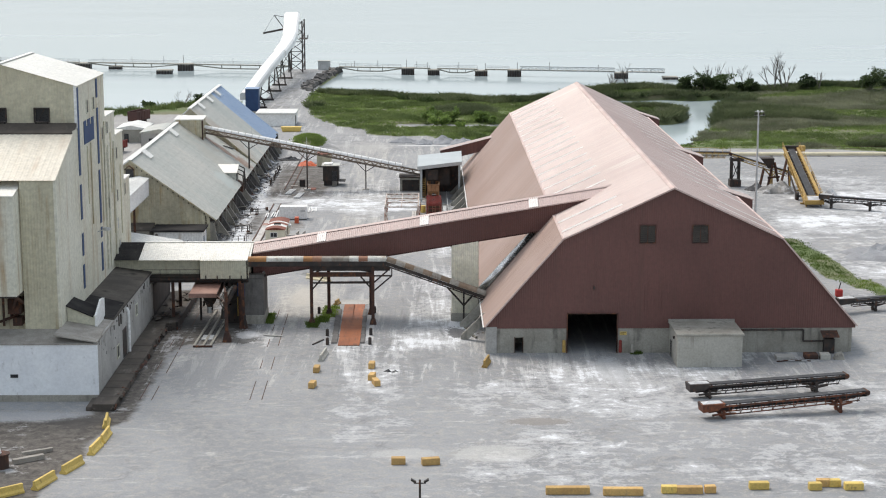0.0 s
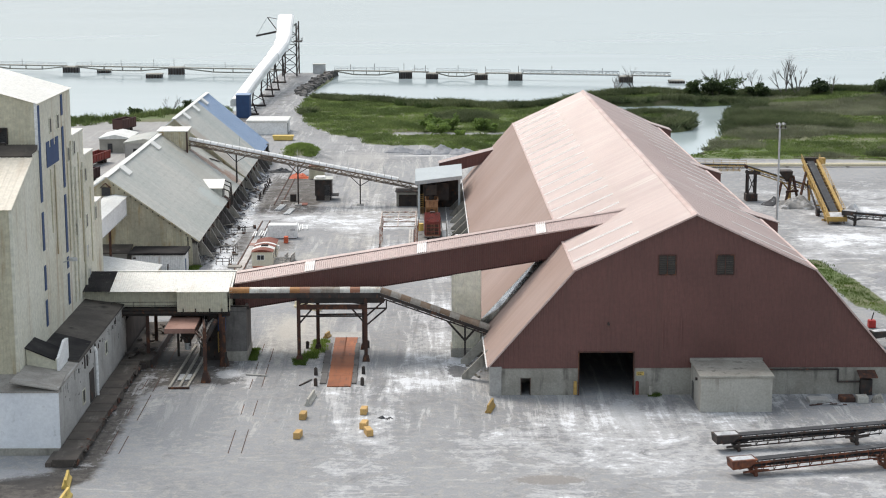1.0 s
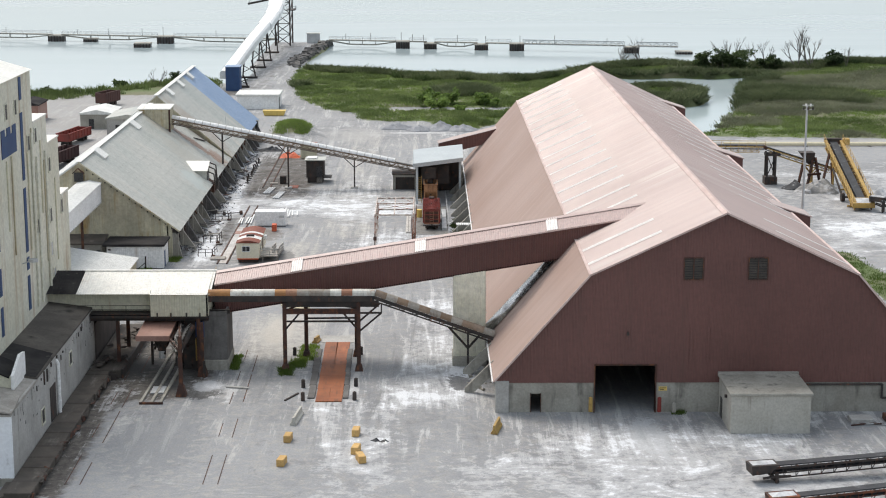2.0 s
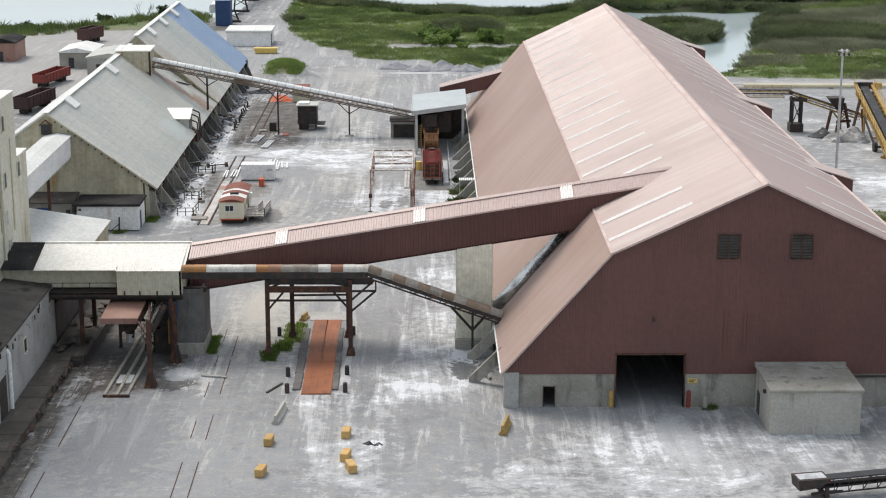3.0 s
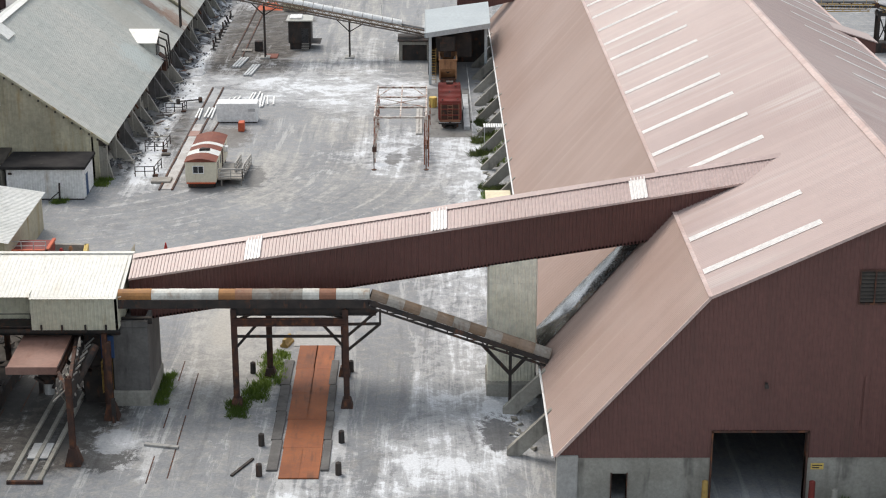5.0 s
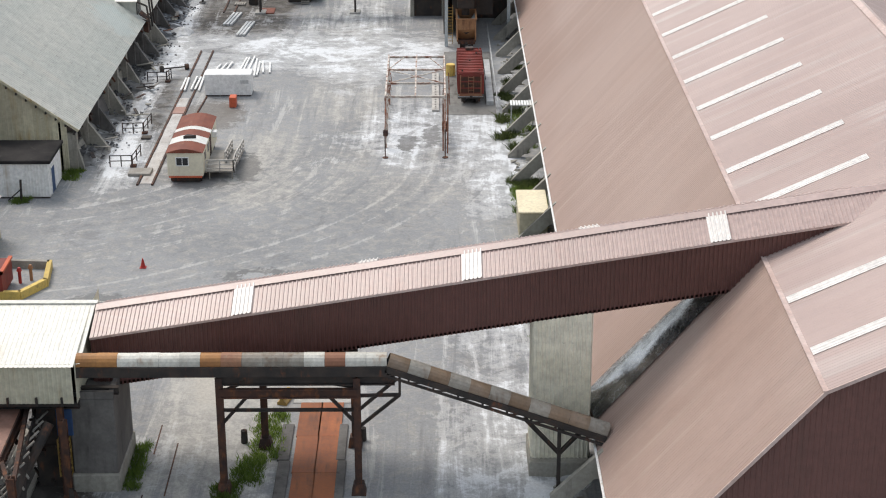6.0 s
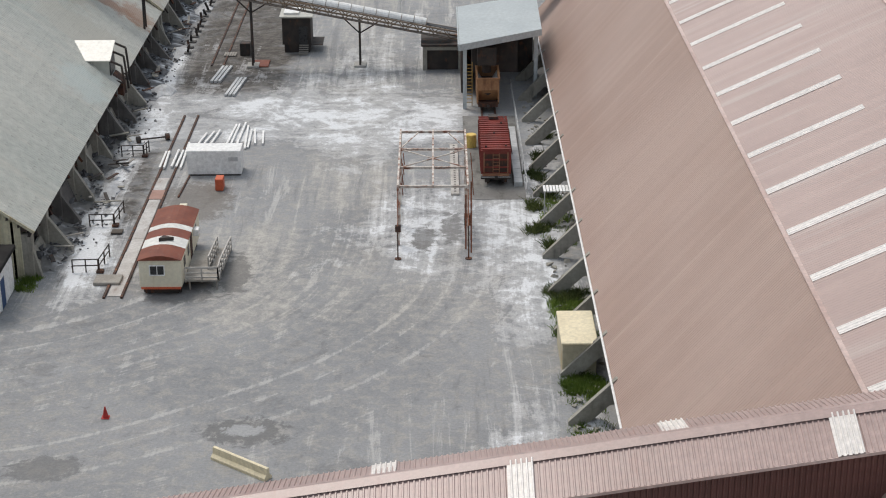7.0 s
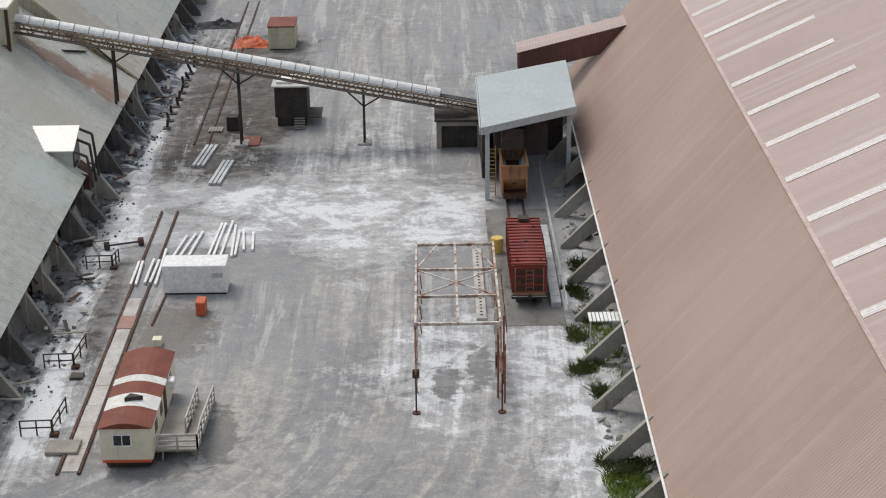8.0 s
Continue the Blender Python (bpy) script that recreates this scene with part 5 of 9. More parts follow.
def build_belt_tube():
    b = thing("covered_conveyor", (-16, 14.5, 0), "elevated belt conveyor under patched half-round metal covers", "conveyor")
    y, r = 15.9, 0.55
    pts = [Vector((-33.0, y, 9.12)), Vector((-13.5, y, 9.12)), Vector((0.5, y, 4.1))]
    kinds = [cover_orange, cover_orange, cover_white, cover_white, cover_white, cover_white, cover_orange, cover_rust, cover_grey, cover_grey, cover_grey, cover_white, cover_rust, cover_white, cover_white,
             cover_brown, cover_grey, cover_brown, cover_grey, cover_brown, cover_grey, cover_brown, cover_grey, cover_brown, cover_brown, cover_grey]
    k = 0
    for p, q in zip(pts, pts[1:]):
        L = (q - p).length
        n = round(L / 1.3)
        d = (q - p).normalized()
        up = Vector((0, 1, 0)).cross(d) * -1
        if up.z < 0:
            up = -up
        side = Vector((0, 1, 0))
        for i in range(n):
            a, c = p + d * (L * i / n + 0.02), p + d * (L * (i + 1) / n + 0.01)
            m = M()
            N = 9
            rr = r + 0.02 * (i % 2)
            for e in (a, c):
                for j in range(N):
                    t = math.pi * j / (N - 1)
                    m.v.append(e + side * (-math.cos(t) * rr) + up * (math.sin(t) * rr + 0.12))
                m.v += [e - side * rr, e + side * rr]
            S = N + 2
            m.f = [(j, j + 1, S + j + 1, S + j) for j in range(N - 1)] + [(0, S, S + N, N), (N - 1, N + 1, S + N + 1, S + N - 1)]
            part("cover", m, kinds[k % len(kinds)], b, smooth=False)
            k += 1
        m = M()
        for s in (-0.6, 0.6):
            for h in (-0.1, -0.62):
                m.beam(p + side * s + up * h, q + side * s + up * h, 0.12, 0.16)
            nn = round(L / 1.6)
            for i in range(nn):
                a, c = p + d * (L * i / nn), p + d * (L * (i + 1) / nn)
                m.beam(a + side * s - up * 0.62, c + side * s - up * 0.1, 0.08, 0.08).beam(a + side * s - up * 0.62, a + side * s - up * 0.1, 0.08, 0.08)
                m.beam(a - side * 0.6 - up * 0.62, a + side * 0.6 - up * 0.62, 0.08, 0.08)
        part("truss", m, steel_dark, b)
        deep = 0.62 if p.z == q.z else 0.34
        part("side_plate", M().beam(p - side * 0.67 - up * (0.05 + deep / 2), q - side * 0.67 - up * (0.05 + deep / 2), 0.02, deep, up), steel_dark, b, "dark side plate")
        part("belt", M().beam(p + up * 0.02, q + up * 0.02, 0.9, 0.05, up), belt_rubber, b)
    m = M()
    for p, q in (((-2.5, y, 4.6), (-2.5, y, 0)), ((-2.5, y, 2.6), (-4.8, y, 5.2)), ((-2.5, y, 2.6), (-1.2, y, 4.1)), ((-2.5, y - 0.5, 0.6), (-2.5, y + 0.5, 0.6))):
        m.ibeam(p, q, 0.24, 0.24)
    part("trestle", m, steel_dark, b)

    t = thing("support_bent", (-20, 15, 0), "rusty steel portal frame straddling the truck scale", "frame")
    xs = (-24.1, -15.4)
    zt = 8.1
    cols = [(-24.1, 15.6), (-15.4, 15.5), (-22.0, 21.7), (-15.9, 21.9)]
    for x, yy in cols:
        part("column", M().ibeam((x, yy, 0), (x, yy, zt + 0.2), 0.45, 0.45, 0.07), steel_rust, t)
        part("column_base", M().hull([(x + i * 0.5, yy + j * 0.5, -0.1) for i in (-1, 1) for j in (-1, 1)] + [(x + i * 0.33, yy + j * 0.33, 0.75) for i in (-1, 1) for j in (-1, 1)]), steel_rust, t)
    part("girder", M().ibeam((-24.2, 15.6, zt), (-13.0, 15.6, zt), 0.4, 0.7, 0.08), steel_dark, t)
    part("girder", M().ibeam((-22.6, 21.8, 7.0), (-15.6, 21.8, 7.0), 0.4, 0.6, 0.08), steel_dark, t)
    part("girder", M().ibeam((-24.1, 15.35, 7.25), (-15.4, 15.35, 7.25), 0.35, 0.62, 0.08), steel_rust, t, "rust-blotched cross girder")
    for p, q in (((-24.1, 15.5, 6.0), (-15.4, 15.5, 6.0)), ((-24.1, 15.5, 4.9), (-22.4, 15.5, 6.9)), ((-15.4, 15.5, 4.9), (-17.1, 15.5, 6.9)), ((-15.4, 15.5, 4.7), (-12.7, 15.6, 7.0)), ((-15.4, 15.5, 7.0), (-12.7, 15.6, 7.0)), ((-12.7, 15.6, 7.0), (-12.7, 15.6, 8.2)),
                 ((-15.4, 15.5, 5.9), (-12.9, 15.6, 8.1)), ((-24.1, 15.5, 7.2), (-22.4, 15.6, 8)), ((-22, 21.7, 4.8), (-15.9, 21.9, 4.8)), ((-24.1, 15.6, 7.6), (-22.0, 21.7, 7.6)), ((-15.4, 15.5, 7.6), (-15.9, 21.9, 7.6)), ((-20, 15.7, 8.2), (-15.6, 15.6, 7.6))):
        part("brace", M().ibeam(p, q, 0.16, 0.2, 0.04), steel_dark, t)


build_belt_tube()


# ---- old sheds ----
def gable_shed(name, label, x_r, x_ridge, x_l, y0, y1, ze, zr, roof_mats, wall_mat, pitch=0.45):
    b = thing(name, (x_ridge, (y0 + y1) / 2, 0), label, "shed")
    top = lambda x: zr - (x - x_ridge) / (x_r - x_ridge) * (zr - ze) if x > x_ridge else zr - (x_ridge - x) / (x_ridge - x_l) * (zr - ze)
    part("gable_wall", wall_y(M(), y0 + 0.3, x_l, x_r - 1.2, 0, lambda s: top(s) - 0.1, (), -1, 0.4), wall_mat, b)
    part("gable_wall", wall_y(M(), y1 - 0.3, x_l, x_r - 1.2, 0, lambda s: top(s) - 0.1, (), 1, 0.4), wall_mat, b)
    for ya, yb, mat in roof_mats:
        m = M().sheet((x_ridge, ya, zr), (0, yb - ya, 0), (x_r - x_ridge, 0, ze - zr), pitch, 0.028)
        m.f = [f[::-1] for f in m.f]
        part("roof_slope", m, mat, b)
    m = M().sheet((x_ridge, y0, zr), (0, y1 - y0, 0), (x_l - x_ridge, 0, ze - zr), pitch, 0.028)
    part("roof_slope", m, roof_white, b, "white sheet roof slope")
    part("ridge_cap", M().beam((x_ridge, y0 - 0.05, zr + 0.08), (x_ridge, y1, zr + 0.08), 0.9, 0.07), roof_white, b)
    part("rake_trim", M().beam((x_ridge, y0 - 0.03, zr), (x_r, y0 - 0.03, ze), 0.1, 0.25), wall_mat, b)
    part("rake_trim", M().beam((x_ridge, y0 - 0.03, zr), (x_l, y0 - 0.03, ze), 0.1, 0.25), roof_white, b)
    # wall colour darkened to paint the shade under the eave
    part("back_wall", M().box(x_r - 2.2, x_r - 1.8, y0 + 0.3, y1 - 0.3, 0, ze + 0.8), dark_brown_wall, b)
    part("eave_beam", M().ibeam((x_r - 0.5, y0, ze - 0.2), (x_r - 0.5, y1, ze - 0.2), 0.25, 0.4), steel_dark, b)
    n = int((y1 - y0) / 5.6)
    r = random.Random(int(y0))
    for i in range(n + 1):
        y = y0 + 0.7 + i * (y1 - y0 - 1.4) / n
        # darker copy of the concrete puts eave shade into most posts
        grey = concrete if i in (1, 3, 4, 5) or i % 4 == 0 else dark_concrete
        part("column", M().block(x_r - 1.3, x_r - 0.35, y - 0.4, y + 0.4, -0.1, ze - 0.3, 0.05), grey, b, "worn concrete post under the eave")
        out = r.uniform(0.9, 1.7) if i else 0.2
        part("buttress", M().prism([(x_r - 0.5, y - 0.25, -0.1), (x_r + out, y - 0.25, -0.1), (x_r + out - 0.1, y - 0.25, 0.5), (x_r - 0.5, y - 0.25, ze - r.uniform(0.5, 1.4))], (0, 0.5, 0)), grey, b)
        if i < n and r.random() < 0.55:
            L = (y1 - y0 - 1.4) / n
            h = r.uniform(1.2, 2.7)
            lean = r.uniform(0.0, 0.7)
            part("infill_panel", M().prism([(x_r - 1.0 + lean, y + 0.5, 0), (x_r - 0.8 + lean, y + 0.5, 0), (x_r - 1.0, y + 0.5, h), (x_r - 1.2, y + 0.5, h)], (0, L - 1.0, 0)), concrete if r.random() < 0.5 else dark_concrete, b)
        for k in range(2):
            yy = y + r.uniform(0.6, 4.6)
            if yy < y1 - 1:
                part("eave_strut", M().beam((x_r - 0.9, yy, ze - 0.1), (x_r - r.uniform(0.0, 0.5), yy + r.uniform(-0.6, 0.6), ze - r.uniform(0.5, 1.5)), 0.16, 0.2), steel_dark if r.random() < 0.5 else steel_rust, b)
    return b, top


def roof_box(b, x0, x1, y0, y1, z, mat):
    k = 0.712
    part("roof_vent", M().prism([(x0 + 0.3, y0, z - 0.3), (x1, y0, z - 0.1 - k * (x1 - x0)), (x1 + 0.45, y0, z + 0.5 - k * (x1 - x0)), (x0 + 0.8, y0, z + 0.42)], (0, y1 - y0, 0)), mat, b, "white boxed ridge vent")


def build_sheds():
    b, top = gable_shed("salt_shed", "old shed with grey-green sheet roof and stained gable", -45.1, -60.2, -75.3, 77.9, 150.0, 4.25, 15.0, ((77.9, 118, roof_grey), (118, 150, roof_grey)), shed_wall)
    # rust stain where the conveyor drips, dormers, vents
    roof_box(b, -60.6, -58.6, 89.0, 92.5, 14.8, roof_white)
    roof_box(b, -60.6, -58.6, 122.0, 125.5, 14.8, roof_white)
    part("loose_strip", M().beam((-51.6, 145.2, top(-51.6) + 0.12), (-50.0, 148.8, top(-50.0) + 0.12), 0.5, 0.08), steel_dark, b, "black torn strip lying on the roof")
    d = part("dormer", M().hull([(-48.6, 120.4, 6.5), (-46.2, 120.4, 4.9), (-46.2, 120.4, 6.6), (-50.0, 123.4, 7.6), (-46.2, 123.4, 7.7), (-46.2, 123.4, 5.0)]), roof_grey, b)
    part("dormer_roof", M().prism([(-50.4, 123.7, 7.85), (-46.0, 123.7, 7.85), (-46.0, 120.1, 6.62), (-48.7, 120.1, 6.62)], (0, 0, 0.1)), cream_roof, d)
    part("dormer_opening", M().box(-46.22, -46.1, 120.6, 123.2, 4.7, 6.9), dark_glass, d)
    for y, top_z in ((120.3, 6.6), (121.9, 7.2), (123.4, 7.7)):
        m = M().beam((-46.0, y, top_z), (-44.9, y, top_z - 0.5), 0.2, 0.2).beam((-44.9, y, top_z - 0.5), (-44.6, y, 3.2), 0.2, 0.22).beam((-46.0, y, 4.6), (-44.7, y, 4.2), 0.16, 0.16)
        part("dormer_frame", m, steel_dark, d)
    part("dormer_chute", M().prism([(-46.0, 121.0, 5.0), (-45.0, 121.0, 4.2), (-45.0, 121.0, 2.6), (-46.0, 121.0, 3.0)], (0, 1.8, 0)), steel_rust, d)
    w = part("opening", M().box(-60.9, -59.5, 77.9, 78.3, 12.0, 13.4), dark_glass, b, "dark opening under the gable peak")
    part("hood", M().beam((-61.1, 77.7, 13.3), (-60.2, 77.7, 14.1), 0.3, 0.15).beam((-59.3, 77.7, 13.3), (-60.2, 77.7, 14.1), 0.3, 0.15), steel_rust, w)
    r = random.Random(4)
    for i in range(16):
        x = -59 + i * 0.9
        part("purlin_end", M().box(x, x + 0.16, 77.7, 78.0, top(x) - 0.45, top(x) - 0.25), steel_dark, b)
    # head house on the ridge
    h = thing("head_house", (-57.2, 139.5, 14), "beige metal head house on the shed ridge", "head house")
    part("body", wall_y(M(), 137.2, -60.6, -55.0, 11.8, 15.4, (), -1, 0.4), shed_wall, h)
    part("body", wall_x(M(), -55.0, 137.2, 142.6, 10.6, 15.4, (), 1, 0.4), shed_wall, h)
    part("body", wall_x(M(), -60.6, 137.2, 142.6, 13.5, 15.4, (), -1, 0.4), shed_wall, h)
    part("roof", M().prism([(-60.9, 136.9, 15.4), (-54.7, 136.9, 15.4), (-54.7, 136.9, 15.6), (-60.9, 136.9, 15.6)], (0, 6.0, 0.2)), cream_roof, h)
    part("stiffener", M().box(-55.1, -54.8, 137.0, 137.3, 10.6, 15.4), steel_rust, h)

    b2, top2 = gable_shed("far_shed", "long shed with grey roof and blue end sheets", -45.0, -59.4, -74.0, 150.2, 206.0, 4.3, 16.4, ((150.2, 186, roof_grey), (186, 206, roof_blue)), shed_wall)
    for y in (160.0, 175.0, 190.0):
        roof_box(b2, -59.8, -57.9, y, y + 3.0, 16.2, roof_white)
    part("opening", M().box(-45.4, -44.9, 201.5, 203.5, 3.0, 4.6), dark_glass, b2)

    # white conveyor housing between plant and shed
    t = thing("enclosed_bridge", (-58.6, 54, 0), "white sheet-metal enclosed conveyor bridge between plant and shed", "conveyor bridge")
    part("side", wall_x(M(), -56.9, 30.0, 77.9, lambda s: 9.0 - (s - 30) * 0.005, lambda s: 11.9, (), 1, 0.4), white_metal, t)
    part("side", wall_x(M(), -60.3, 30.0, 77.9, 9.0, 11.9, (), -1, 0.4), white_metal, t)
    part("roof", M().sheet((-60.5, 30, 11.9), (0, 47.9, 0), (1.9, 0, 0.35), 0.4, 0.04), roof_white, t)
    m = M().sheet((-58.6, 30, 12.25), (0, 47.9, 0), (1.9, 0, -0.35), 0.4, 0.04)
    m.f = [f[::-1] for f in m.f]
    part("roof", m, roof_white, t)
    part("floor", M().box(-60.3, -56.9, 30, 77.9, 8.8, 9.0), steel_dark, t)
    for y in (48.0, 64.0):
        part("leg", M().ibeam((-57.2, y, 0), (-57.2, y, 8.9), 0.35, 0.35), steel_rust, t)
        part("leg", M().ibeam((-60.0, y, 0), (-60.0, y, 8.9), 0.35, 0.35), steel_rust, t)

    # low white-roofed store
    t = thing("low_store", (-56, 52, 0), "low store with white sheet roof", "store")
    part("wall", wall_x(M(), -49.0, 44.5, 60.5, 0, lambda s: 3.9, (), 1, 0.4), shed_wall, t)
    part("wall", wall_y(M(), 44.5, -66, -49.0, 0, lambda s: 3.9 + min(2.6, (-49.0 - s) * 0.16), (), -1, 0.4), shed_wall, t)
    m = M().sheet((-66, 44.2, 6.6), (0, 16.6, 0), (17.4, 0, -2.7), 0.4, 0.05)
    m.f = [f[::-1] for f in m.f]
    part("roof", m, roof_white, t)

    # black-topped white site container by the shed
    t = thing("site_store", (-51, 72, 0), "white corrugated store with black flat roof", "store")
    part("body", wall_y(M(), 70.6, -55.2, -46.7, 0.1, 3.45, (), -1, 0.28), white_metal, t)
    part("body", wall_x(M(), -46.7, 70.6, 76.0, 0.1, 3.45, [(71.6, 73.0, 0.1, 2.6)], 1, 0.28), white_metal, t)
    part("body", M().box(-55.2, -46.9, 75.8, 76.0, 0.1, 3.45).box(-55.2, -55.0, 70.6, 75.8, 0.1, 3.45), white_metal, t)
    part("door", M().box(-46.82, -46.66, 71.6, 73.0, 0.1, 2.6), blue_paint, t, "blue steel door")
    part("door_frame", M().box(-46.72, -46.62, 71.45, 71.6, 0.1, 2.7).box(-46.72, -46.62, 73.0, 73.15, 0.1, 2.7).box(-46.72, -46.62, 71.45, 73.15, 2.6, 2.75), white_metal, t)
    part("roof", M().block(-55.6, -46.35, 70.2, 76.4, 3.5, 3.86, 0.06), roof_felt, t, "black flat roof with overhang")
    part("sill", M().box(-55.2, -46.7, 70.55, 70.7, 0, 0.14), steel_dark, t)
    part("wall_lamp", M().box(-54.8, -54.4, 70.4, 70.6, 2.9, 3.1), steel_dark, t)
    p = thing("gate_post", (-49.2, 69.6, 0), "dark post overgrown with weeds before the store", "post")
    part("post", M().beam((-49.2, 69.6, 0), (-49.1, 69.6, 2.2), 0.18, 0.18), steel_dark, p)
    part("rail", M().beam((-49.2, 69.6, 1.2), (-50.4, 69.5, 0.2), 0.1, 0.1), steel_dark, p)
    t = thing("lean_to_store", (-60, 77, 0), "grey lean-to store with blue doors at the shed gable", "store")
    part("body", M().box(-63.8, -56.4, 74.0, 77.8, 0, 3.1), concrete, t)
    part("roof", M().prism([(-64.2, 73.6, 3.1), (-56.0, 73.6, 3.1), (-56.0, 73.6, 3.3), (-64.2, 73.6, 3.3)], (0, 4.3, 0.6)), dirty_timber, t, "dark rusted flat roof")
    part("door", M().box(-61.2, -59.4, 73.9, 74.02, 0, 2.5), blue_paint, t, "blue double door")
    part("door", M().box(-57.2, -56.6, 73.9, 74.02, 0, 2.2), dark_glass, t)


build_sheds()


def build_far_conveyor():
    b = thing("yard_conveyor", (-32, 141.5, 0), "long inclined yard conveyor under white half-round covers", "conveyor")
    y = 141.0
    p, q = Vector((-55.2, y, 12.9)), Vector((-10.4, y, 4.0))
    d = (q - p).normalized()
    L = (q - p).length
    side = Vector((0, 1, 0))
    up = d.cross(side)
    up = up if up.z > 0 else -up
    n = 31
    last = n - 1
    for i in range(n):
        a, c = p + d * (L * i / n + 0.03), p + d * (L * (i + 1) / n)
        if i > n - 3:
            continue
        m = M()
        N = 9
        rr = 0.62
        for e in (a, c):
            for j in range(N):
                t = math.pi * j / (N - 1)
                m.v.append(e + side * (-math.cos(t) * rr) + up * (math.sin(t) * rr + 0.45))
        m.f = [(j, j + 1, N + j + 1, N + j) for j in range(N - 1)]
        part("cover", m, white_metal, b)
        hoop = M()
        for j in range(N - 1):
            ta, tb = math.pi * j / (N - 1), math.pi * (j + 1) / (N - 1)
            hoop.beam(c + side * (-math.cos(ta) * 0.64) + up * (math.sin(ta) * 0.64 + 0.45), c + side * (-math.cos(tb) * 0.64) + up * (math.sin(tb) * 0.64 + 0.45), 0.06, 0.05)
        part("hoop", hoop, cover_grey, b)
    part("belt", M().beam(p + up * 0.4, q + d * 3.5 + up * 0.4, 1.0, 0.06, up), belt_rubber, b)
    for s in (-0.75, 0.75):
        m = M()
        m.beam(p + side * s + up * 0.3, q + d * 3 + side * s + up * 0.3, 0.14, 0.18).beam(p + side * s - up * 0.55, q + d * 3 + side * s - up * 0.55, 0.14, 0.18)
        k = 26
        for i in range(k):
            a, c = p + d * (L * i / k), p + d * (L * (i + 1) / k)
            m.beam(a + side * s - up * 0.55, (a + c) / 2 + side * s + up * 0.3, 0.08, 0.1).beam((a + c) / 2 + side * s + up * 0.3, c + side * s - up * 0.55, 0.08, 0.1)
        part("truss", m, cover_brown, b)
    m = M()
    for i in range(24):
        a = p + d * (L * i / 24)
        m.beam(a - side * 0.75 - up * 0.55, a + side * 0.75 - up * 0.55, 0.1, 0.1).beam(a - side * 0.75 - up * 0.5, a - side * 1.5 - up * 0.5, 0.08, 0.08)
    m.beam(p - side * 1.4 - up * 0.42, q - side * 1.4 - up * 0.42, 0.7, 0.05, up)
    part("walkway", m, steel_dark, b)
    part("handrail", railing(M(), [p - side * 1.72 - up * 0.4, q - side * 1.72 - up * 0.4], 0.95, 2.4), cover_brown, b)
    for x in (-45.7, -33.4, -20.9):
        z = 12.9 - (x + 55.2) * 8.9 / 44.8 - 0.6
        base = 0 if x > -45 else 4.6
        for s in (-0.55, 0.55):
            part("leg", M().ibeam((x, y + s, base), (x, y + s * 0.5, z), 0.22, 0.22, 0.05), steel_dark, b)
        part("tie", M().beam((x, y - 0.5, base + 1.5), (x, y + 0.5, base + 1.5), 0.1, 0.1), steel_dark, b)
        part("strut", M().beam((x, y, z - 1.6), (x - 2.0, y, z + 0.35), 0.14, 0.14), steel_dark, b)
        part("strut", M().beam((x, y, z - 1.6), (x + 2.0, y, z - 0.4), 0.14, 0.14), steel_dark, b)
        if base == 0:
            part("footing", M().block(x - 0.7, x + 0.7, y - 0.9, y + 0.9, -0.1, 0.25), concrete_pale, b)
    for i, s in ((7, 1), (15, 1), (22, 1), (27, 1)):
        a = p + d * (L * i / n)
        part("lamp_post", M().beam(a + side * 0.8, a + side * 0.8 + Vector((0, 0, 2.6)), 0.07, 0.07), galvanised, b)

    # loading canopy beside the barn
    c = thing("loading_canopy", (-5, 131, 0), "grey flat-roofed steel canopy over the loading track", "canopy")
    part("roof", M().prism([(-9.6, 122.7, 7.25), (-0.65, 127.6, 7.6), (-0.5, 142.0, 7.9), (-9.6, 137.6, 7.55)], (0, 0, 0.28)), grey_paint, c)
    part("fascia", M().beam((-9.6, 122.6, 7.2), (-0.65, 127.5, 7.55), 0.12, 0.7), grey_paint, c)
    part("fascia", M().beam((-9.7, 122.7, 7.2), (-9.7, 137.6, 7.5), 0.12, 0.7), grey_paint, c)
    for x, yy in ((-9.0, 124.2), (-1.2, 128.2), (-9.0, 136.6), (-1.0, 140.4)):
        part("post", M().ibeam((x, yy, 0), (x, yy, 7.3), 0.4, 0.4, 0.06), grey_paint, c)
    m = M()
    for i in range(5):
        yy = 125.4 + i * 3
        m.ibeam((-9.3, yy - 0.9, 7.0), (-0.9, yy + 3.4, 7.25), 0.2, 0.35)
    part("roof_beam", m, steel_dark, c)
    part("screen_wall", M().box(-9.2, -1.0, 138.0, 138.2, 0, 7.4).box(-9.3, -9.1, 130, 138, 0, 7.2), steel_dark, c, "dark sheeted back of the canopy")
    part("machinery", M().box(-8.2, -3.2, 128, 134, 3.0, 6.4).box(-7.6, -5.6, 125.5, 128, 4.4, 6.4).cyl((-6.6, 126.6, 4.4), (-6.6, 126.6, 3.4), 0.5, 10), steel_dark, c)
    m = M()
    for k in range(12):
        m.beam((-8.9, 125.2, 0.4 + k * 0.38), (-8.2, 125.2, 0.4 + k * 0.38), 0.06, 0.06)
    m.beam((-8.9, 125.2, 0), (-8.9, 125.2, 4.9), 0.08, 0.08).beam((-8.2, 125.2, 0), (-8.2, 125.2, 4.9), 0.08, 0.08)
    part("ladder", m, machine_yellow, c, "yellow access ladder")
    # transformer hut under the conveyor's foot
    h = thing("switch_hut", (-11.6, 141.5, 0), "low grey concrete hut with a dark open front", "hut")
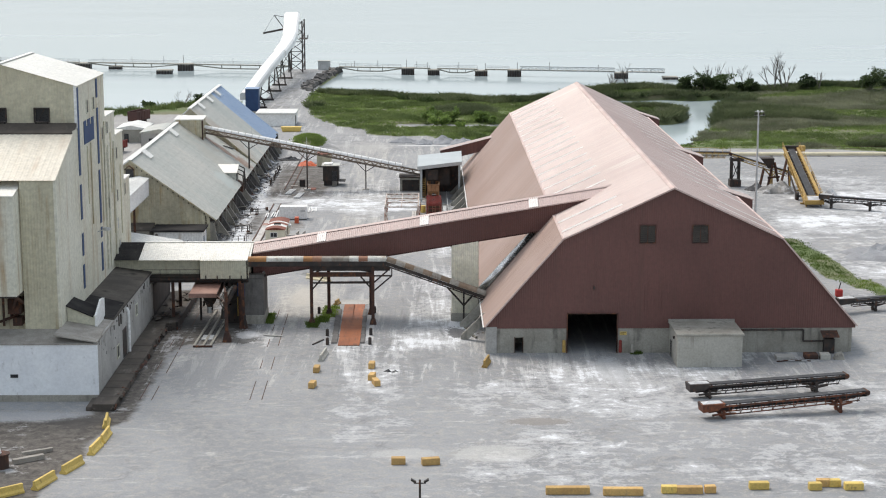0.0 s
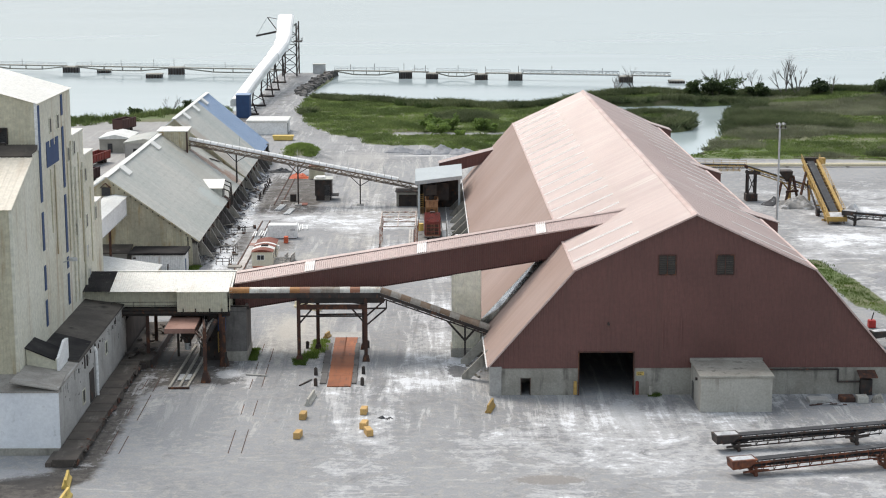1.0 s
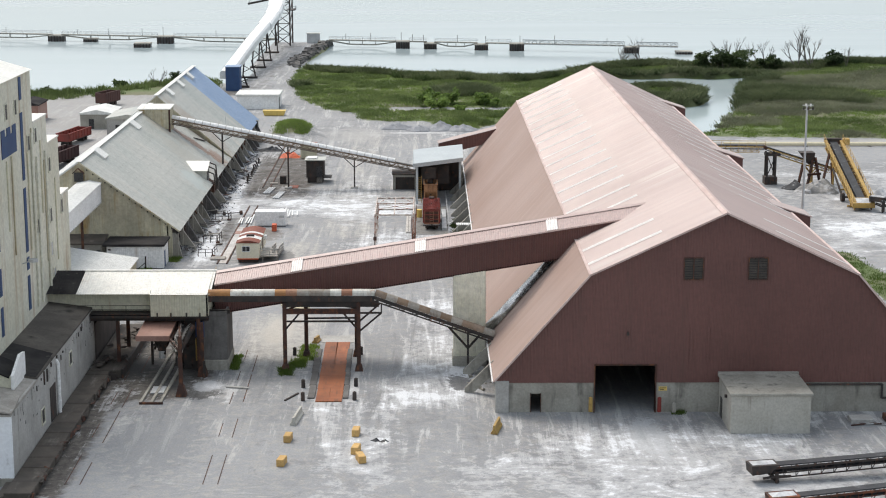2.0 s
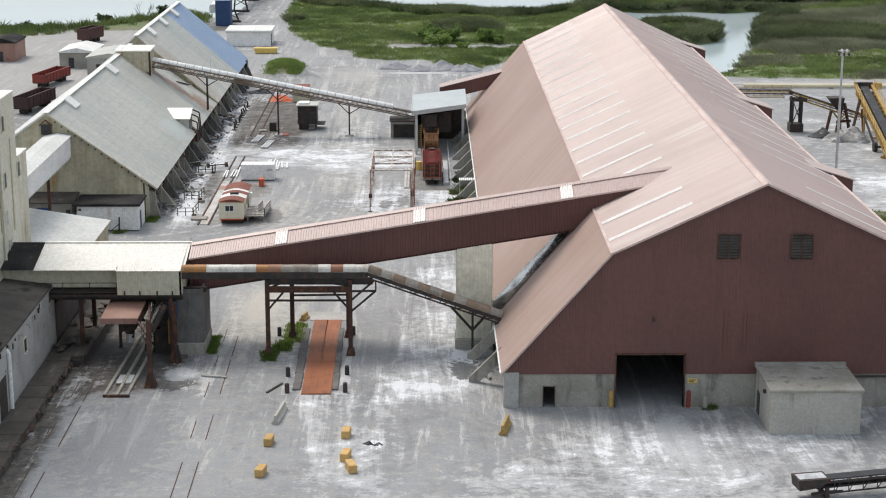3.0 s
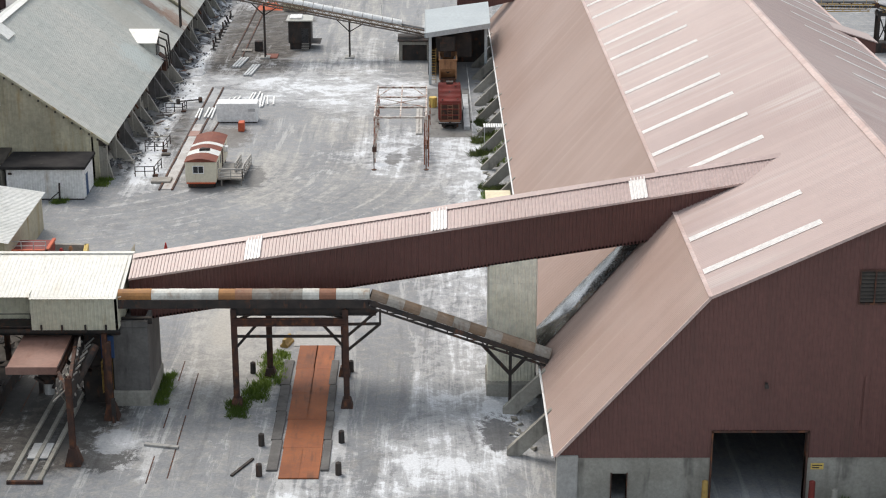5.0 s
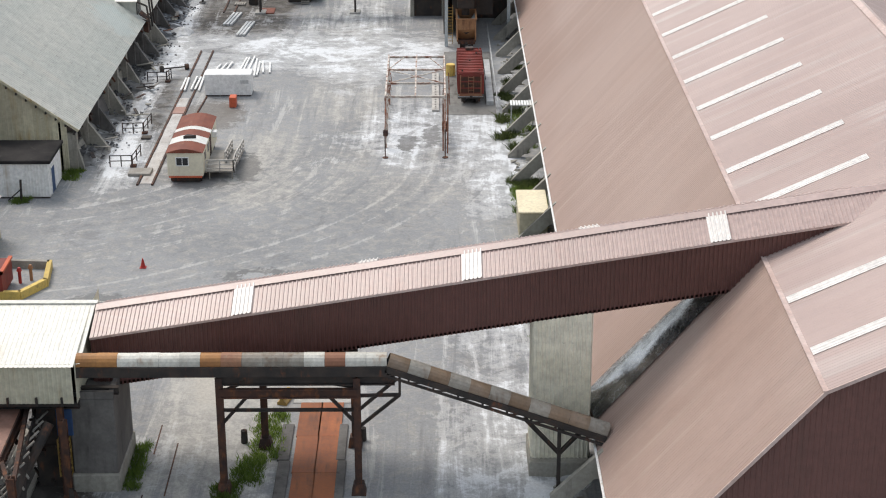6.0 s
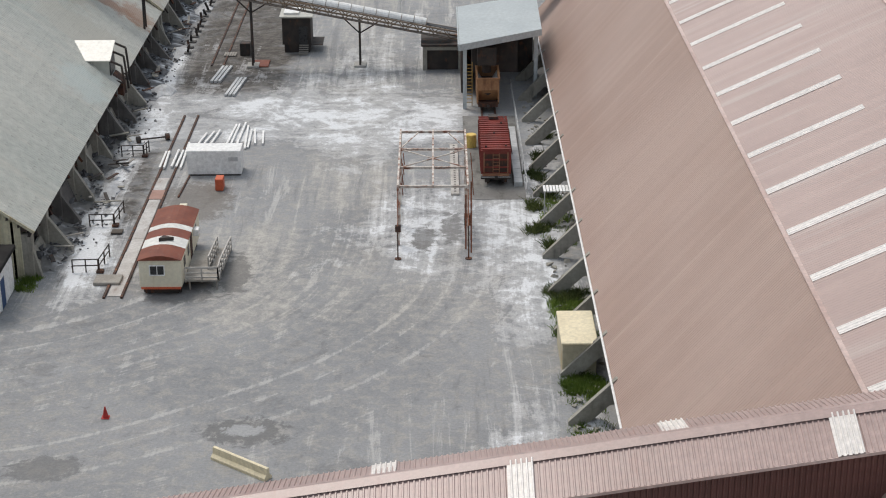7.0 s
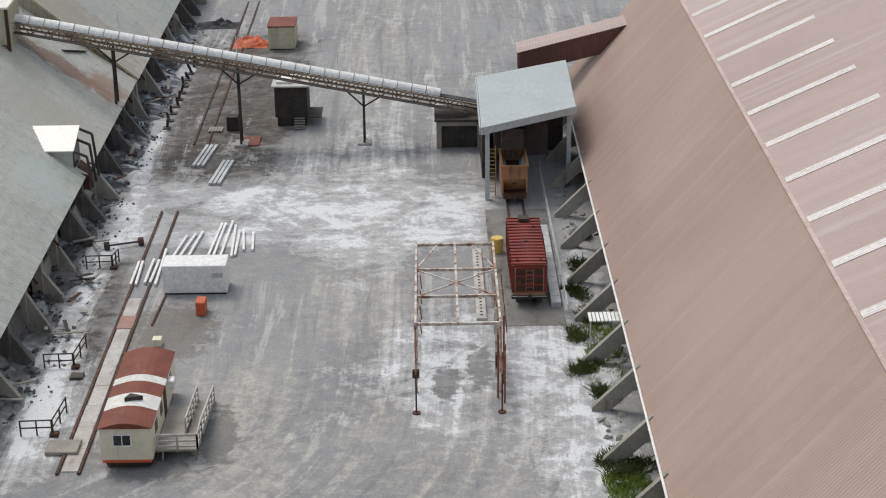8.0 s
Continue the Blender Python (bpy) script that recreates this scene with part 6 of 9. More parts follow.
    m = M().box(-13.6, -13.1, 138.8, 143.2, 0, 2.9).box(-9.5, -9.0, 138.8, 143.2, 0, 2.9).box(-13.1, -9.5, 142.8, 143.2, 0, 2.9).box(-13.1, -9.5, 138.8, 139.1, 2.4, 2.9)
    part("shell", m, concrete, h)
    part("roof", M().block(-13.8, -8.8, 138.5, 143.4, 2.9, 3.15), steel_dark, h)
    part("shutter", M().box(-13.1, -9.5, 139.2, 139.3, 0, 2.4), steel_dark, h)


build_far_conveyor()


# ---- yard: scale, vehicles, stores ----
def build_scale():
    b = thing("truck_scale", (-18.3, 15.3, 0), "truck scale with rust-orange steel deck plates", "truck scale")
    n = 5
    for i in range(n):
        y0 = 2.75 + i * 25.3 / n
        for x0, x1 in ((-19.78, -18.325), (-18.315, -16.86)):
            part("deck_plate", M().block(x0 - 0.012 * (y0 - 2.75), x1 - 0.006 * (y0 - 2.75), y0 + 0.008, y0 + 25.3 / n - 0.008, -0.05, 0.12, 0.006), plate_rust, b)
    for x0, x1 in ((-20.75, -19.95), (-16.8, -16.2)):
        for i in range(4):
            part("side_kerb", M().block(x0 - 0.1 * i, x1 - 0.1 * i, 4.0 + i * 5.2, 9.1 + i * 5.2, -0.05, 0.16, 0.04), dark_concrete, b, "dark rubber-grey side strip")
    part("approach", M().block(-20.6, -16.2, 28.1, 31.5, -0.2, 0.06, 0.03), concrete_pale, b)


build_scale()


def bollard(x, y, h=0.95, mat=None, label="short weathered post beside the truck scale", group="scale posts"):
    return solid("bollard", M().cyl((x, y, -0.1), (x, y, h), 0.24, 10, 0.22).cyl((x, y, h), (x, y, h + 0.08), 0.18, 10, 0.08), mat or steel_dark, label, "bollard", group, at=(x, y, 0))


for x, y in ((-21.2, 3.3), (-21.5, 8.4), (-15.45, 3.5), (-15.5, 8.9), (-23.5, 22.3), (-15.4, 22.6)):
    bollard(x, y)
bollard(10.5, -0.7, 1.5, machine_yellow, "yellow steel bollard guarding the barn door", "door bollards")
bollard(18.0, -0.8, 1.5, car_red, "rust-red steel bollard guarding the barn door", "door bollards")
bollard(19.6, -0.9, 0.9, concrete, "small grey post beside the barn door", "door bollards")


def jersey(x, y, turn, L, mat, label, group, h=0.82, w=0.62):
    prof = [(-w / 2, 0), (w / 2, 0), (w / 2, 0.2), (w * 0.22, h * 0.45), (w * 0.16, h), (-w * 0.16, h), (-w * 0.22, h * 0.45), (-w / 2, 0.2)]
    m = M().prism([(-L / 2, a, z) for a, z in prof], (L, 0, 0))
    ob = new("road_barrier", mesh_of("road_barrier", m, mat))
    ob.matrix_basis = pose(x, y, lift(x, y), 0, 0, turn)
    return tagged(ob, label, "barrier", group)


def lego(x, y, turn, L, mat, label="ochre-painted concrete block on the yard", group="concrete blocks", h=0.75, w=0.75):
    ob = new("concrete_block", mesh_of("concrete_block", M().block(-L / 2, L / 2, -w / 2, w / 2, 0, h, 0.05), mat))
    ob.matrix_basis = pose(x, y, lift(x, y), 0, 0, turn)
    return tagged(ob, label, "block", group)


for x, y, t, L in ((-46.6, -55.4, 72, 3.9), (-44.8, -50.3, 72, 3.9), (-43.6, -43.9, 84, 3.7), (-43.3, -39.6, 88, 3.7), (-44.2, -34.0, 97, 3.4), (-49.4, -58.7, 40, 3.0)):
    jersey(x, y, t, L, yellow_paint, "yellow-painted concrete road barrier along the dirt edge", "yellow barriers", 0.95, 0.8)
jersey(0.0, -6.3, 78, 3.3, machine_yellow, "yellow concrete barrier near the barn corner", "yellow barriers", 1.0, 0.7)
jersey(-21.35, -3.6, 83, 4.3, hut_concrete, "buff concrete road barrier before the truck scale", "scale barriers", 0.85, 0.7)
jersey(-25.1, 46.2, -38, 4.9, tan_cover, "tan concrete road barrier on the yard", "scale barriers", 0.85, 0.7)
jersey(-21.2, 28.6, 75, 1.6, machine_yellow, "short yellow block at a barrier's end", "scale barriers", 0.7, 0.7)
for x, y, t, L in ((-21.8, -18.3, 80, 1.5), (-21.75, -10.8, 85, 1.5), (-14.8, -8.9, 85, 1.5), (-14.6, -14.6, 80, 1.6), (-14.0, -17.3, 105, 1.7)):
    lego(x, y, t, L, orange_block_mat)
for x, y, t, L in ((-10.7, -49.0, 2, 1.5), (-7.3, -49.2, 12, 1.9)):
    lego(x, y, t, L, orange_block_mat)
for x, y, t, L, m in ((6.4, -58.8, 0, 4.4, orange_block_mat), (11.9, -59.2, -1, 4.0, orange_block_mat), (16.6, -58.6, 0, 1.6, yellow_paint), (18.6, -58.8, 0, 2.6, orange_block_mat), (20.7, -58.6, 3, 1.1, orange_block_mat), (25.8, -57.5, 0, 2.0, yellow_paint),
                     (31.4, -57.8, 2, 1.3, yellow_paint), (32.5, -56.7, 0, 1.4, orange_block_mat), (33.6, -56.8, 4, 1.2, yellow_paint), (35.3, -57.8, 1, 1.9, yellow_paint), (40.0, -61.0, 0, 2.4, car_red)):
    lego(x, y, t, L, m, "weathered concrete block in a row along the yard", "yard edge blocks")


def build_concrete_hut():
    b = thing("concrete_hut", (28.8, -4, -0.4), "plain concrete hut with flat roof against the barn", "hut")
    for wall in ((24.6, 33.0, -7.7, -7.4), (24.6, 24.9, -7.4, -0.1), (32.7, 33.0, -7.4, -0.1)):
        part("wall", M().box(*wall, -0.6, 3.75), hut_concrete, b)
    part("roof", M().block(24.4, 33.2, -7.9, -0.1, 3.75, 4.05, 0.06), concrete, b, "flat weathered concrete roof")
    part("door", M().box(24.55, 24.62, -2.4, -1.2, -0.4, 1.8), dark_glass, b)
    part("roof_edge", M().box(24.4, 33.2, -0.5, -0.1, 4.05, 4.25), timber, b)
    part("lamp", M().box(24.35, 24.6, -5.2, -4.9, 2.8, 3.1), steel_dark, b)


build_concrete_hut()


def belt_conveyor(name, label, p, q, legs, mat, w=1.0, depth=0.8, category="conveyor", belt=None, group="", trough=0.9):
    """A portable troughed belt conveyor on a lattice frame from p to q; legs: shares of its length."""
    p, q = Vector(p), Vector(q)
    b = thing(name, (p.x, p.y, 0), label, category, group)
    d = (q - p).normalized()
    L = (q - p).length
    side = d.cross(Vector((0, 0, 1))).normalized()
    up = side.cross(d).normalized()
    for s in (-w / 2, w / 2):
        m = M()
        m.beam(p + side * s, q + side * s, 0.12, 0.2).beam(p + side * s - up * depth + d * 1.5, q + side * s - up * depth * 0.8 - d, 0.1, 0.12)
        n = max(4, round(L / 1.3))
        for i in range(1, n):
            a, c = p + d * (L * i / n), p + d * (L * (i + 0.5) / n)
            m.beam(a + side * s, a + side * s - up * depth * 0.95, 0.07, 0.07).beam(a + side * s - up * depth * 0.95, c + side * s, 0.06, 0.06)
        part("side_frame", m, mat, b)
    part("belt", M().beam(p + up * 0.22, q + up * 0.22, w * trough, 0.12, up), belt or belt_rubber, b, "black rubber belt")
    for i in range(round(L / 1.8)):
        a = p + d * (i * 1.8 + 0.4)
        part("roller", M().cyl(a - side * w * 0.62 + up * 0.1, a + side * w * 0.62 + up * 0.1, 0.08, 6), steel_rust, b)
    part("tail_drum", M().cyl(p - side * w * 0.55, p + side * w * 0.55, 0.32, 12), steel_rust, b)
    part("head_drum", M().cyl(q - side * w * 0.55, q + side * w * 0.55, 0.32, 12), steel_rust, b)
    part("return_belt", M().beam(p - up * depth * 0.45, q - up * depth * 0.4, w * 0.8, 0.06, up), belt or belt_rubber, b)
    part("tail_hopper", M().prism([p - side * w * 0.75 - d * 0.6 - up * 0.45, p - side * w * 0.75 + d * 1.3 - up * 0.3, p - side * w * 0.75 + d * 2.1 + up * 0.42, p - side * w * 0.75 - d * 0.7 + up * 0.48], side * w * 1.5), mat, b)
    part("salt", M().hull([p - d * 0.5 - side * w * 0.5 + up * 0.49, p - d * 0.5 + side * w * 0.5 + up * 0.49, p + d * 1.9 - side * w * 0.5 + up * 0.44, p + d * 1.9 + side * w * 0.5 + up * 0.44, p + d * 0.5 + up * 0.7]), salt_pile, b, "heaped salt on the hopper")
    for share in legs:
        c = p + d * (L * share)
        for s in (-w * 0.55, w * 0.55):
            foot = Vector((c.x, c.y, lift(c.x, c.y))) + side * s
            part("leg", M().beam(c + side * s - up * depth * 0.4, foot, 0.3, 0.34), mat, b)
            part("strut", M().beam(c + side * s - d * 1.4 - up * depth * 0.9, foot + Vector((0, 0, c.z * 0.45)), 0.16, 0.2), mat, b)
            part("strut", M().beam(c + side * s + d * 1.4 - up * depth * 0.9, foot + Vector((0, 0, c.z * 0.45)), 0.16, 0.2), mat, b)
        part("axle", M().beam(Vector((c.x, c.y, 0.25)) - side * w * 0.8, Vector((c.x, c.y, 0.25)) + side * w * 0.8, 0.3, 0.3), mat, b)
    return b


belt_conveyor("portable_conveyor", "dark rusty portable belt conveyor parked on the yard", (24.2, -23.7, 1.4), (43.2, -20.6, 1.95), (0.1, 0.8), steel_dark, 1.2, 1.0, group="parked conveyors")
belt_conveyor("portable_conveyor", "rust-orange portable belt conveyor parked on the yard", (24.4, -32.3, 1.35), (43.6, -29.0, 2.2), (0.1, 0.83), rust_frame, 1.2, 1.0, group="parked conveyors")


def build_railcar():
    b = thing("hopper_car", (-6.5, 105, 0), "dark red covered railway hopper car with ribbed roof", "railcar")
    x0, x1, y0, y1 = -7.85, -5.1, 100.2, 110.4
    part("body", M().block(x0, x1, y0, y1, 1.15, 3.5, 0.06), car_red, b)
    for i in range(16):
        y = y0 + 0.15 + i * (y1 - y0 - 0.3) / 15
        part("roof_rib", M().box(x0 - 0.04, x1 + 0.04, y - 0.05, y + 0.05, 3.47, 3.6), car_red, b)
    part("roof", M().prism([(x0, y0, 3.48), (x1, y0, 3.48), (-6.47, y0, 3.53)], (0, y1 - y0, 0)), car_red, b)
    for x, y in ((-6.5, 105.0), (-7.4, 101.0), (-5.5, 101.2), (-5.7, 108.2)):
        part("roof_fitting", M().cyl((x, y, 3.5), (x, y, 3.66), 0.1, 8), steel_dark, b)
    for i in range(9):
        y = y0 + 0.6 + i * (y1 - y0 - 1.2) / 8
        part("side_rib", M().box(x0 - 0.09, x0, y - 0.07, y + 0.07, 1.2, 3.4), car_red, b)
        part("side_rib", M().box(x1, x1 + 0.09, y - 0.07, y + 0.07, 1.2, 3.4), car_red, b)
    m = M()
    for x in (-6.75, -6.15):
        m.beam((x, y0 - 0.1, 1.1), (x, y0 - 0.1, 3.2), 0.06, 0.06)
    for i in range(6):
        m.beam((-6.75, y0 - 0.1, 1.25 + i * 0.36), (-6.15, y0 - 0.1, 1.25 + i * 0.36), 0.05, 0.05)
    for x in (x0 + 0.25, x1 - 0.25):
        m.beam((x, y0 - 0.06, 1.2), (x, y0 - 0.06, 3.3), 0.1, 0.14)
    m.box(x0 + 0.1, x1 - 0.1, y0 - 0.3, y0, 1.0, 1.2)
    part("ladder", m, cover_rust, b, "rusty end ladder and grab irons")
    part("underframe", M().box(x0 + 0.2, x1 - 0.2, y0, y1, 0.75, 1.15), steel_dark, b)
    for y in (101.6, 103.2, 107.4, 109.0):
        for x in (-7.25, -5.75):
            part("wheel", M().cyl((x - 0.08, y, 0.5), (x + 0.08, y, 0.5), 0.45, 14), steel_dark, b)
    part("coupler", M().box(-6.6, -6.3, y0 - 0.7, y0, 0.8, 1.05), steel_dark, b)
    part("end_sill", M().box(x0 - 0.05, x1 + 0.05, y0 - 0.36, y0 - 0.05, 0.72, 0.98), steel_dark, b)
    part("end_stripe", M().box(x0, x1, y0 - 0.38, y0 - 0.36, 0.9, 0.97), galvanised, b, "pale edge strip on the end sill")
    # no real recess: a flush sheet whose dark colour paints its shade
    part("end_recess", M().box(x0 + 0.3, x1 - 0.3, y0 - 0.02, y0 + 0.02, 1.3, 3.1), steel_rust, b, "dark flush sheet that stands for a shaded recess")
    for z in (1.75, 2.5, 3.2):
        part("end_rib", M().box(x0 + 0.05, x1 - 0.05, y0 - 0.1, y0, z, z + 0.14), car_red, b)
    for s in (-1, 1):
        part("corner_post", M().box(-6.47 + s * 1.34 - 0.08, -6.47 + s * 1.34 + 0.08, y0 - 0.12, y0 + 0.05, 1.15, 3.5), car_red, b)
        part("brake_gear", M().box(-6.47 + s * 0.8 - 0.25, -6.47 + s * 0.8 + 0.25, y0 - 0.1, y0 + 0.4, 0.3, 0.72), steel_dark, b)
    part("hatch", M().box(-6.9, -6.0, 109.3, 110.2, 3.6, 3.85), steel_dark, b)
    part("hose", M().beam((-5.4, 110.2, 3.6), (-5.0, 107.0, 3.3), 0.08, 0.08).beam((-5.0, 107.0, 3.3), (-4.7, 105.6, 1.2), 0.08, 0.08), steel_dark, b)


build_railcar()


def build_ore_car():
    b = thing("ore_hopper_car", (-6.5, 125, 0), "small rust-orange open hopper car under the canopy", "railcar")
    x0, x1, y0, y1, zt = -7.75, -5.35, 122.7, 127.6, 3.7
    xm = (x0 + x1) / 2
    part("underframe", M().box(x0 + 0.15, x1 - 0.15, y0 - 0.3, y1 + 0.2, 0.72, 1.05), steel_rust, b)
    for xs in ((x0, x0 + 0.12), (x1 - 0.12, x1)):
        part("side", M().box(*xs, y0 + 0.12, y1 - 0.1, 1.05, zt), ore_orange, b)
    # end sheet: upright above, raked in below
    part("end", M().box(x0, x1, y0, y0 + 0.12, 2.5, zt), ore_orange, b)
    part("slope_sheet", M().prism([(x0 + 0.12, y0, 2.5), (x0 + 0.12, y0 + 1.2, 1.05), (x0 + 0.12, y0 + 1.32, 1.05), (x0 + 0.12, y0 + 0.12, 2.5)], (x1 - x0 - 0.24, 0, 0)), ore_orange, b)
    part("end", M().box(x0, x1, y1 - 0.1, y1, 1.05, zt), ore_orange, b)
    for k in range(4):
        x = x0 + 0.1 + k * (x1 - x0 - 0.2) / 3
        part("end_rib", M().box(x - 0.07, x + 0.07, y0 - 0.09, y0, 1.05 if k in (0, 3) else 2.5, zt - 0.1), ore_orange, b)
    part("end_sill", M().box(x0 + 0.05, x1 - 0.05, y0 - 0.2, y0, 1.0, 1.2), steel_rust, b)
    part("salt_load", M().hull([(x0 + 0.15, y0 + 0.3, 2.5), (x1 - 0.15, y0 + 0.3, 2.5), (x0 + 0.15, y1 - 0.2, 2.7), (x1 - 0.15, y1 - 0.2, 2.7), (xm, y0 + 2.4, 2.2), (xm, y0 + 0.4, 1.8)]), steel_dark, b, "dark residue in the hopper")
    for s in (-1, 1):
        part("inner_slope", M().prism([(xm + s * 1.05, y0 + 0.15, 3.4), (xm + s * 0.5, y0 + 0.15, 2.5), (xm + s * 0.55, y0 + 0.15, 2.45), (xm + s * 1.1, y0 + 0.15, 3.35)], (0, 4.4, 0)), salt_pile, b, "pale salt-dusted inner slope")
    part("rim", M().box(x0 - 0.08, x1 + 0.08, y0 - 0.1, y0 + 0.14, zt, zt + 0.14).box(x0 - 0.08, x0 + 0.14, y0 + 0.14, y1 - 0.12, zt, zt + 0.14).box(x1 - 0.14, x1 + 0.08, y0 + 0.14, y1 - 0.12, zt, zt + 0.14).box(x0 - 0.08, x1 + 0.08, y1 - 0.12, y1 + 0.06, zt, zt + 0.14), ore_orange, b)
    for y in (123.5, 126.7):
        for x in (-7.25, -5.85):
            part("wheel", M().cyl((x - 0.07, y, 0.45), (x + 0.07, y, 0.45), 0.42, 14), steel_dark, b)
    part("coupler", M().box(xm - 0.15, xm + 0.15, y0 - 0.9, y0 - 0.2, 0.75, 1.0), steel_dark, b)


build_ore_car()


def build_trailer():
    b = thing("site_office_trailer", (-34.4, 80, 0), "cream site office trailer with rusted curved roof and timber ramp", "trailer")
    x0, x1, y0, y1 = -36.15, -32.75, 74.6, 85.9
    part("body", M().box(x0, x1, y0, y1, 0.75, 3.15), trailer_cream, b)
    n = 7
    prof = [(x0 - 0.1 + (x1 - x0 + 0.2) * i / n, 3.12 + 0.42 * math.sin(math.pi * i / n)) for i in range(n + 1)]
    bands = ((74.45, 77.0, trailer_rust), (77.0, 78.9, roof_white), (78.9, 80.7, trailer_rust), (80.7, 81.7, roof_white), (81.7, 86.05, trailer_rust))
    for a, c, mat in bands:
        m = M().prism([(x, a, z) for x, z in prof], (0, c - a - 0.004, 0))
        part("roof_sheet", m, mat, b, "pale patched roof sheet" if mat is roof_white else "rusted roof sheet")
    w = part("window", M().box(-35.25, -34.15, y0 - 0.03, y0 + 0.05, 1.85, 2.6), dark_glass, b)
    part("window_frame", M().box(-35.33, -35.25, y0 - 0.07, y0, 1.78, 2.68).box(-34.15, -34.07, y0 - 0.07, y0, 1.78, 2.68).box(-35.25, -34.15, y0 - 0.07, y0, 2.6, 2.68).box(-35.25, -34.15, y0 - 0.07, y0, 1.77, 1.85).box(-34.73, -34.67, y0 - 0.06, y0, 1.85, 2.6), white_metal, w)
    for ya, yb, z0 in ((76.2, 77.1, 1.8), (78.6, 79.5, 1.8), (83.2, 84.0, 1.8)):
        part("window", M().box(x1 - 0.05, x1 + 0.03, ya, yb, z0, z0 + 0.8), dark_glass, b)
    part("door", M().box(x1 - 0.05, x1 + 0.05, 80.2, 81.2, 0.85, 2.85), steel_rust, b)
    part("air_unit", M().block(x1, x1 + 0.5, 82.0, 82.8, 2.2, 2.8), white_metal, b)
    part("roof_vent", M().prism([(-34.9, 77.6, 3.5), (-33.7, 77.9, 3.5), (-34.6, 78.3, 3.5)], (0, 0, 0.3)), steel_dark, b)
    part("chassis", M().box(x0 + 0.1, x1 - 0.1, y0 - 0.1, y1, 0.6, 0.76), orange_paint, b, "orange chassis rail")
    part("skirt", M().box(x0 + 0.35, x1 - 0.35, y0 + 0.3, y1 - 0.3, 0.1, 0.6), steel_dark, b)
    for y in (75.4, 79.0, 81.0, 85.2):
        part("wheel", M().cyl((x0 + 0.2, y, 0.42), (x0 + 0.5, y, 0.42), 0.42, 12).cyl((x1 - 0.5, y, 0.42), (x1 - 0.2, y, 0.42), 0.42, 12), steel_dark, b)
    d = part("deck", M().box(-32.7, -29.9, 75.6, 77.8, 0.78, 0.9), timber, b, "grey weathered timber deck")
    part("ramp", M().prism([(-30.9, 77.8, 0.8), (-30.9, 84.4, 0.1), (-30.9, 84.4, 0.18), (-30.9, 77.8, 0.9)], (1.1, 0, 0)), timber, b)
    part("deck", M().box(-32.7, -31.1, 77.8, 82.0, 0.78, 0.9), timber, b)
    m = M()
    for pts in ([(-32.6, 75.7, 0.9), (-29.95, 75.7, 0.9), (-29.95, 77.8, 0.9), (-29.85, 84.2, 0.2)], [(-31.0, 78.0, 0.9), (-31.0, 84.2, 0.2)]):
        for p, q in zip(pts, pts[1:]):
            p, q = Vector(p), Vector(q)
            for h in (1.05, 0.62, 0.22):
                m.beam(p + Vector((0, 0, h)), q + Vector((0, 0, h)), 0.1, 0.16 if h > 1 else 0.11)
            n = max(1, round((q - p).length / 1.3))
            for i in range(n + 1):
                c = p.lerp(q, i / n)
                m.beam(c - Vector((0, 0, 0.2)), c + Vector((0, 0, 1.05)), 0.12, 0.12)
    part("railing", m, pale_timber, d)
    m = M()
    for x in (-32.3, -30.1):
        for y in (75.8, 77.6):
            m.beam((x, y, 0), (x, y, 0.8), 0.12, 0.12)
    part("post", m, timber, d)


build_trailer()


def build_white_container():
    b = thing("white_container", (-33.5, 104.3, 0), "white box container standing on the gravel", "container")
    part("body", M().block(-36.1, -30.9, 103.2, 105.6, 0.15, 2.55, 0.05), white_metal, b)
    part("sign", M().box(-32.1, -31.2, 103.17, 103.19, 1.5, 1.9), galvanised, b, "grey bars of unreadable writing")
    part("skid", M().box(-36.0, -31.0, 103.3, 103.6, 0, 0.15).box(-36.0, -31.0, 105.2, 105.5, 0, 0.15), steel_dark, b)
    solid("orange_bin", M().block(-32.95, -32.2, 99.0, 100.3, 0, 1.15, 0.05), orange_paint, "orange metal bin beside the container", "bin", at=(-32.6, 99.6, 0))


build_white_container()


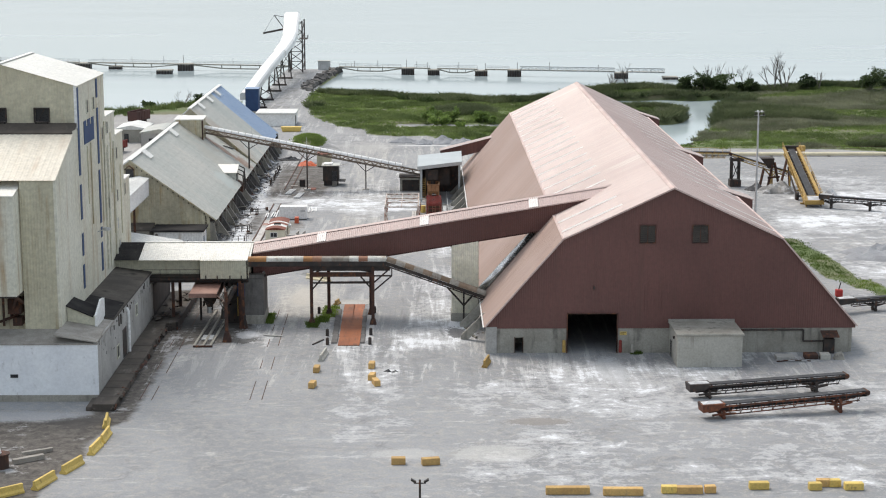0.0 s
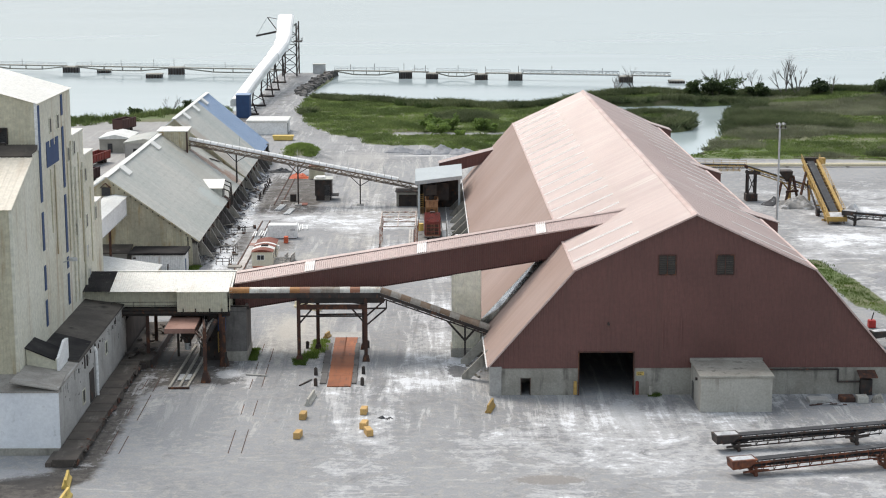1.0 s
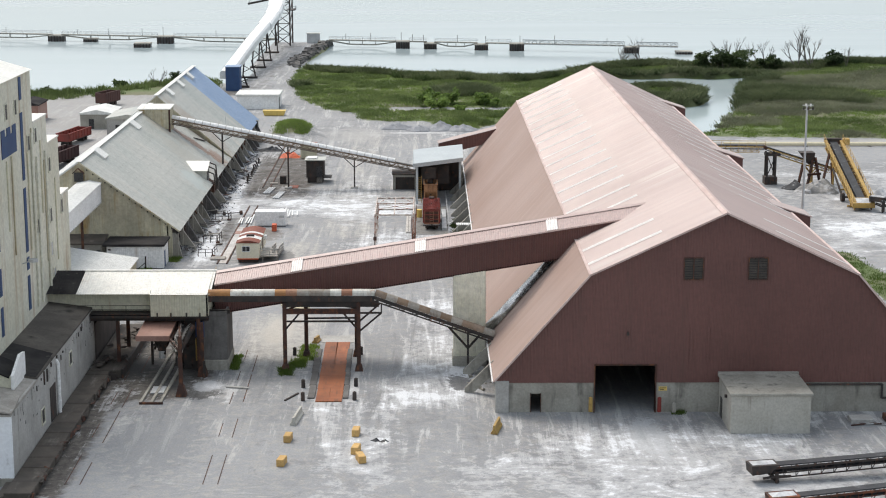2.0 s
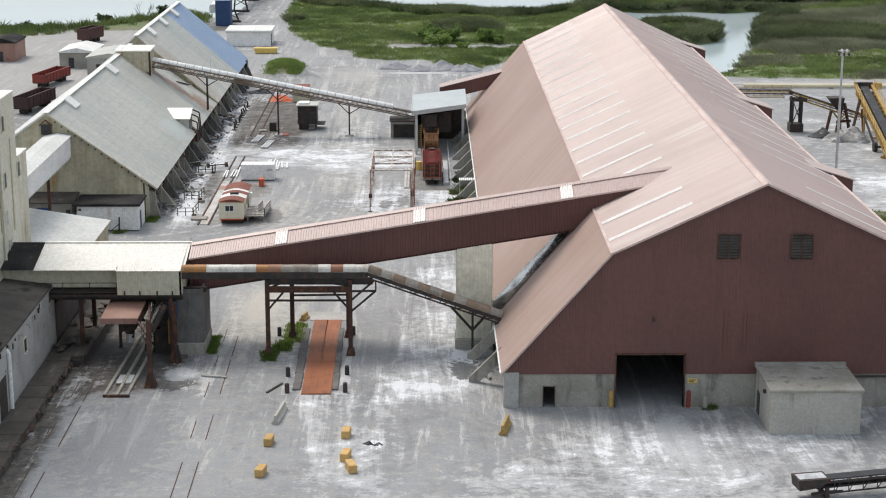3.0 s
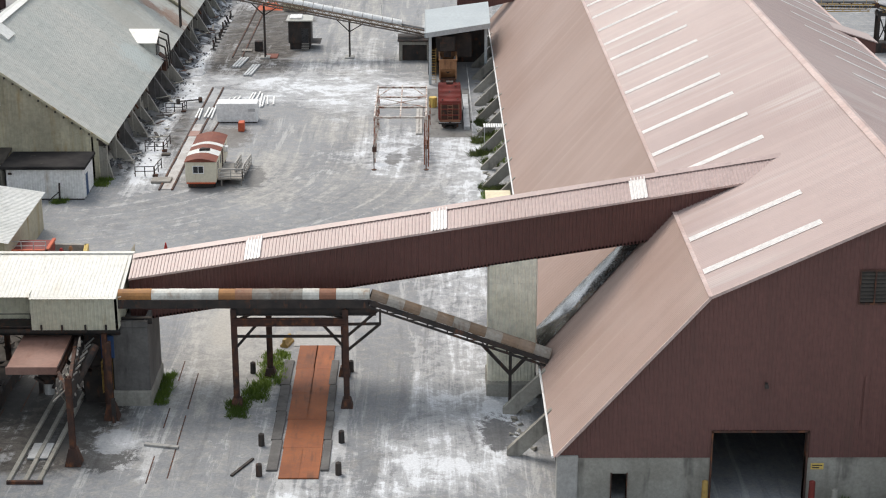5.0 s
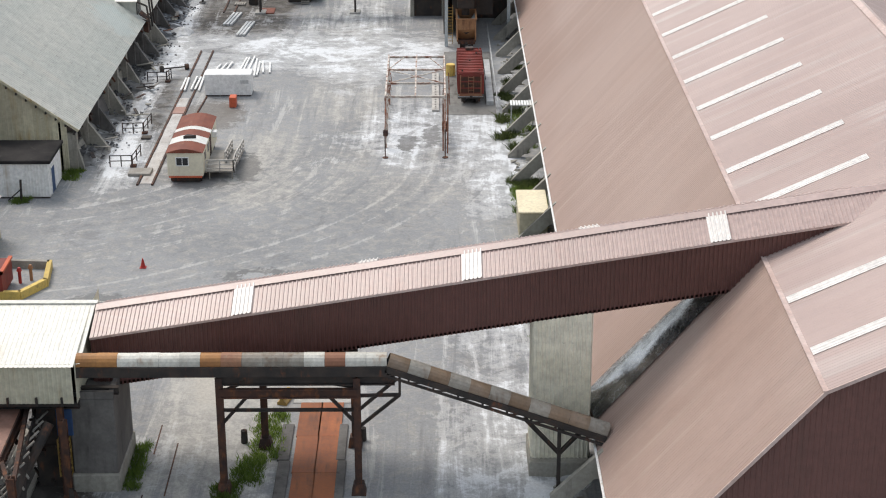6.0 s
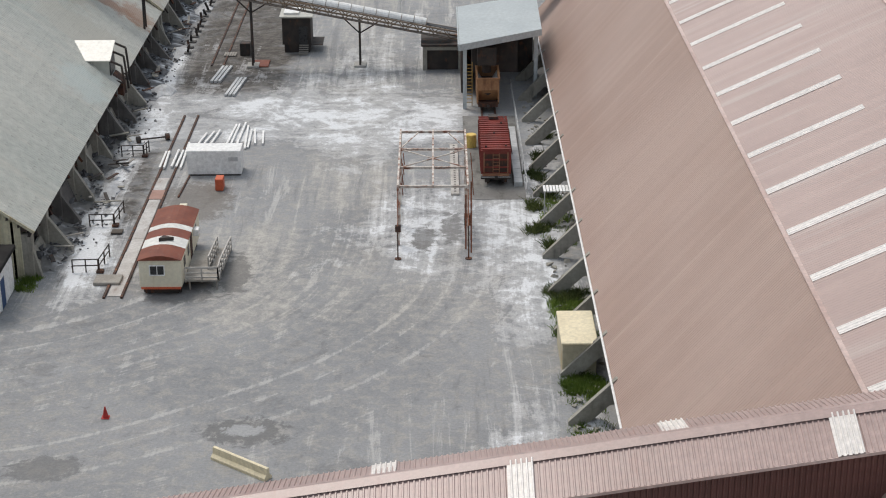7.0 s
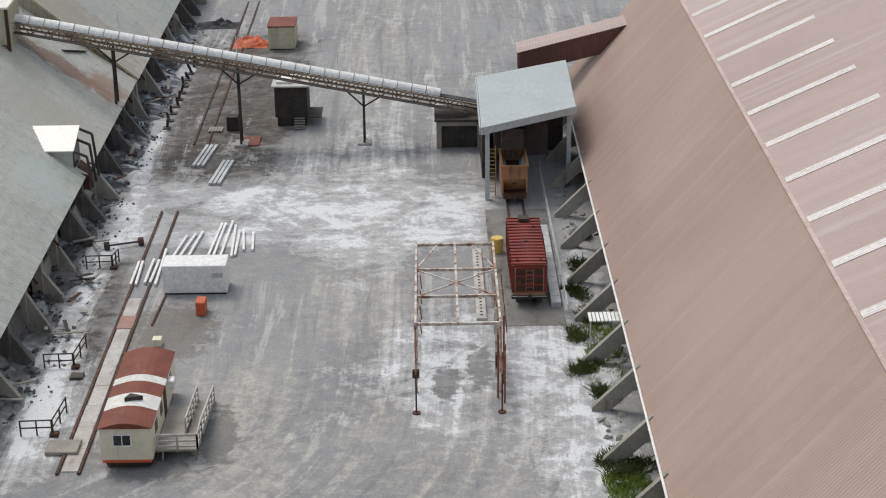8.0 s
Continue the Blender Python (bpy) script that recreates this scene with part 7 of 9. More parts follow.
def build_pipe_rack():
    b = thing("tarping_gantry", (-12.4, 91, 0), "rusty white open steel tarping frame over a wheel track", "frame")
    ys = (82.0, 85.2, 90.0, 95.0, 100.0)
    zt = 5.4
    for y in ys:
        for x in (-15.42, -9.4):
            if y == 82.0:
                part("foot_post", M().cyl((x, y, 0), (x, y, 3.0), 0.06, 8).cyl((x, y, 0), (x, y, 0.08), 0.3, 10), steel_rust, b)
                continue
            part("post", M().ibeam((x, y, 0), (x, y, zt), 0.2, 0.2, 0.04), peeling_white, b)
    for y in ys[1:]:
        part("crossbeam", M().ibeam((-15.5, y, zt), (-9.3, y, zt), 0.16, 0.22, 0.04), peeling_white, b)
    for x in (-15.42, -12.4, -9.4):
        part("long_beam", M().ibeam((x, 85.0, zt + 0.12), (x, 100.2, zt + 0.12), 0.16, 0.2, 0.04), peeling_white, b)
    for (xa, ya), (xb, yb) in (((-15.4, 90), (-9.4, 95)), ((-15.4, 95), (-9.4, 90)), ((-15.4, 95.2), (-13.8, 99.8)), ((-9.4, 95.2), (-11, 99.8))):
        part("brace", M().beam((xa, ya, zt), (xb, yb, zt), 0.09, 0.09), peeling_white, b)
    for x in (-15.42, -9.4):
        for p, q in (((x, 85.2, 2.2), (x, 90, 2.2)), ((x, 90, 3.6), (x, 95, 3.6)), ((x, 82.0, 3.0), (x, 85.2, 5.2))):
            part("brace", M().beam(p, q, 0.08, 0.08), gantry_rust, b)
    part("winch", M().block(-9.7, -9.1, 86.6, 87.2, 1.2, 2.2), steel_rust, b)
    for x, y, h in ((-9.15, 83.4, 4.6), (-9.6, 84.2, 5.0), (-9.1, 86.4, 5.4), (-9.6, 87.8, 5.4)):
        part("guide_post", M().beam((x, y, 0), (x, y, h), 0.13, 0.13), peeling_white if y > 87 else gantry_rust, b)
    part("winch", M().block(-15.7, -15.2, 84.6, 85.0, 1.4, 2.0), steel_rust, b)
    for x in (-15.1, -9.0):
        for y in (86.0, 88.4, 91.2, 94.0):
            part("hanger", M().beam((x, y, zt), (x + 0.1, y, zt - 1.1), 0.08, 0.08), gantry_rust, b)


build_pipe_rack()


def build_tracks():
    def track(name, x, y0, y1, at0, label, shift=0.0):
        b = thing(name, (x, (y0 + y1) / 2, 0), label, "railway track", "yard tracks")
        rnd = random.Random(int(y0))
        for s in (-0.7175, 0.7175):
            if at0 > 0.04:
                part("rail", M().beam((x + s, y0, at0), (x + s + shift, y1, at0), 0.2, 0.18), steel_rust, b)
                continue
            # sunk rails show in stretches only
            y = y0
            while y < y1:
                e = min(y1, y + rnd.uniform(3, 11))
                xa, xb = x + s + shift * (y - y0) / (y1 - y0), x + s + shift * (e - y0) / (y1 - y0)
                part("rail", M().beam((xa, y, at0 - 0.045), (xb, e, at0 - 0.055), 0.1, 0.14), steel_rust, b)
                y = e + rnd.uniform(0.5, 7)
        return b
    track("railway_track", -38.35, 74.0, 122.0, 0.07, "rusty rails sunk in salt-covered gravel", 0.2)
    solid("lying_rail", M().beam((-36.2, 97.2, 0.08), (-35.9, 103.0, 0.08), 0.14, 0.14), steel_rust, "single rusty rail lying beside the siding", "rail", at=(-36, 100, 0))
    track("railway_track", -37.6, 141.0, 205.0, 0.05, "rusty rails in brown gravel behind the conveyor", 0.1)
    track("railway_track", -28.2, -24.0, 26.0, 0.0, "rusty rails flush with the paved yard", -0.6)
    track("railway_track", -41.4, -24.0, 32.0, 0.0, "rails flush with dirty paving beside the dock", -0.5)
    track("railway_track", -6.5, 100.6, 148.0, 0.05, "siding rails under the loading canopy", 0.0)
    r = random.Random(9)
    b = thing("crosstie_panel", (-38.2, 80, 0), "pale dusty timber crosstie panels between the rails", "track panel")
    for i in range(9):
        y = 74.4 + i * 3.13
        part("plank", M().block(-38.85 + r.uniform(-0.04, 0.04), -37.75, y, y + 3.1, 0.0, 0.07 + 0.012 * r.random(), 0.012), dusty_plank, b)


build_tracks()


def loose(name, label, cat, bits, mat, at, group=""):
    """A small loose pile made of several lengths."""
    b = thing(name, at, label, cat, group)
    for p, q, w, h in bits:
        part("length", M().beam(p, q, w, h), mat, b)
    return b


bits = [((-36.38, 110.97, 0.14), (-35.79, 115.81, 0.14), 0.2, 0.18), ((-35.8, 111.1, 0.14), (-35.06, 116.2, 0.17), 0.2, 0.18), ((-35.06, 111.23, 0.14), (-34.48, 116.6, 0.2), 0.2, 0.18), ((-33.39, 111.25, 0.14), (-32.98, 118.68, 0.14), 0.2, 0.18), ((-32.94, 111.23, 0.14), (-32.66, 118.67, 0.17), 0.2, 0.18), ((-32.33, 111.21, 0.14), (-32.07, 119.08, 0.2), 0.2, 0.18), ((-31.39, 110.94, 0.14), (-31.73, 118.2, 0.14), 0.2, 0.18), ((-31.11, 111.17, 0.14), (-31.22, 116.9, 0.17), 0.2, 0.18), ((-30.47, 112.34, 0.14), (-30.91, 116.89, 0.2), 0.2, 0.18), ((-29.7, 112.31, 0.14), (-29.99, 116.43, 0.14), 0.2, 0.18)]
loose("steel_stack", "loose galvanised beams laid on the ground", "steel stack", bits, white_metal, (-33, 114, 0))
bits = [((-37.5 + i * 0.45, 134.2, 0.15), (-36.8 + i * 0.45, 140.4, 0.15), 0.3, 0.25) for i in range(3)]
loose("steel_stack", "three long galvanised channels on the ground", "steel stack", bits, galvanised, (-36.5, 137, 0))
bits = [((-35.3 + i * 0.42, 129.0, 0.15), (-34.6 + i * 0.42, 135.6, 0.15), 0.3, 0.25) for i in range(3)]
loose("steel_stack", "pair of pale steel channels on the ground", "steel stack", bits, galvanised, (-34.5, 132, 0))
bits = [((-39.07, 105.01, 0.2), (-39.09, 109.9, 0.2), 0.2, 0.18), ((-38.64, 104.99, 0.2), (-38.79, 109.88, 0.23), 0.2, 0.18), ((-37.96, 105.33, 0.2), (-37.88, 110.24, 0.26), 0.2, 0.18), ((-37.52, 105.32, 0.2), (-37.43, 110.22, 0.2), 0.2, 0.18), ((-37.03, 104.94, 0.2), (-37.15, 112.58, 0.23), 0.2, 0.18)]
loose("steel_stack", "pale scrap lengths across the rails", "steel stack", bits, white_metal, (-38.3, 107, 0))
solid("steel_plate", M().block(-33.6, -31.6, 140.4, 143.2, 0, 0.15), trailer_rust, "rusty orange steel plate on the ground", "plate", at=(-32.6, 141.8, 0))
solid("timber_pallet", M().block(-40.4, -38.2, 76.6, 78.4, 0, 0.3), timber, "grey timber pallet lying on the gravel", "pallet", at=(-39.3, 77.5, 0))
solid("yellow_drum", M().cyl((-8.6, 111.4, 0), (-8.6, 111.4, 1.3), 0.55, 16).cyl((-8.6, 111.4, 1.3), (-8.6, 111.4, 1.36), 0.5, 16), yellow_paint, "yellow steel drum beside the railcar", "drum", at=(-8.6, 111.4, 0))


def cone(x, y):
    b = thing("traffic_cone", (x, y, 0), "orange-red traffic cone on the open yard", "traffic cone")
    part("base", M().block(x - 0.28, x + 0.28, y - 0.28, y + 0.28, 0, 0.06, 0.02), red_paint, b)
    part("body", M().cyl((x, y, 0.06), (x, y, 0.85), 0.22, 14, 0.05), red_paint, b)
    part("band", M().cyl((x, y, 0.5), (x, y, 0.66), 0.125, 14, 0.09), white_metal, b, "white reflective band")


cone(-35.3, 53.5)


def build_tank():
    b = thing("storage_box", (-1.7, 62.5, 0), "cream boxed cover standing between the buttresses", "box")
    part("body", M().block(-3.0, -0.5, 59.7, 65.3, 0, 2.45, 0.06), shed_wall, b)
    part("lid", M().block(-3.1, -0.4, 59.6, 65.4, 2.45, 2.62, 0.05), tan_cover, b)
    b = thing("white_platform", (-1.3, 92, 0), "white slatted platform between the buttresses", "platform")
    for i in range(9):
        x = -2.5 + i * 0.29
        part("slat", M().box(x, x + 0.22, 91.3, 92.9, 2.55, 2.65), white_metal, b)
    for x in (-2.4, -0.1):
        part("leg", M().beam((x, 91.4, 0), (x, 91.4, 2.55), 0.1, 0.1), galvanised, b)


build_tank()


def lying_plank():
    b = thing("perforated_plank", (-10.2, 104.6, 0), "pale perforated steel plank lying beside the railcar", "plank")
    part("plank", M().block(-10.75, -9.95, 97.4, 111.8, 0.0, 0.22, 0.03), pale_timber, b)
    for k in range(22):
        y = 97.9 + k * 0.63
        part("slot", M().box(-10.45, -10.25, y, y + 0.24, 0.2, 0.226), steel_dark, b)


lying_plank()


solid("track_slab", M().box(-9.3, -3.75, 96.3, 121.5, -0.1, 0.035), slab_dirt, "dirty grey concrete slab under the railcar", "slab", kind="structure")


def build_walk_strip():
    b = thing("track_walkway", (-4.3, 105, 0), "grey slatted walkway and kerb beside the railcar", "walkway")
    for i in range(13):
        y = 99.6 + i * 1.3
        part("slat_panel", M().block(-4.75, -3.95, y, y + 1.25, 0, 0.5, 0.03), galvanised, b)
    part("rail", railing(M(), [(-3.6, 97.5, 0.1), (-3.8, 131.0, 0.1)], 1.1, 3.2), galvanised, b)


build_walk_strip()


def build_office_hut():
    b = thing("control_hut", (-28.5, 147, 0), "dark raised control hut with outside steps", "hut")
    part("body", M().box(-30.4, -27.0, 146.6, 150.4, 1.0, 4.3), steel_dark, b)
    part("roof", M().block(-30.7, -26.7, 146.3, 150.7, 4.3, 4.5), roof_grey, b)
    part("underframe", M().box(-30.2, -27.2, 146.8, 150.2, 0, 1.0), steel_dark, b)
    part("door", M().box(-28.4, -27.4, 146.52, 146.62, 1.05, 3.2), dark_glass, b)
    m = M()
    for i in range(5):
        m.box(-28.4, -27.3, 145.4 + i * 0.24, 145.7 + i * 0.24, 0.12 + i * 0.2, 0.2 + i * 0.2)
    part("steps", m, timber, b)
    part("platform", M().box(-27.0, -25.6, 146.6, 150.2, 0.9, 1.0), steel_dark, b)
    part("unit", M().box(-30.2, -28.4, 147.2, 149.8, 4.5, 4.75), white_metal, b)


build_office_hut()


def build_debris():
    c = thing("rusty_container", (-32, 178, 0), "small rusty steel container with open end", "container")
    part("body", M().block(-33.6, -30.4, 176.2, 180.6, 0.1, 2.8, 0.05), shed_wall, c)
    part("roof", M().block(-33.7, -30.3, 176.1, 180.7, 2.8, 2.95, 0.03), trailer_rust, c)
    r = random.Random(31)
    b = thing("orange_tarpaulin", (-36, 179, 0), "crumpled orange tarpaulin heap beside the container", "tarpaulin")
    m = M()
    n = 12
    for j in range(n + 1):
        for i in range(n + 1):
            u, v = i / n - 0.5, j / n - 0.5
            m.v.append((-36.0 + u * 4.2, 178.8 + v * 3.6, max(0.02, (1.2 - 4.4 * (u * u + v * v)) * (0.8 + 0.7 * noise.noise((u * 6, v * 6, 1))))))
    m.f = [(j * (n + 1) + i, j * (n + 1) + i + 1, (j + 1) * (n + 1) + i + 1, (j + 1) * (n + 1) + i) for j in range(n) for i in range(n)]
    part("sheet", m, orange_paint, b)
    # heap of dark and pale rubble under the eaves of the old sheds
    for i, (x, y, sx, sy, h, mat) in enumerate(((-43.7, 92, 0.9, 2.6, 0.4, salt_pile), (-42.9, 99.5, 1.2, 2.4, 0.7, salt_pile), (-43.6, 113, 0.8, 2.6, 0.4, salt_pile), (-42.6, 131, 1.4, 2.6, 0.9, salt_pile), (-43.0, 147, 1.1, 3.6, 0.5, salt_pile), (-42.6, 168, 1.2, 4, 0.5, salt_pile))):
        heap(x, y, sx, sy, h, mat, i)


def heap(x, y, sx, sy, h, mat, seed=0, label="dark spoil and salt heaped under the shed eaves", name="rubble_mound"):
    m = M()
    n, rings = 28, 9
    m.v.append((x, y, h * 0.9 + lift(x, y)))
    for j in range(1, rings + 1):
        for i in range(n):
            a = 2 * math.pi * i / n
            edge = 1 + 0.45 * noise.noise((math.cos(a) * 1.6, math.sin(a) * 1.6, seed * 3.1))
            k = j / rings
            px, py = x + math.cos(a) * sx * k * edge, y + math.sin(a) * sy * k * edge
            z = h * (1 - k) ** 0.8 * (0.85 + 0.6 * noise.noise((px * 0.6, py * 0.6, seed))) + 0.16 * h * noise.noise((px * 2.2, py * 2.2, seed)) * (1 - k)
            m.v.append((px, py, (z if j < rings else -0.15) + lift(px, py)))
    m.f = [(0, 1 + i, 1 + (i + 1) % n) for i in range(n)]
    for j in range(rings - 1):
        for i in range(n):
            p, q = 1 + j * n + i, 1 + j * n + (i + 1) % n
            m.f.append((p, p + n, q + n, q))
    return solid(name, m, mat, label, "heap", "heaps", at=(x, y, 0))


build_debris()
for i, (x, y, sx, sy, h, mat) in enumerate(((-14.1, 222, 4.0, 3.6, 1.7, gravel_pile), (-9, 218.8, 3.3, 3.2, 1.6, gravel_pile), (-3.8, 221, 3.5, 3.8, 1.9, gravel_pile), (1.4, 218.6, 3.3, 3.6, 1.8, gravel_pile), (88, 104, 8, 5, 2.4, salt_pile), (75.5, 128, 3.0, 3, 2.0, salt_pile), (66.5, 136.5, 4.2, 3.4, 2.6, spill_grey), (62.5, 139.5, 2.6, 2.2, 1.6, rubble_dark), (96, 128, 9, 6, 2.0, salt_pile))):
    heap(x, y, sx, sy, h, mat, 20 + i, "loose heap of grey gravel at the yard's edge" if mat is gravel_pile else "white salt heap by the stacker", "gravel_mound" if mat is gravel_pile else "salt_mound")


def pipe_fence(x, y0, y1, group="pipe barriers"):
    b = thing("pipe_barrier", (x, (y0 + y1) / 2, 0), "black pipe guard rail standing by the shed", "guard rail", group)
    for p, q in (((x - 2.2, y0, 0), (x, y0 + 0.1, 0)), ((x, y0 + 0.1, 0), (x + 0.3, y1, 0))):
        p, q = Vector(p), Vector(q)
        for k in (1.15, 0.6):
            part("rail", M().cyl(p + Vector((0, 0, k)), q + Vector((0, 0, k)), 0.055, 6), steel_dark, b)
        for t in (0, 0.5, 0.97):
            part("post", M().cyl(p.lerp(q, t), p.lerp(q, t) + Vector((0, 0, 1.18)), 0.065, 6), steel_dark, b)
    part("foot", M().block(x - 0.2, x + 0.4, y0 - 0.3, y0 + 0.3, 0, 0.25), steel_rust, b)


pipe_fence(-40.4, 79.5, 83.0)
pipe_fence(-40.9, 90.0, 93.5)
pipe_fence(-41.2, 109.0, 110.5)


def light_pole():
    x, y = 51.9, 85.1
    b = thing("floodlight_pole", (x, y, 0), "tall grey steel floodlight pole beyond the barn", "light pole")
    part("pole", M().cyl((x, y, 0), (x, y, 22.6), 0.24, 12, 0.14), galvanised, b)
    part("crossarm", M().beam((x - 0.7, y, 22.0), (x + 1.1, y, 22.0), 0.1, 0.1).beam((x - 0.7, y, 22.7), (x + 1.0, y, 22.7), 0.12, 0.12), galvanised, b)
    for i in range(5):
        part("floodlight", M().block(x - 0.7 + i * 0.36, x - 0.42 + i * 0.36, y - 0.3, y - 0.05, 22.0 + 0.55 * (i % 2), 22.4 + 0.55 * (i % 2), 0.03), white_metal if i % 2 else steel_dark, b)
    x, y, HH = -8.2, -88.0, 10.9
    b = thing("twin_lamp_pole", (x, y, 0), "slim dark pole with twin lamp heads", "light pole")
    part("pole", M().cyl((x, y, 0), (x, y, HH + 0.3), 0.12, 10, 0.09), steel_dark, b)
    part("arm", M().beam((x - 0.5, y, HH), (x + 0.5, y, HH), 0.08, 0.08), steel_dark, b)
    for s in (-1, 1):
        part("lamp_head", M().prism([(x + s * 0.35, y - 0.15, HH), (x + s * 0.75, y - 0.15, HH + 0.25), (x + s * 0.7, y - 0.15, HH + 0.4), (x + s * 0.3, y - 0.15, HH + 0.15)], (0, 0.3, 0)), steel_dark, b)


light_pole()


def scrap_by_barn():
    b = thing("scrap_pallet", (42, -3.5, -0.4), "flat grey slab and rusty scrap beside the barn", "scrap")
    part("slab", M().block(38.2, 40.6, -4.4, -2.6, -0.4, 0.1), concrete_pale, b)
    part("tank", M().block(42.0, 43.8, -3.8, -2.4, -0.4, 0.3, 0.1), steel_rust, b)
    for i in range(5):
        part("bar", M().beam((38.0 + 0.5 * i, -5.2 + 0.3 * i, -0.3), (40.8 + 0.4 * i, -4.6 - 0.2 * i, -0.2), 0.12, 0.12), galvanised if i % 2 else steel_rust, b)
    part("block", M().block(44.0, 45.3, -4.2, -2.9, -0.4, 0.4), hut_concrete, b)
    part("block", M().hull([(45.8, -4.0, -0.4), (47.2, -4.1, -0.4), (45.9, -3.0, -0.4), (47.3, -2.9, -0.4), (46.0, -3.6, 0.35), (46.9, -3.3, 0.6), (47.3, -3.0, 0.1)]), concrete, b)
    part("awning", M().prism([(44.8, -1.6, 2.0), (47.0, -1.6, 2.0), (47.0, -1.6, 2.1), (44.8, -1.6, 2.1)], (0, 1.7, 0.5)), steel_rust, b)
    part("cabinet", M().block(45.2, 46.6, -0.7, 0.05, -0.4, 1.6), steel_dark, b)
    s = thing("door_sign", (18.4, 0, 2), "small yellow notice board on the barn's concrete base", "sign")
    part("board", M().box(18.0, 18.9, 0.02, 0.08, 2.05, 2.5), yellow_paint, s)
    part("bar", M().box(18.1, 18.8, 0.0, 0.02, 2.32, 2.4).box(18.1, 18.6, 0.0, 0.02, 2.15, 2.23), steel_dark, s)


scrap_by_barn()


def plant_yard():
    b = thing("steel_trestle_leg", (-52.4, -49.9, 0), "white steel strut on a round rusty footing", "strut")
    part("strut", M().ibeam((-52.4, -49.9, 1.5), (-55.0, -49.9, 12.0), 0.35, 0.35), white_metal, b)
    part("strut", M().ibeam((-52.4, -49.9, 1.6), (-57.0, -49.9, 4.2), 0.25, 0.25), white_metal, b)
    part("footing", M().cyl((-52.3, -49.9, 0), (-52.3, -49.9, 1.5), 0.8, 16).cyl((-52.3, -49.9, 1.5), (-52.3, -49.9, 1.62), 0.95, 16), steel_rust, b)
    b = thing("timber_skid", (-49.8, -47, 0), "grey timber baulks lying in brown dirt", "timber")
    part("baulk", M().beam((-51.4, -48.6, 0.25), (-48.6, -46.6, 0.25), 0.6, 0.5), timber, b)
    part("baulk", M().beam((-50.6, -45.6, 0.2), (-48.2, -44.0, 0.2), 0.4, 0.4), timber, b)
    part("baulk", M().beam((-50.8, -47.0, 0.65), (-49.0, -45.9, 0.65), 0.4, 0.3), timber, b)
    # truck yard behind the transfer house: red truck body and yellow kerb
    b = thing("red_hopper", (-46, 50, 0), "rust-red steel hopper box behind the transfer house", "hopper")
    part("box", M().block(-50.6, -45.6, 46.8, 50.4, 0.3, 2.2), car_red, b)
    part("rim", M().box(-50.7, -45.5, 46.7, 47.0, 2.2, 2.4).box(-45.8, -45.5, 46.7, 50.4, 2.2, 2.4), orange_paint, b)
    part("railing", railing(M(), [(-50.4, 46.9, 2.3), (-45.7, 46.9, 2.3)], 0.9, 1.2), galvanised, b)
    b = thing("yellow_kerb", (-44, 49, 0), "angled yellow kerb wall around valve posts", "kerb")
    part("kerb", M().beam((-46.4, 46.9, 0.35), (-44.2, 46.9, 0.35), 0.4, 0.7), yellow_paint, b)
    part("kerb", M().beam((-44.3, 46.8, 0.35), (-42.7, 49.6, 0.35), 0.4, 0.7), yellow_paint, b)
    part("kerb", M().beam((-42.7, 49.4, 0.35), (-43.2, 53.6, 0.35), 0.4, 0.7), yellow_paint, b)
    part("kerb", M().beam((-43.2, 53.4, 0.35), (-48.6, 53.8, 0.35), 0.4, 0.7), timber, b)
    for x, y in ((-45.0, 50.2), (-44.2, 50.8)):
        part("valve_post", M().cyl((x, y, 0), (x, y, 1.1), 0.14, 8).cyl((x, y, 1.1), (x, y, 1.4), 0.24, 8, 0.12), ore_orange if y > 50.5 else red_paint, b)


plant_yard()


def build_bay_rubble():
    """Loose stones and salt between the buttresses."""
    r = random.Random(19)
    m = M()
    for i in range(300):
        y = r.uniform(8, 128)
        x = -2.6 + r.random() ** 1.5 * 2.8
        sz = r.uniform(0.12, 0.42)
        z0 = lift(x, y)
        m.hull([(x + sz * r.uniform(-1, 1), y + sz * r.uniform(-1, 1), z0 + sz * r.uniform(-0.3, 0.8)) for _ in range(8)])
    solid("bay_stones", m, concrete, "loose broken concrete between the buttresses", "rubble", kind="stuff")
    m = M()
    for i in range(260):
        y = r.uniform(79, 172)
        x = -44.6 + r.random() ** 1.6 * 3.0
        sz = r.uniform(0.06, 0.22)
        m.hull([(x + sz * r.uniform(-1, 1), y + sz * r.uniform(-1.4, 1.4), sz * r.uniform(-0.3, 0.9)) for _ in range(8)])
    solid("eave_debris", m, rubble_dark, "dark broken debris below the shed eaves", "rubble", kind="stuff")
    for k in range(9):
        heap(-1.1 + r.uniform(-0.3, 0.3), 18 + k * 11.5, 1.1, 2.2, 0.5, salt_pile, 60 + k, "small pale salt drift between the buttresses", "salt_drift")


build_bay_rubble()


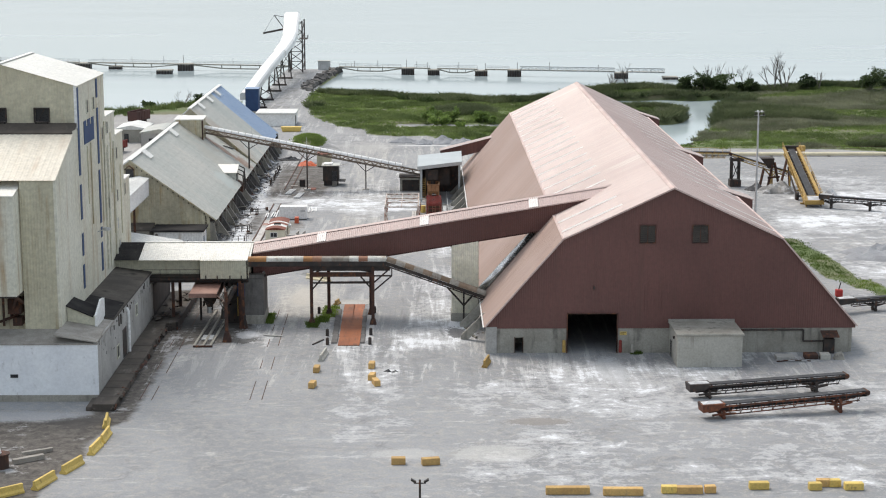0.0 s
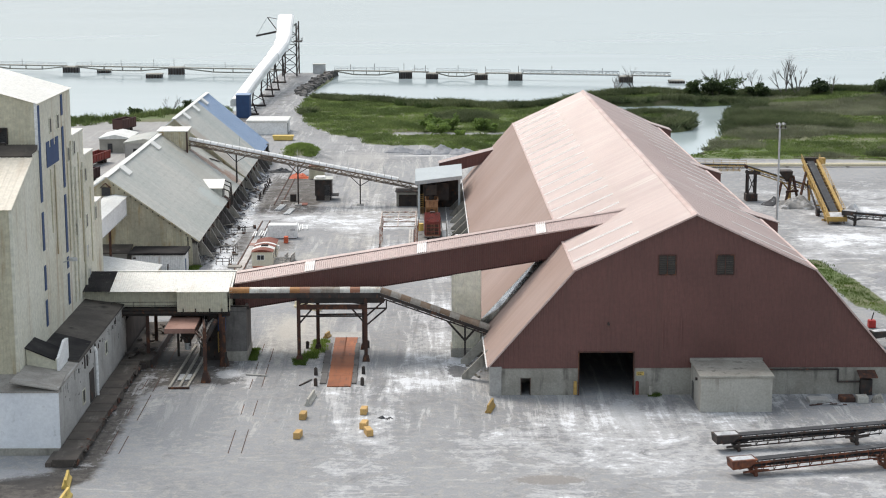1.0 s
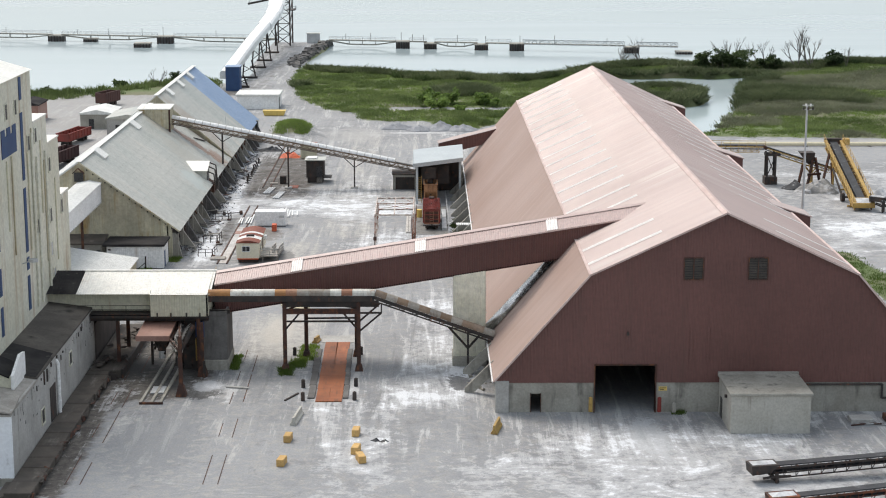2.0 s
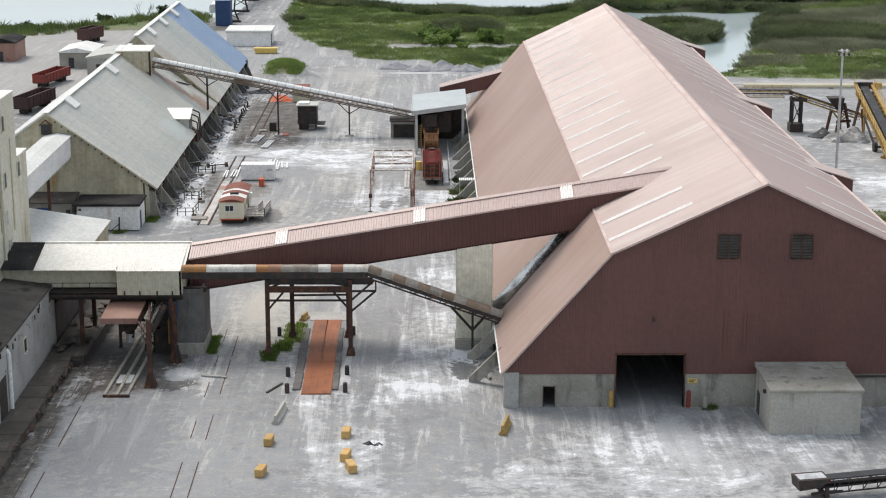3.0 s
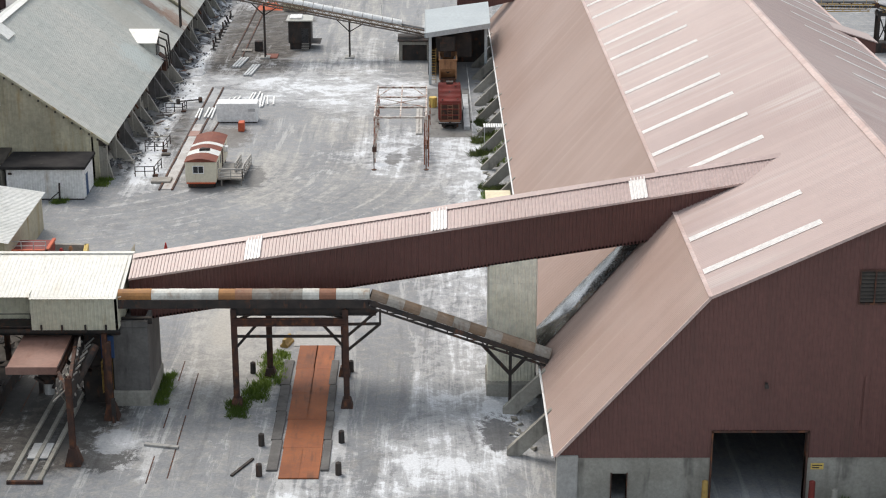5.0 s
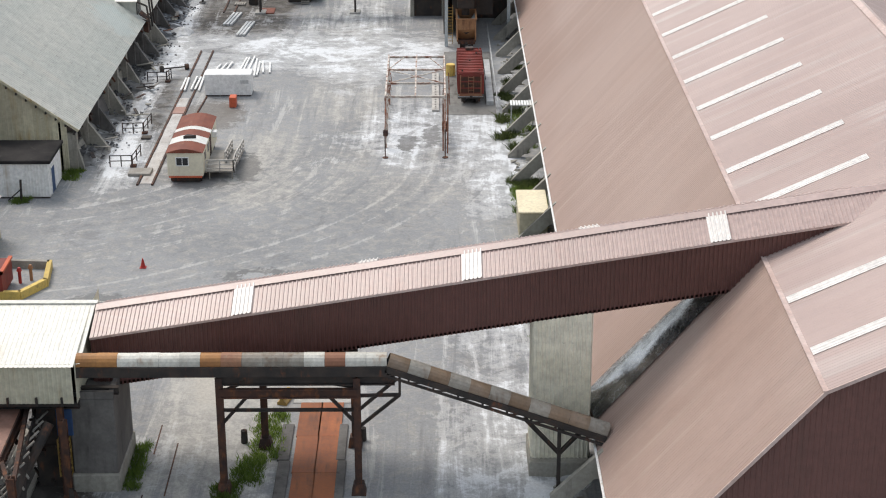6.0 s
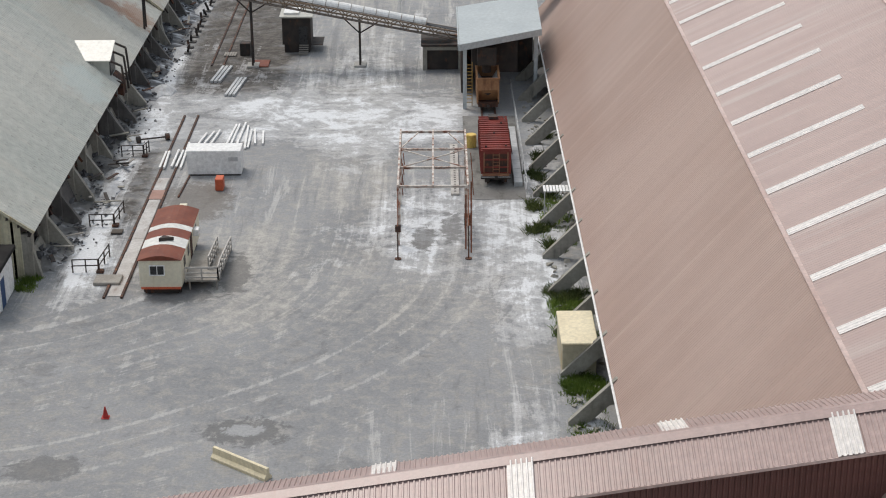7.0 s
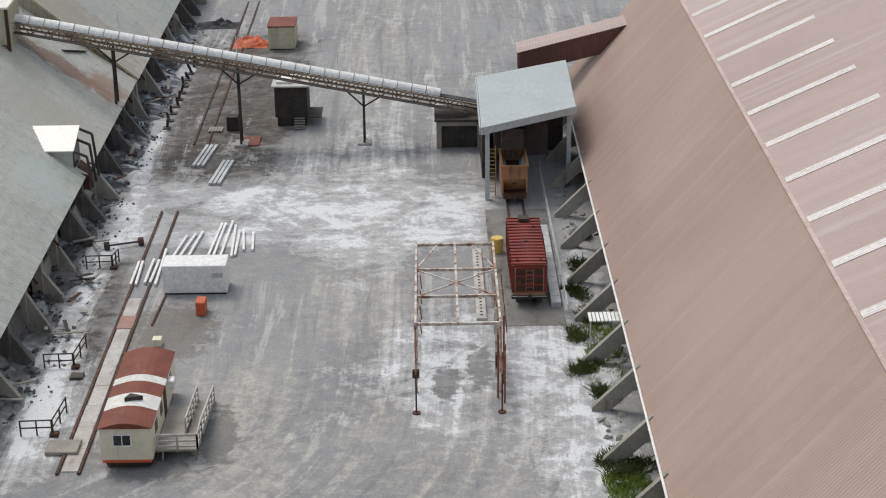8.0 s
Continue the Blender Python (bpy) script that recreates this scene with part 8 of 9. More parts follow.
def spill_bank(y0, y1, x_in, x_out, h, mat, seed, label):
    """Spilled rock and salt, lying high against the posts and running out thin."""
    ny, nx = int((y1 - y0) / 0.35), 16
    m = M()
    for j in range(ny + 1):
        y = y0 + (y1 - y0) * j / ny
        reach = x_out - 0.9 + 1.3 * noise.noise((y * 0.23, seed, 0)) + 0.5 * noise.noise((y * 0.9, seed, 4))
        ends = step(0, 3, y - y0) * step(0, 3, y1 - y)
        for i in range(nx + 1):
            u = i / nx
            x = x_in + (reach - x_in) * u
            z = h * ends * (1 - u) ** 1.15 * (0.75 + 0.8 * noise.noise((x * 0.5, y * 0.33, seed)))
            z += ends * (1 - u) * (0.22 * noise.noise((x * 1.6, y * 1.3, seed + 2)) + 0.10 * noise.noise((x * 4, y * 3.4, seed + 5)))
            m.v.append((x, y, z if i < nx else -0.08))
    m.f = [(j * (nx + 1) + i, j * (nx + 1) + i + 1, (j + 1) * (nx + 1) + i + 1, (j + 1) * (nx + 1) + i) for j in range(ny) for i in range(nx)]
    solid("spill_bank", m, mat, label, "spill", kind="stuff", smooth=False)
    r = random.Random(seed)
    m = M()
    for _ in range(int((y1 - y0) * 5)):
        y, u = r.uniform(y0 + 1, y1 - 1), r.random() ** 1.3
        x = x_in + 0.4 + (x_out - x_in - 0.6) * u
        sz = r.uniform(0.12, 0.5) * (1.15 - 0.6 * u)
        z0 = h * 0.7 * (1 - u)
        m.hull([(x + sz * r.uniform(-1, 1), y + sz * r.uniform(-1.3, 1.3), z0 + sz * r.uniform(-0.5, 0.6)) for _ in range(8)])
    solid("spilled_rocks", m, rubble_dark, "dark broken rock lying on the spill below the eaves", "rubble", kind="stuff")


spill_bank(127.5, 188, -46.6, -41.9, 1.7, spill_dark, 3, "dark wet spill streaked with salt beside the sheds")
spill_bank(104, 127, -46.6, -43.0, 1.2, spill_grey, 7, "grey caked spill between the shed buttresses")
spill_bank(79.5, 103, -46.4, -42.6, 1.5, spill_grey, 9, "grey caked spill between the shed buttresses")


def lying_boards():
    r = random.Random(71)
    for i in range(34):
        y = r.uniform(80, 184)
        x = r.uniform(-44.6, -42.2)
        a = r.uniform(-0.5, 0.5) + (1.57 if r.random() < 0.6 else 0)
        L = r.uniform(0.9, 2.6)
        z = 0.25 + max(0, (-42.8 - x)) * 0.35
        d = Vector((math.cos(a), math.sin(a), r.uniform(-0.25, 0.25))) * L / 2
        c = Vector((x, y, z + abs(d.z)))
        mat = (timber, steel_dark, steel_rust, concrete)[i % 4]
        solid("scrap_board", M().beam(c - d, c + d, r.uniform(0.18, 0.45), 0.08), mat, "loose scrap board on the spill by the shed", "board", "scrap boards", at=tuple(c))


lying_boards()


def small_scatter():
    b = thing("rubber_scrap", (-12.5, -11, 0), "torn black rubber belt scrap beside the concrete blocks", "scrap")
    part("flap", M().hull([(-13.3, -10.9, 0), (-12.7, -11.3, 0), (-12.2, -11.1, 0), (-12.5, -10.6, 0), (-12.6, -10.9, 0.34), (-13.0, -10.9, 0.12)]), belt_rubber, b)
    part("flap", M().hull([(-12.4, -11.2, 0), (-11.8, -11.7, 0), (-11.3, -11.2, 0), (-11.7, -10.7, 0), (-11.7, -11.1, 0.26)]), belt_rubber, b)
    part("pale_flap", M().hull([(-12.0, -11.6, 0), (-11.5, -11.9, 0), (-11.3, -11.5, 0), (-11.7, -11.3, 0.14)]), galvanised, b)
    solid("lying_plank", M().beam((-30.3, 8.5, 0.1), (-27.7, 7.9, 0.1), 0.35, 0.16), concrete_pale, "pale plank lying across the sunk rail", "plank", at=(-29, 8.2, 0))
    solid("lying_bar", M().beam((-23.2, 3.2, 0.08), (-21.9, 6.0, 0.08), 0.2, 0.14), steel_dark, "dark steel bar on the ground near the scale", "bar", at=(-22.5, 4.5, 0))
    solid("scrap_board", M().block(-40.9, -39.9, 88.0, 88.9, 0.02, 0.2, 0.04), dirty_timber, "small dark sheet scrap by the guard rails", "scrap", at=(-40, 88.4, 0))
    solid("small_crate", M().block(-35.6, -34.9, 93.4, 94.2, 0, 0.6, 0.04), trailer_cream, "small cream crate on the gravel", "crate", at=(-35.2, 93.8, 0))
    solid("rail_crossing_pad", M().block(-38.9, -37.6, 96.6, 99.0, 0, 0.14, 0.03), rust_roof, "rusty steel crossing pad between the rails", "plate", at=(-38.2, 97.8, 0))
    b = thing("axle_stand", (-41.0, 113.6, 0), "black steel wheel axle lying on the gravel", "axle")
    part("bar", M().cyl((-42.4, 113.2, 0.35), (-39.6, 114.2, 0.35), 0.09, 8), steel_dark, b)
    for x, y in ((-42.4, 113.2), (-39.6, 114.2)):
        part("wheel", M().cyl((x - 0.2, y - 0.07, 0.35), (x + 0.2, y + 0.07, 0.35), 0.36, 12), steel_dark, b)
    b = thing("red_machine", (55, 33, 0), "small red machine beyond the barn corner", "machine")
    part("body", M().block(54.6, 55.6, 32.6, 33.6, 0.0, 1.1, 0.08), red_paint, b)
    part("mast", M().beam((55, 33, 1.0), (55.3, 33, 2.2), 0.12, 0.12), steel_dark, b)
    heap(74, 66, 12, 6, 2.6, gravel_pile, 90, "long grey gravel berm beyond the barn", "gravel_mound")


small_scatter()
belt_conveyor("side_conveyor", "dark low conveyor beyond the barn corner", (53.0, 22.5, 1.6), (78.0, 27.0, 2.6), (0.2, 0.7), steel_dark, 1.0, 0.8)


def stake_row():
    r = random.Random(44)
    for i in range(11):
        y = 146.5 + i * 2.5
        b = thing("edge_stake", (-41.8, y, 0), "short dark timber stake beside the siding", "stake", "edge stakes")
        h = r.uniform(0.9, 1.4)
        part("post", M().beam((-41.8 + r.uniform(-0.2, 0.2), y, 0), (-41.8 + r.uniform(-0.3, 0.3), y, h), 0.26, 0.26), steel_dark, b)
        part("foot", M().block(-42.2, -41.4, y - 0.4, y + 0.4, 0, 0.18, 0.04), dark_concrete, b)


stake_row()


def black_tarpaulin():
    b = thing("black_tarpaulin", (-41, 187.8, 0), "crumpled black tarpaulin over scrap near the sheds", "tarpaulin")
    m = M()
    n = 14
    for j in range(n + 1):
        for i in range(n + 1):
            u, v = i / n - 0.5, j / n - 0.5
            m.v.append((-41.0 + u * 5.4, 187.8 + v * 3.4, max(0.02, (0.9 - 3.4 * (u * u + v * v)) * (0.7 + 0.9 * noise.noise((u * 6, v * 6, 4))))))
    m.f = [(j * (n + 1) + i, j * (n + 1) + i + 1, (j + 1) * (n + 1) + i + 1, (j + 1) * (n + 1) + i) for j in range(n) for i in range(n)]
    part("sheet", m, belt_rubber, b)
    p = thing("scrap_pallet", (-36.6, 145.6, 0), "pale timber pallet beside the conveyor leg", "pallet")
    for i in range(5):
        part("board", M().box(-37.3 + i * 0.3, -37.06 + i * 0.3, 144.9, 146.4, 0.12, 0.18), timber, p)
    for y in (145.0, 145.6, 146.2):
        part("bearer", M().box(-37.3, -35.86, y, y + 0.12, 0, 0.12), timber, p)
    part("crate", M().block(-35.4, -34.2, 145.4, 146.6, 0, 1.5, 0.05), steel_dark, thing("dark_crate", (-34.8, 146, 0), "dark steel crate beside the conveyor leg", "crate"))


black_tarpaulin()


# ---- stacker side, lakeshore, pier ----
belt_conveyor("yellow_conveyor", "yellow-railed belt conveyor leaving the barn's far side", (46.0, 145.0, 7.4), (57.4, 145.0, 7.2), (), machine_yellow, 1.6, 1.2)
belt_conveyor("yellow_conveyor", "yellow-railed belt conveyor sloping down to the stacker", (71.5, 145.0, 2.6), (57.6, 145.0, 7.0), (0.35,), machine_yellow, 1.4, 0.9)
belt_conveyor("radial_stacker", "yellow radial stacker with wide black belt", (69.6, 116.5, 1.2), (70.8, 146.0, 7.8), (0.12, 0.7), machine_yellow, 2.6, 1.4, trough=0.55)
belt_conveyor("feed_conveyor", "dark lattice feed conveyor on the salt-covered ground", (71.2, 116.0, 2.3), (98.0, 104.0, 1.8), (0.06, 0.32), steel_dark, 1.0, 0.9)


def build_trestle():
    b = thing("conveyor_pier", (58.7, 145, 0), "tall dark steel pier carrying the yellow conveyor", "pier")
    for x in (57.9, 59.5):
        for y in (144.2, 145.8):
            part("leg", M().ibeam((x, y, 0), (x, y, 6.2), 0.35, 0.35), steel_dark, b)
    part("base", M().block(57.5, 59.9, 143.8, 146.2, 0, 1.5), steel_dark, b)
    part("brace", M().beam((57.9, 144.2, 1.5), (59.5, 144.2, 5.6), 0.15, 0.15).beam((59.5, 144.2, 1.5), (57.9, 144.2, 5.6), 0.15, 0.15).box(57.6, 60.4, 144, 146, 5.5, 6.0), steel_dark, b)
    part("rail", railing(M(), [(44, 144.0, 7.6), (57.4, 144.0, 7.4)], 1.0, 1.6), machine_yellow, b)
    t = thing("stacker_drive", (67, 142, 0), "dark rusty drive and hopper at the stacker's tail", "machine")
    m = M()
    for p, q in (((65, 141, 0), (66.5, 143, 5.6)), ((67.6, 141, 0), (66.8, 143, 5.4)), ((63.5, 142, 0), (64.5, 143, 4.0)), ((65, 141, 2.4), (67.6, 141, 2.6)), ((67, 138, 0), (69, 141, 6.4)), ((69, 137, 0), (69, 139, 5))):
        m.ibeam(p, q, 0.4, 0.4)
    part("frame", m, steel_rust, t)
    part("hopper", M().hull([(65.2 + i * 1.4, 143.5 + j * 1.4, 6.4) for i in (-1, 1) for j in (-1, 1)] + [(66 + i * 0.5, 143.5 + j * 0.5, 4.2) for i in (-1, 1) for j in (-1, 1)]), steel_dark, t)
    # long yellow pipeline and berm
    y = thing("yellow_pipeline", (120, 184, 0), "long yellow pipeline on low sleepers", "pipeline")
    part("pipe", M().cyl((58, 193, 0.6), (260, 191, 0.6), 0.42, 10), tan_cover, y)
    for i in range(14):
        x = 62 + i * 14
        part("sleeper", M().box(x - 0.3, x + 0.3, 193 - (x - 58) * 0.0099 - 0.8, 193 - (x - 58) * 0.0099 + 0.8, 0, 0.3), timber, y)
    r = railing(M(), [(80, 204, 0), (200, 200, 0)], 1.0, 4.0)
    f = thing("guard_fence", (140, 202, 0), "low rusty guard fence before the marsh", "fence")
    part("rail", r, steel_rust, f)


build_trestle()


def stacker_sides():
    b = thing("stacker_walkway", (70.2, 131, 0), "yellow side walkways along the stacker belt", "walkway")
    for s in (-1.5, 1.5):
        part("deck", M().beam((69.6 + s, 116.5, 1.6), (70.8 + s, 146.0, 8.2), 0.6, 0.25), machine_yellow, b)
        o = 0.3 if s > 0 else -0.3
        part("railing", railing(M(), [(69.6 + s + o, 116.5, 1.7), (70.8 + s + o, 146.0, 8.3)], 1.1, 1.6), machine_yellow, b)
        m = M()
        for k in range(18):
            t0, t1 = k / 18, (k + 1) / 18
            a = Vector((69.6 + s, 116.5, 1.4)).lerp(Vector((70.8 + s, 146.0, 8.0)), t0)
            c = Vector((69.6 + s, 116.5, 1.4)).lerp(Vector((70.8 + s, 146.0, 8.0)), t1)
            m.beam(a - Vector((0, 0, 1.2)), c, 0.12, 0.12).beam(a, a - Vector((0, 0, 1.2)), 0.12, 0.12).beam(a - Vector((0, 0, 1.2)), c - Vector((0, 0, 1.2)), 0.14, 0.16)
        part("lattice", m, machine_yellow if s < 0 else steel_rust, b)
    part("head_guard", M().box(69.8, 71.8, 145.8, 146.8, 7.9, 8.6).cyl((69.2, 146.2, 8.3), (72.4, 146.2, 8.3), 0.35, 10), steel_dark, b, "dark drive guard at the stacker head")
    part("motor", M().block(72.4, 73.6, 144.2, 145.6, 7.6, 8.8, 0.1), machine_yellow, b)
    for x in (68.2, 73.0):
        part("wheel", M().cyl((x - 0.3, 126.0, 0.8), (x + 0.3, 126.0, 0.8), 0.8, 14), steel_dark, b)
        part("leg", M().beam((x, 126.0, 0.8), (x, 134.5, 4.6), 0.3, 0.3), steel_dark, b)
    part("axle", M().beam((68.2, 126.0, 0.8), (73.0, 126.0, 0.8), 0.3, 0.3), steel_dark, b)


stacker_sides()


def build_loader():
    b = thing("ship_loader", (-58, 370, 0), "white enclosed ship-loading conveyor rising on dark trestles", "conveyor")
    pts = [Vector((-63.0, 301, 3.0)), Vector((-62.8, 318, 4.0)), Vector((-61.2, 350, 7.4)), Vector((-59.4, 380, 10.3)), Vector((-58.2, 398, 12.6)), Vector((-57.9, 408, 14.4)), Vector((-58.6, 424, 18.2)), Vector((-59.2, 436, 20.4))]
    w, h = 1.9, 2.3
    for i, (p, q) in enumerate(zip(pts, pts[1:])):
        d = (q - p).normalized()
        side = d.cross(Vector((0, 0, 1))).normalized()
        up = side.cross(d)
        w = 1.9 if i < 3 else 2.3 + 0.2 * (i - 3)
        prof = [(-w, 0), (w, 0), (w, h * 0.75), (w * 0.75, h), (-w * 0.75, h), (-w, h * 0.75)]
        part("housing", M().prism([p + side * a + up * c for a, c in prof], q - p + d * 0.1), white_metal, b)
    for y, top in ((306, 3.4), (330, 5.4), (359, 8.3), (381, 10.4), (408, 14.4)):
        m = M()
        for s in (-1.8, 1.8):
            m.ibeam((-59.6 + s * 1.1, y, 0), (-59.9 + s * 0.6, y, top), 0.4, 0.4)
        m.beam((-61.6, y, top * 0.3), (-57.6, y, top * 0.7), 0.2, 0.2).beam((-57.6, y, top * 0.3), (-61.4, y, top * 0.7), 0.2, 0.2).box(-62.2, -57.2, y - 0.8, y + 0.8, 0, 0.5)
        part("trestle", m, steel_dark, b)
    m = M()
    for x in (-60.6, -55.4):
        for y in (434, 446):
            m.ibeam((x, y, 0), (x, y, 19.5), 0.5, 0.5)
    for k in range(5):
        z = 0.5 + k * 3.7
        m.beam((-60.6, 434, z), (-55.4, 434, z + 3.7), 0.25, 0.25).beam((-55.4, 434, z), (-60.6, 434, z + 3.7), 0.25, 0.25).beam((-60.6, 434, z + 3.7), (-55.4, 434, z + 3.7), 0.25, 0.25).beam((-55.4, 434, z), (-55.4, 446, z + 3.7), 0.25, 0.25)
    m.box(-56.5, -53.5, 434, 440, 12.5, 12.8)
    railing(m, [(-56.5, 434, 12.8), (-53.5, 434, 12.8), (-53.5, 440, 12.8)], 1.1, 1.5)
    part("tower", m, steel_dark, b)
    m = M().beam((-61, 438, 16.5), (-70.5, 438, 14.6), 0.5, 0.7).beam((-61, 438, 20.5), (-66.2, 438, 21.4), 0.2, 0.2).beam((-66.2, 438, 21.4), (-70.3, 438, 14.8), 0.1, 0.1).beam((-66.2, 438, 21.4), (-62.4, 438, 16.2), 0.3, 0.3)
    part("boom", m, steel_dark, b)
    t = thing("blue_house", (-58.9, 299, 0), "dark blue conveyor transfer house on the causeway", "transfer house")
    part("body", M().block(-62.9, -59.0, 297.5, 302.5, 0, 6.6, 0.08), blue_paint, t)
    part("roof", M().block(-63.1, -58.8, 297.2, 302.8, 6.6, 6.8, 0.05), roof_blue, t)
    t = thing("white_warehouse", (-49.5, 262, 0), "long low white-roofed warehouse by the gravel road", "warehouse")
    part("wall", M().box(-55.6, -45.0, 258.2, 268.0, 0, 3.3), white_metal, t)
    part("roof", M().block(-56.0, -44.6, 257.8, 268.4, 3.3, 3.8, 0.1), roof_white, t)
    part("door", M().box(-45.05, -44.9, 259.5, 261.5, 0, 2.8), dark_glass, t)
    b = thing("yellow_skip", (-44, 246, 0), "yellow steel skip by the warehouse", "skip")
    part("body", M().hull([(-47.4, 244.6, 0.1), (-42.6, 244.6, 0.1), (-47.8, 244.6, 1.3), (-42.2, 244.6, 1.3), (-47.4, 247, 0.1), (-42.6, 247, 0.1), (-47.8, 247, 1.3), (-42.2, 247, 1.3)]), yellow_paint, b)


build_loader()


def build_pier():
    b = thing("pier_walkway", (-20, 439, 0), "long steel pier walkway with lattice railings", "pier")
    z = 1.5
    line = lambda x: 434.4 - 0.226 * x
    P = lambda x, dy, zz: (x, line(x) + dy, zz)
    spans = [(-215, -180, 2), (-180, -147, 1), (-143, -106, 1), (-100, -62, 1), (-42, -18, 1), (-13, -7, 0), (-4, 11, 1), (14, 23, 0), (27, 62, 2), (66, 80, 2)]
    for a, c, kind in spans:
        part("deck", M().beam(P(a, 0, z - 0.2), P(c, 0, z - 0.2), 1.8, 0.4), concrete, b)
        for s in (-0.9, 0.9):
            part("railing", railing(M(), [P(a, s, z), P(c, s, z)], 1.1, 2.4), galvanised, b)
        if kind == 1:
            # a queen-post truss hangs below the deck
            for s in (-0.8, 0.8):
                m = M()
                n = 10
                for k in range(n):
                    t0, t1 = k / n, (k + 1) / n
                    dip = lambda t: z - 0.5 - 1.15 * min(1.0, 3.2 * t, 3.2 * (1 - t))
                    xa, xb = a + (c - a) * t0, a + (c - a) * t1
                    m.beam(P(xa, s, dip(t0)), P(xb, s, dip(t1)), 0.25, 0.3)
                    if k in (2, 4, 6):
                        m.beam(P(xb, s, z - 0.4), P(xb, s, dip(t1)), 0.2, 0.2)
                part("truss", m, concrete, b)
        elif kind == 2:
            for s in (-0.9, 0.9):
                m = M().beam(P(a, s, z + 1.1), P(c, s, z + 1.1), 0.2, 0.22).beam(P(a, s, z - 0.35), P(c, s, z - 0.35), 0.2, 0.22)
                n = max(3, round((c - a) / 2.6))
                for k in range(n):
                    xa, xb = a + (c - a) * k / n, a + (c - a) * (k + 1) / n
                    xm = (xa + xb) / 2
                    m.beam(P(xa, s, z - 0.35), P(xm, s, z + 1.1), 0.13, 0.13).beam(P(xm, s, z + 1.1), P(xb, s, z - 0.35), 0.13, 0.13)
                part("truss", m, galvanised, b)
    for x, w, dy, h in ((-180, 5, 0, 1.1), (-145, 6, 0, 1.2), (-132, 5, 1, 0.1), (-109, 6, -17, 0.5), (-103, 6, 0, 1.6), (-15.4, 5, 0, 1.5), (-5.6, 4.6, 0, 1.0), (12.4, 4.8, 0, 1.0), (24.8, 5.2, 0, 1.5), (64.2, 5, 0, 1.1), (82, 5.6, 0, -0.1)):
        y = line(x) + dy
        d = thing("mooring_dolphin", (x, y, -1), "dark timber-fendered concrete mooring dolphin in the lake", "dolphin", "mooring dolphins")
        part("cap", M().block(x - w / 2, x + w / 2, y - 2.4, y + 2.4, h - 0.6, h, 0.12), concrete, d)
        part("core", M().block(x - w / 2 + 0.2, x + w / 2 - 0.2, y - 2.2, y + 2.2, -2.5, h - 0.6, 0.1), dark_concrete, d)
        for k in range(6):
            xx = x - w / 2 + 0.3 + k * (w - 0.6) / 5
            part("fender", M().cyl((xx, y - 2.5, -3), (xx, y - 2.5, h - 0.3), 0.28, 6), steel_dark, d)
    for x, h in ((-165, 2.4), (-137, 2.0), (-125, 2.4), (-112, 2.8), (-104, 3.4), (-84, 2.4), (-70, 3.0), (-36, 2.2), (-27, 2.6), (-16, 3.0), (-12, 2.4), (-8, 2.2), (4, 2.4), (14, 2.2), (26, 2.6), (38, 2.8), (56, 2.2)):
        part("lamp_post", M().cyl(P(x, 0, z - 0.2), P(x, 0, z + h), 0.08, 6), steel_dark, b)
    # causeway end: rocks and shed
    s = thing("dock_shed", (-46.5, 446, 0), "small grey shed at the causeway's end", "shed")
    part("body", M().box(-50.2, -45.6, 444.5, 448.0, 0, 3.4), galvanised, s)
    part("roof", M().block(-50.4, -45.4, 444.3, 448.2, 3.4, 3.6), roof_grey, s)
    r = random.Random(77)
    m = M()
    for i in range(600):
        yy = 366 + 86 * r.random()
        x = -49.6 + max(0, yy - 384) * 0.092 + r.uniform(-1.4, 2.0)
        sz = r.uniform(0.6, 1.6)
        z0 = -0.5 + r.uniform(-0.5, 0.8)
        m.hull([(x + sz * r.uniform(-1, 1), yy + sz * r.uniform(-1, 1), z0 + sz * r.uniform(-0.6, 0.7)) for _ in range(9)])
    solid("shore_rocks", m, dark_concrete, "grey riprap rocks along the causeway", "rocks", kind="stuff")


build_pier()


def wagon(x, y, turn, L, mat, label, h=2.6, w=2.9):
    b = thing("gondola_wagon", pose(x, y, 0, 0, 0, turn), label, "wagon", "stored wagons")
    W = WORLD[b]
    def P(name, m, mm):
        m.v = [W @ Vector(p) for p in m.v]
        part(name, m, mm, b)
    P("floor", M().box(-L / 2, L / 2, -w / 2, w / 2, 1.0, 1.25), steel_dark)
    for s in (-1, 1):
        P("side", M().box(-L / 2, L / 2, s * w / 2 - 0.06, s * w / 2 + 0.06, 1.2, h + 0.6), mat)
        P("end", M().box(s * L / 2 - 0.06, s * L / 2 + 0.06, -w / 2, w / 2, 1.2, h + 0.6), mat)
        P("rim", M().box(-L / 2, L / 2, s * w / 2 - 0.12, s * w / 2 + 0.12, h + 0.6, h + 0.75), mat)
    for i in range(8):
        xx = -L / 2 + 0.6 + i * (L - 1.2) / 7
        for s in (-1, 1):
            P("rib", M().box(xx - 0.07, xx + 0.07, s * w / 2 - 0.14, s * w / 2 + 0.14, 1.2, h + 0.6), mat)
    for xx in (-L / 2 + 1.2, -L / 2 + 2.8, L / 2 - 2.8, L / 2 - 1.2):
        P("axle", M().cyl((xx, -0.8, 0.45), (xx, 0.8, 0.45), 0.45, 12), steel_dark)


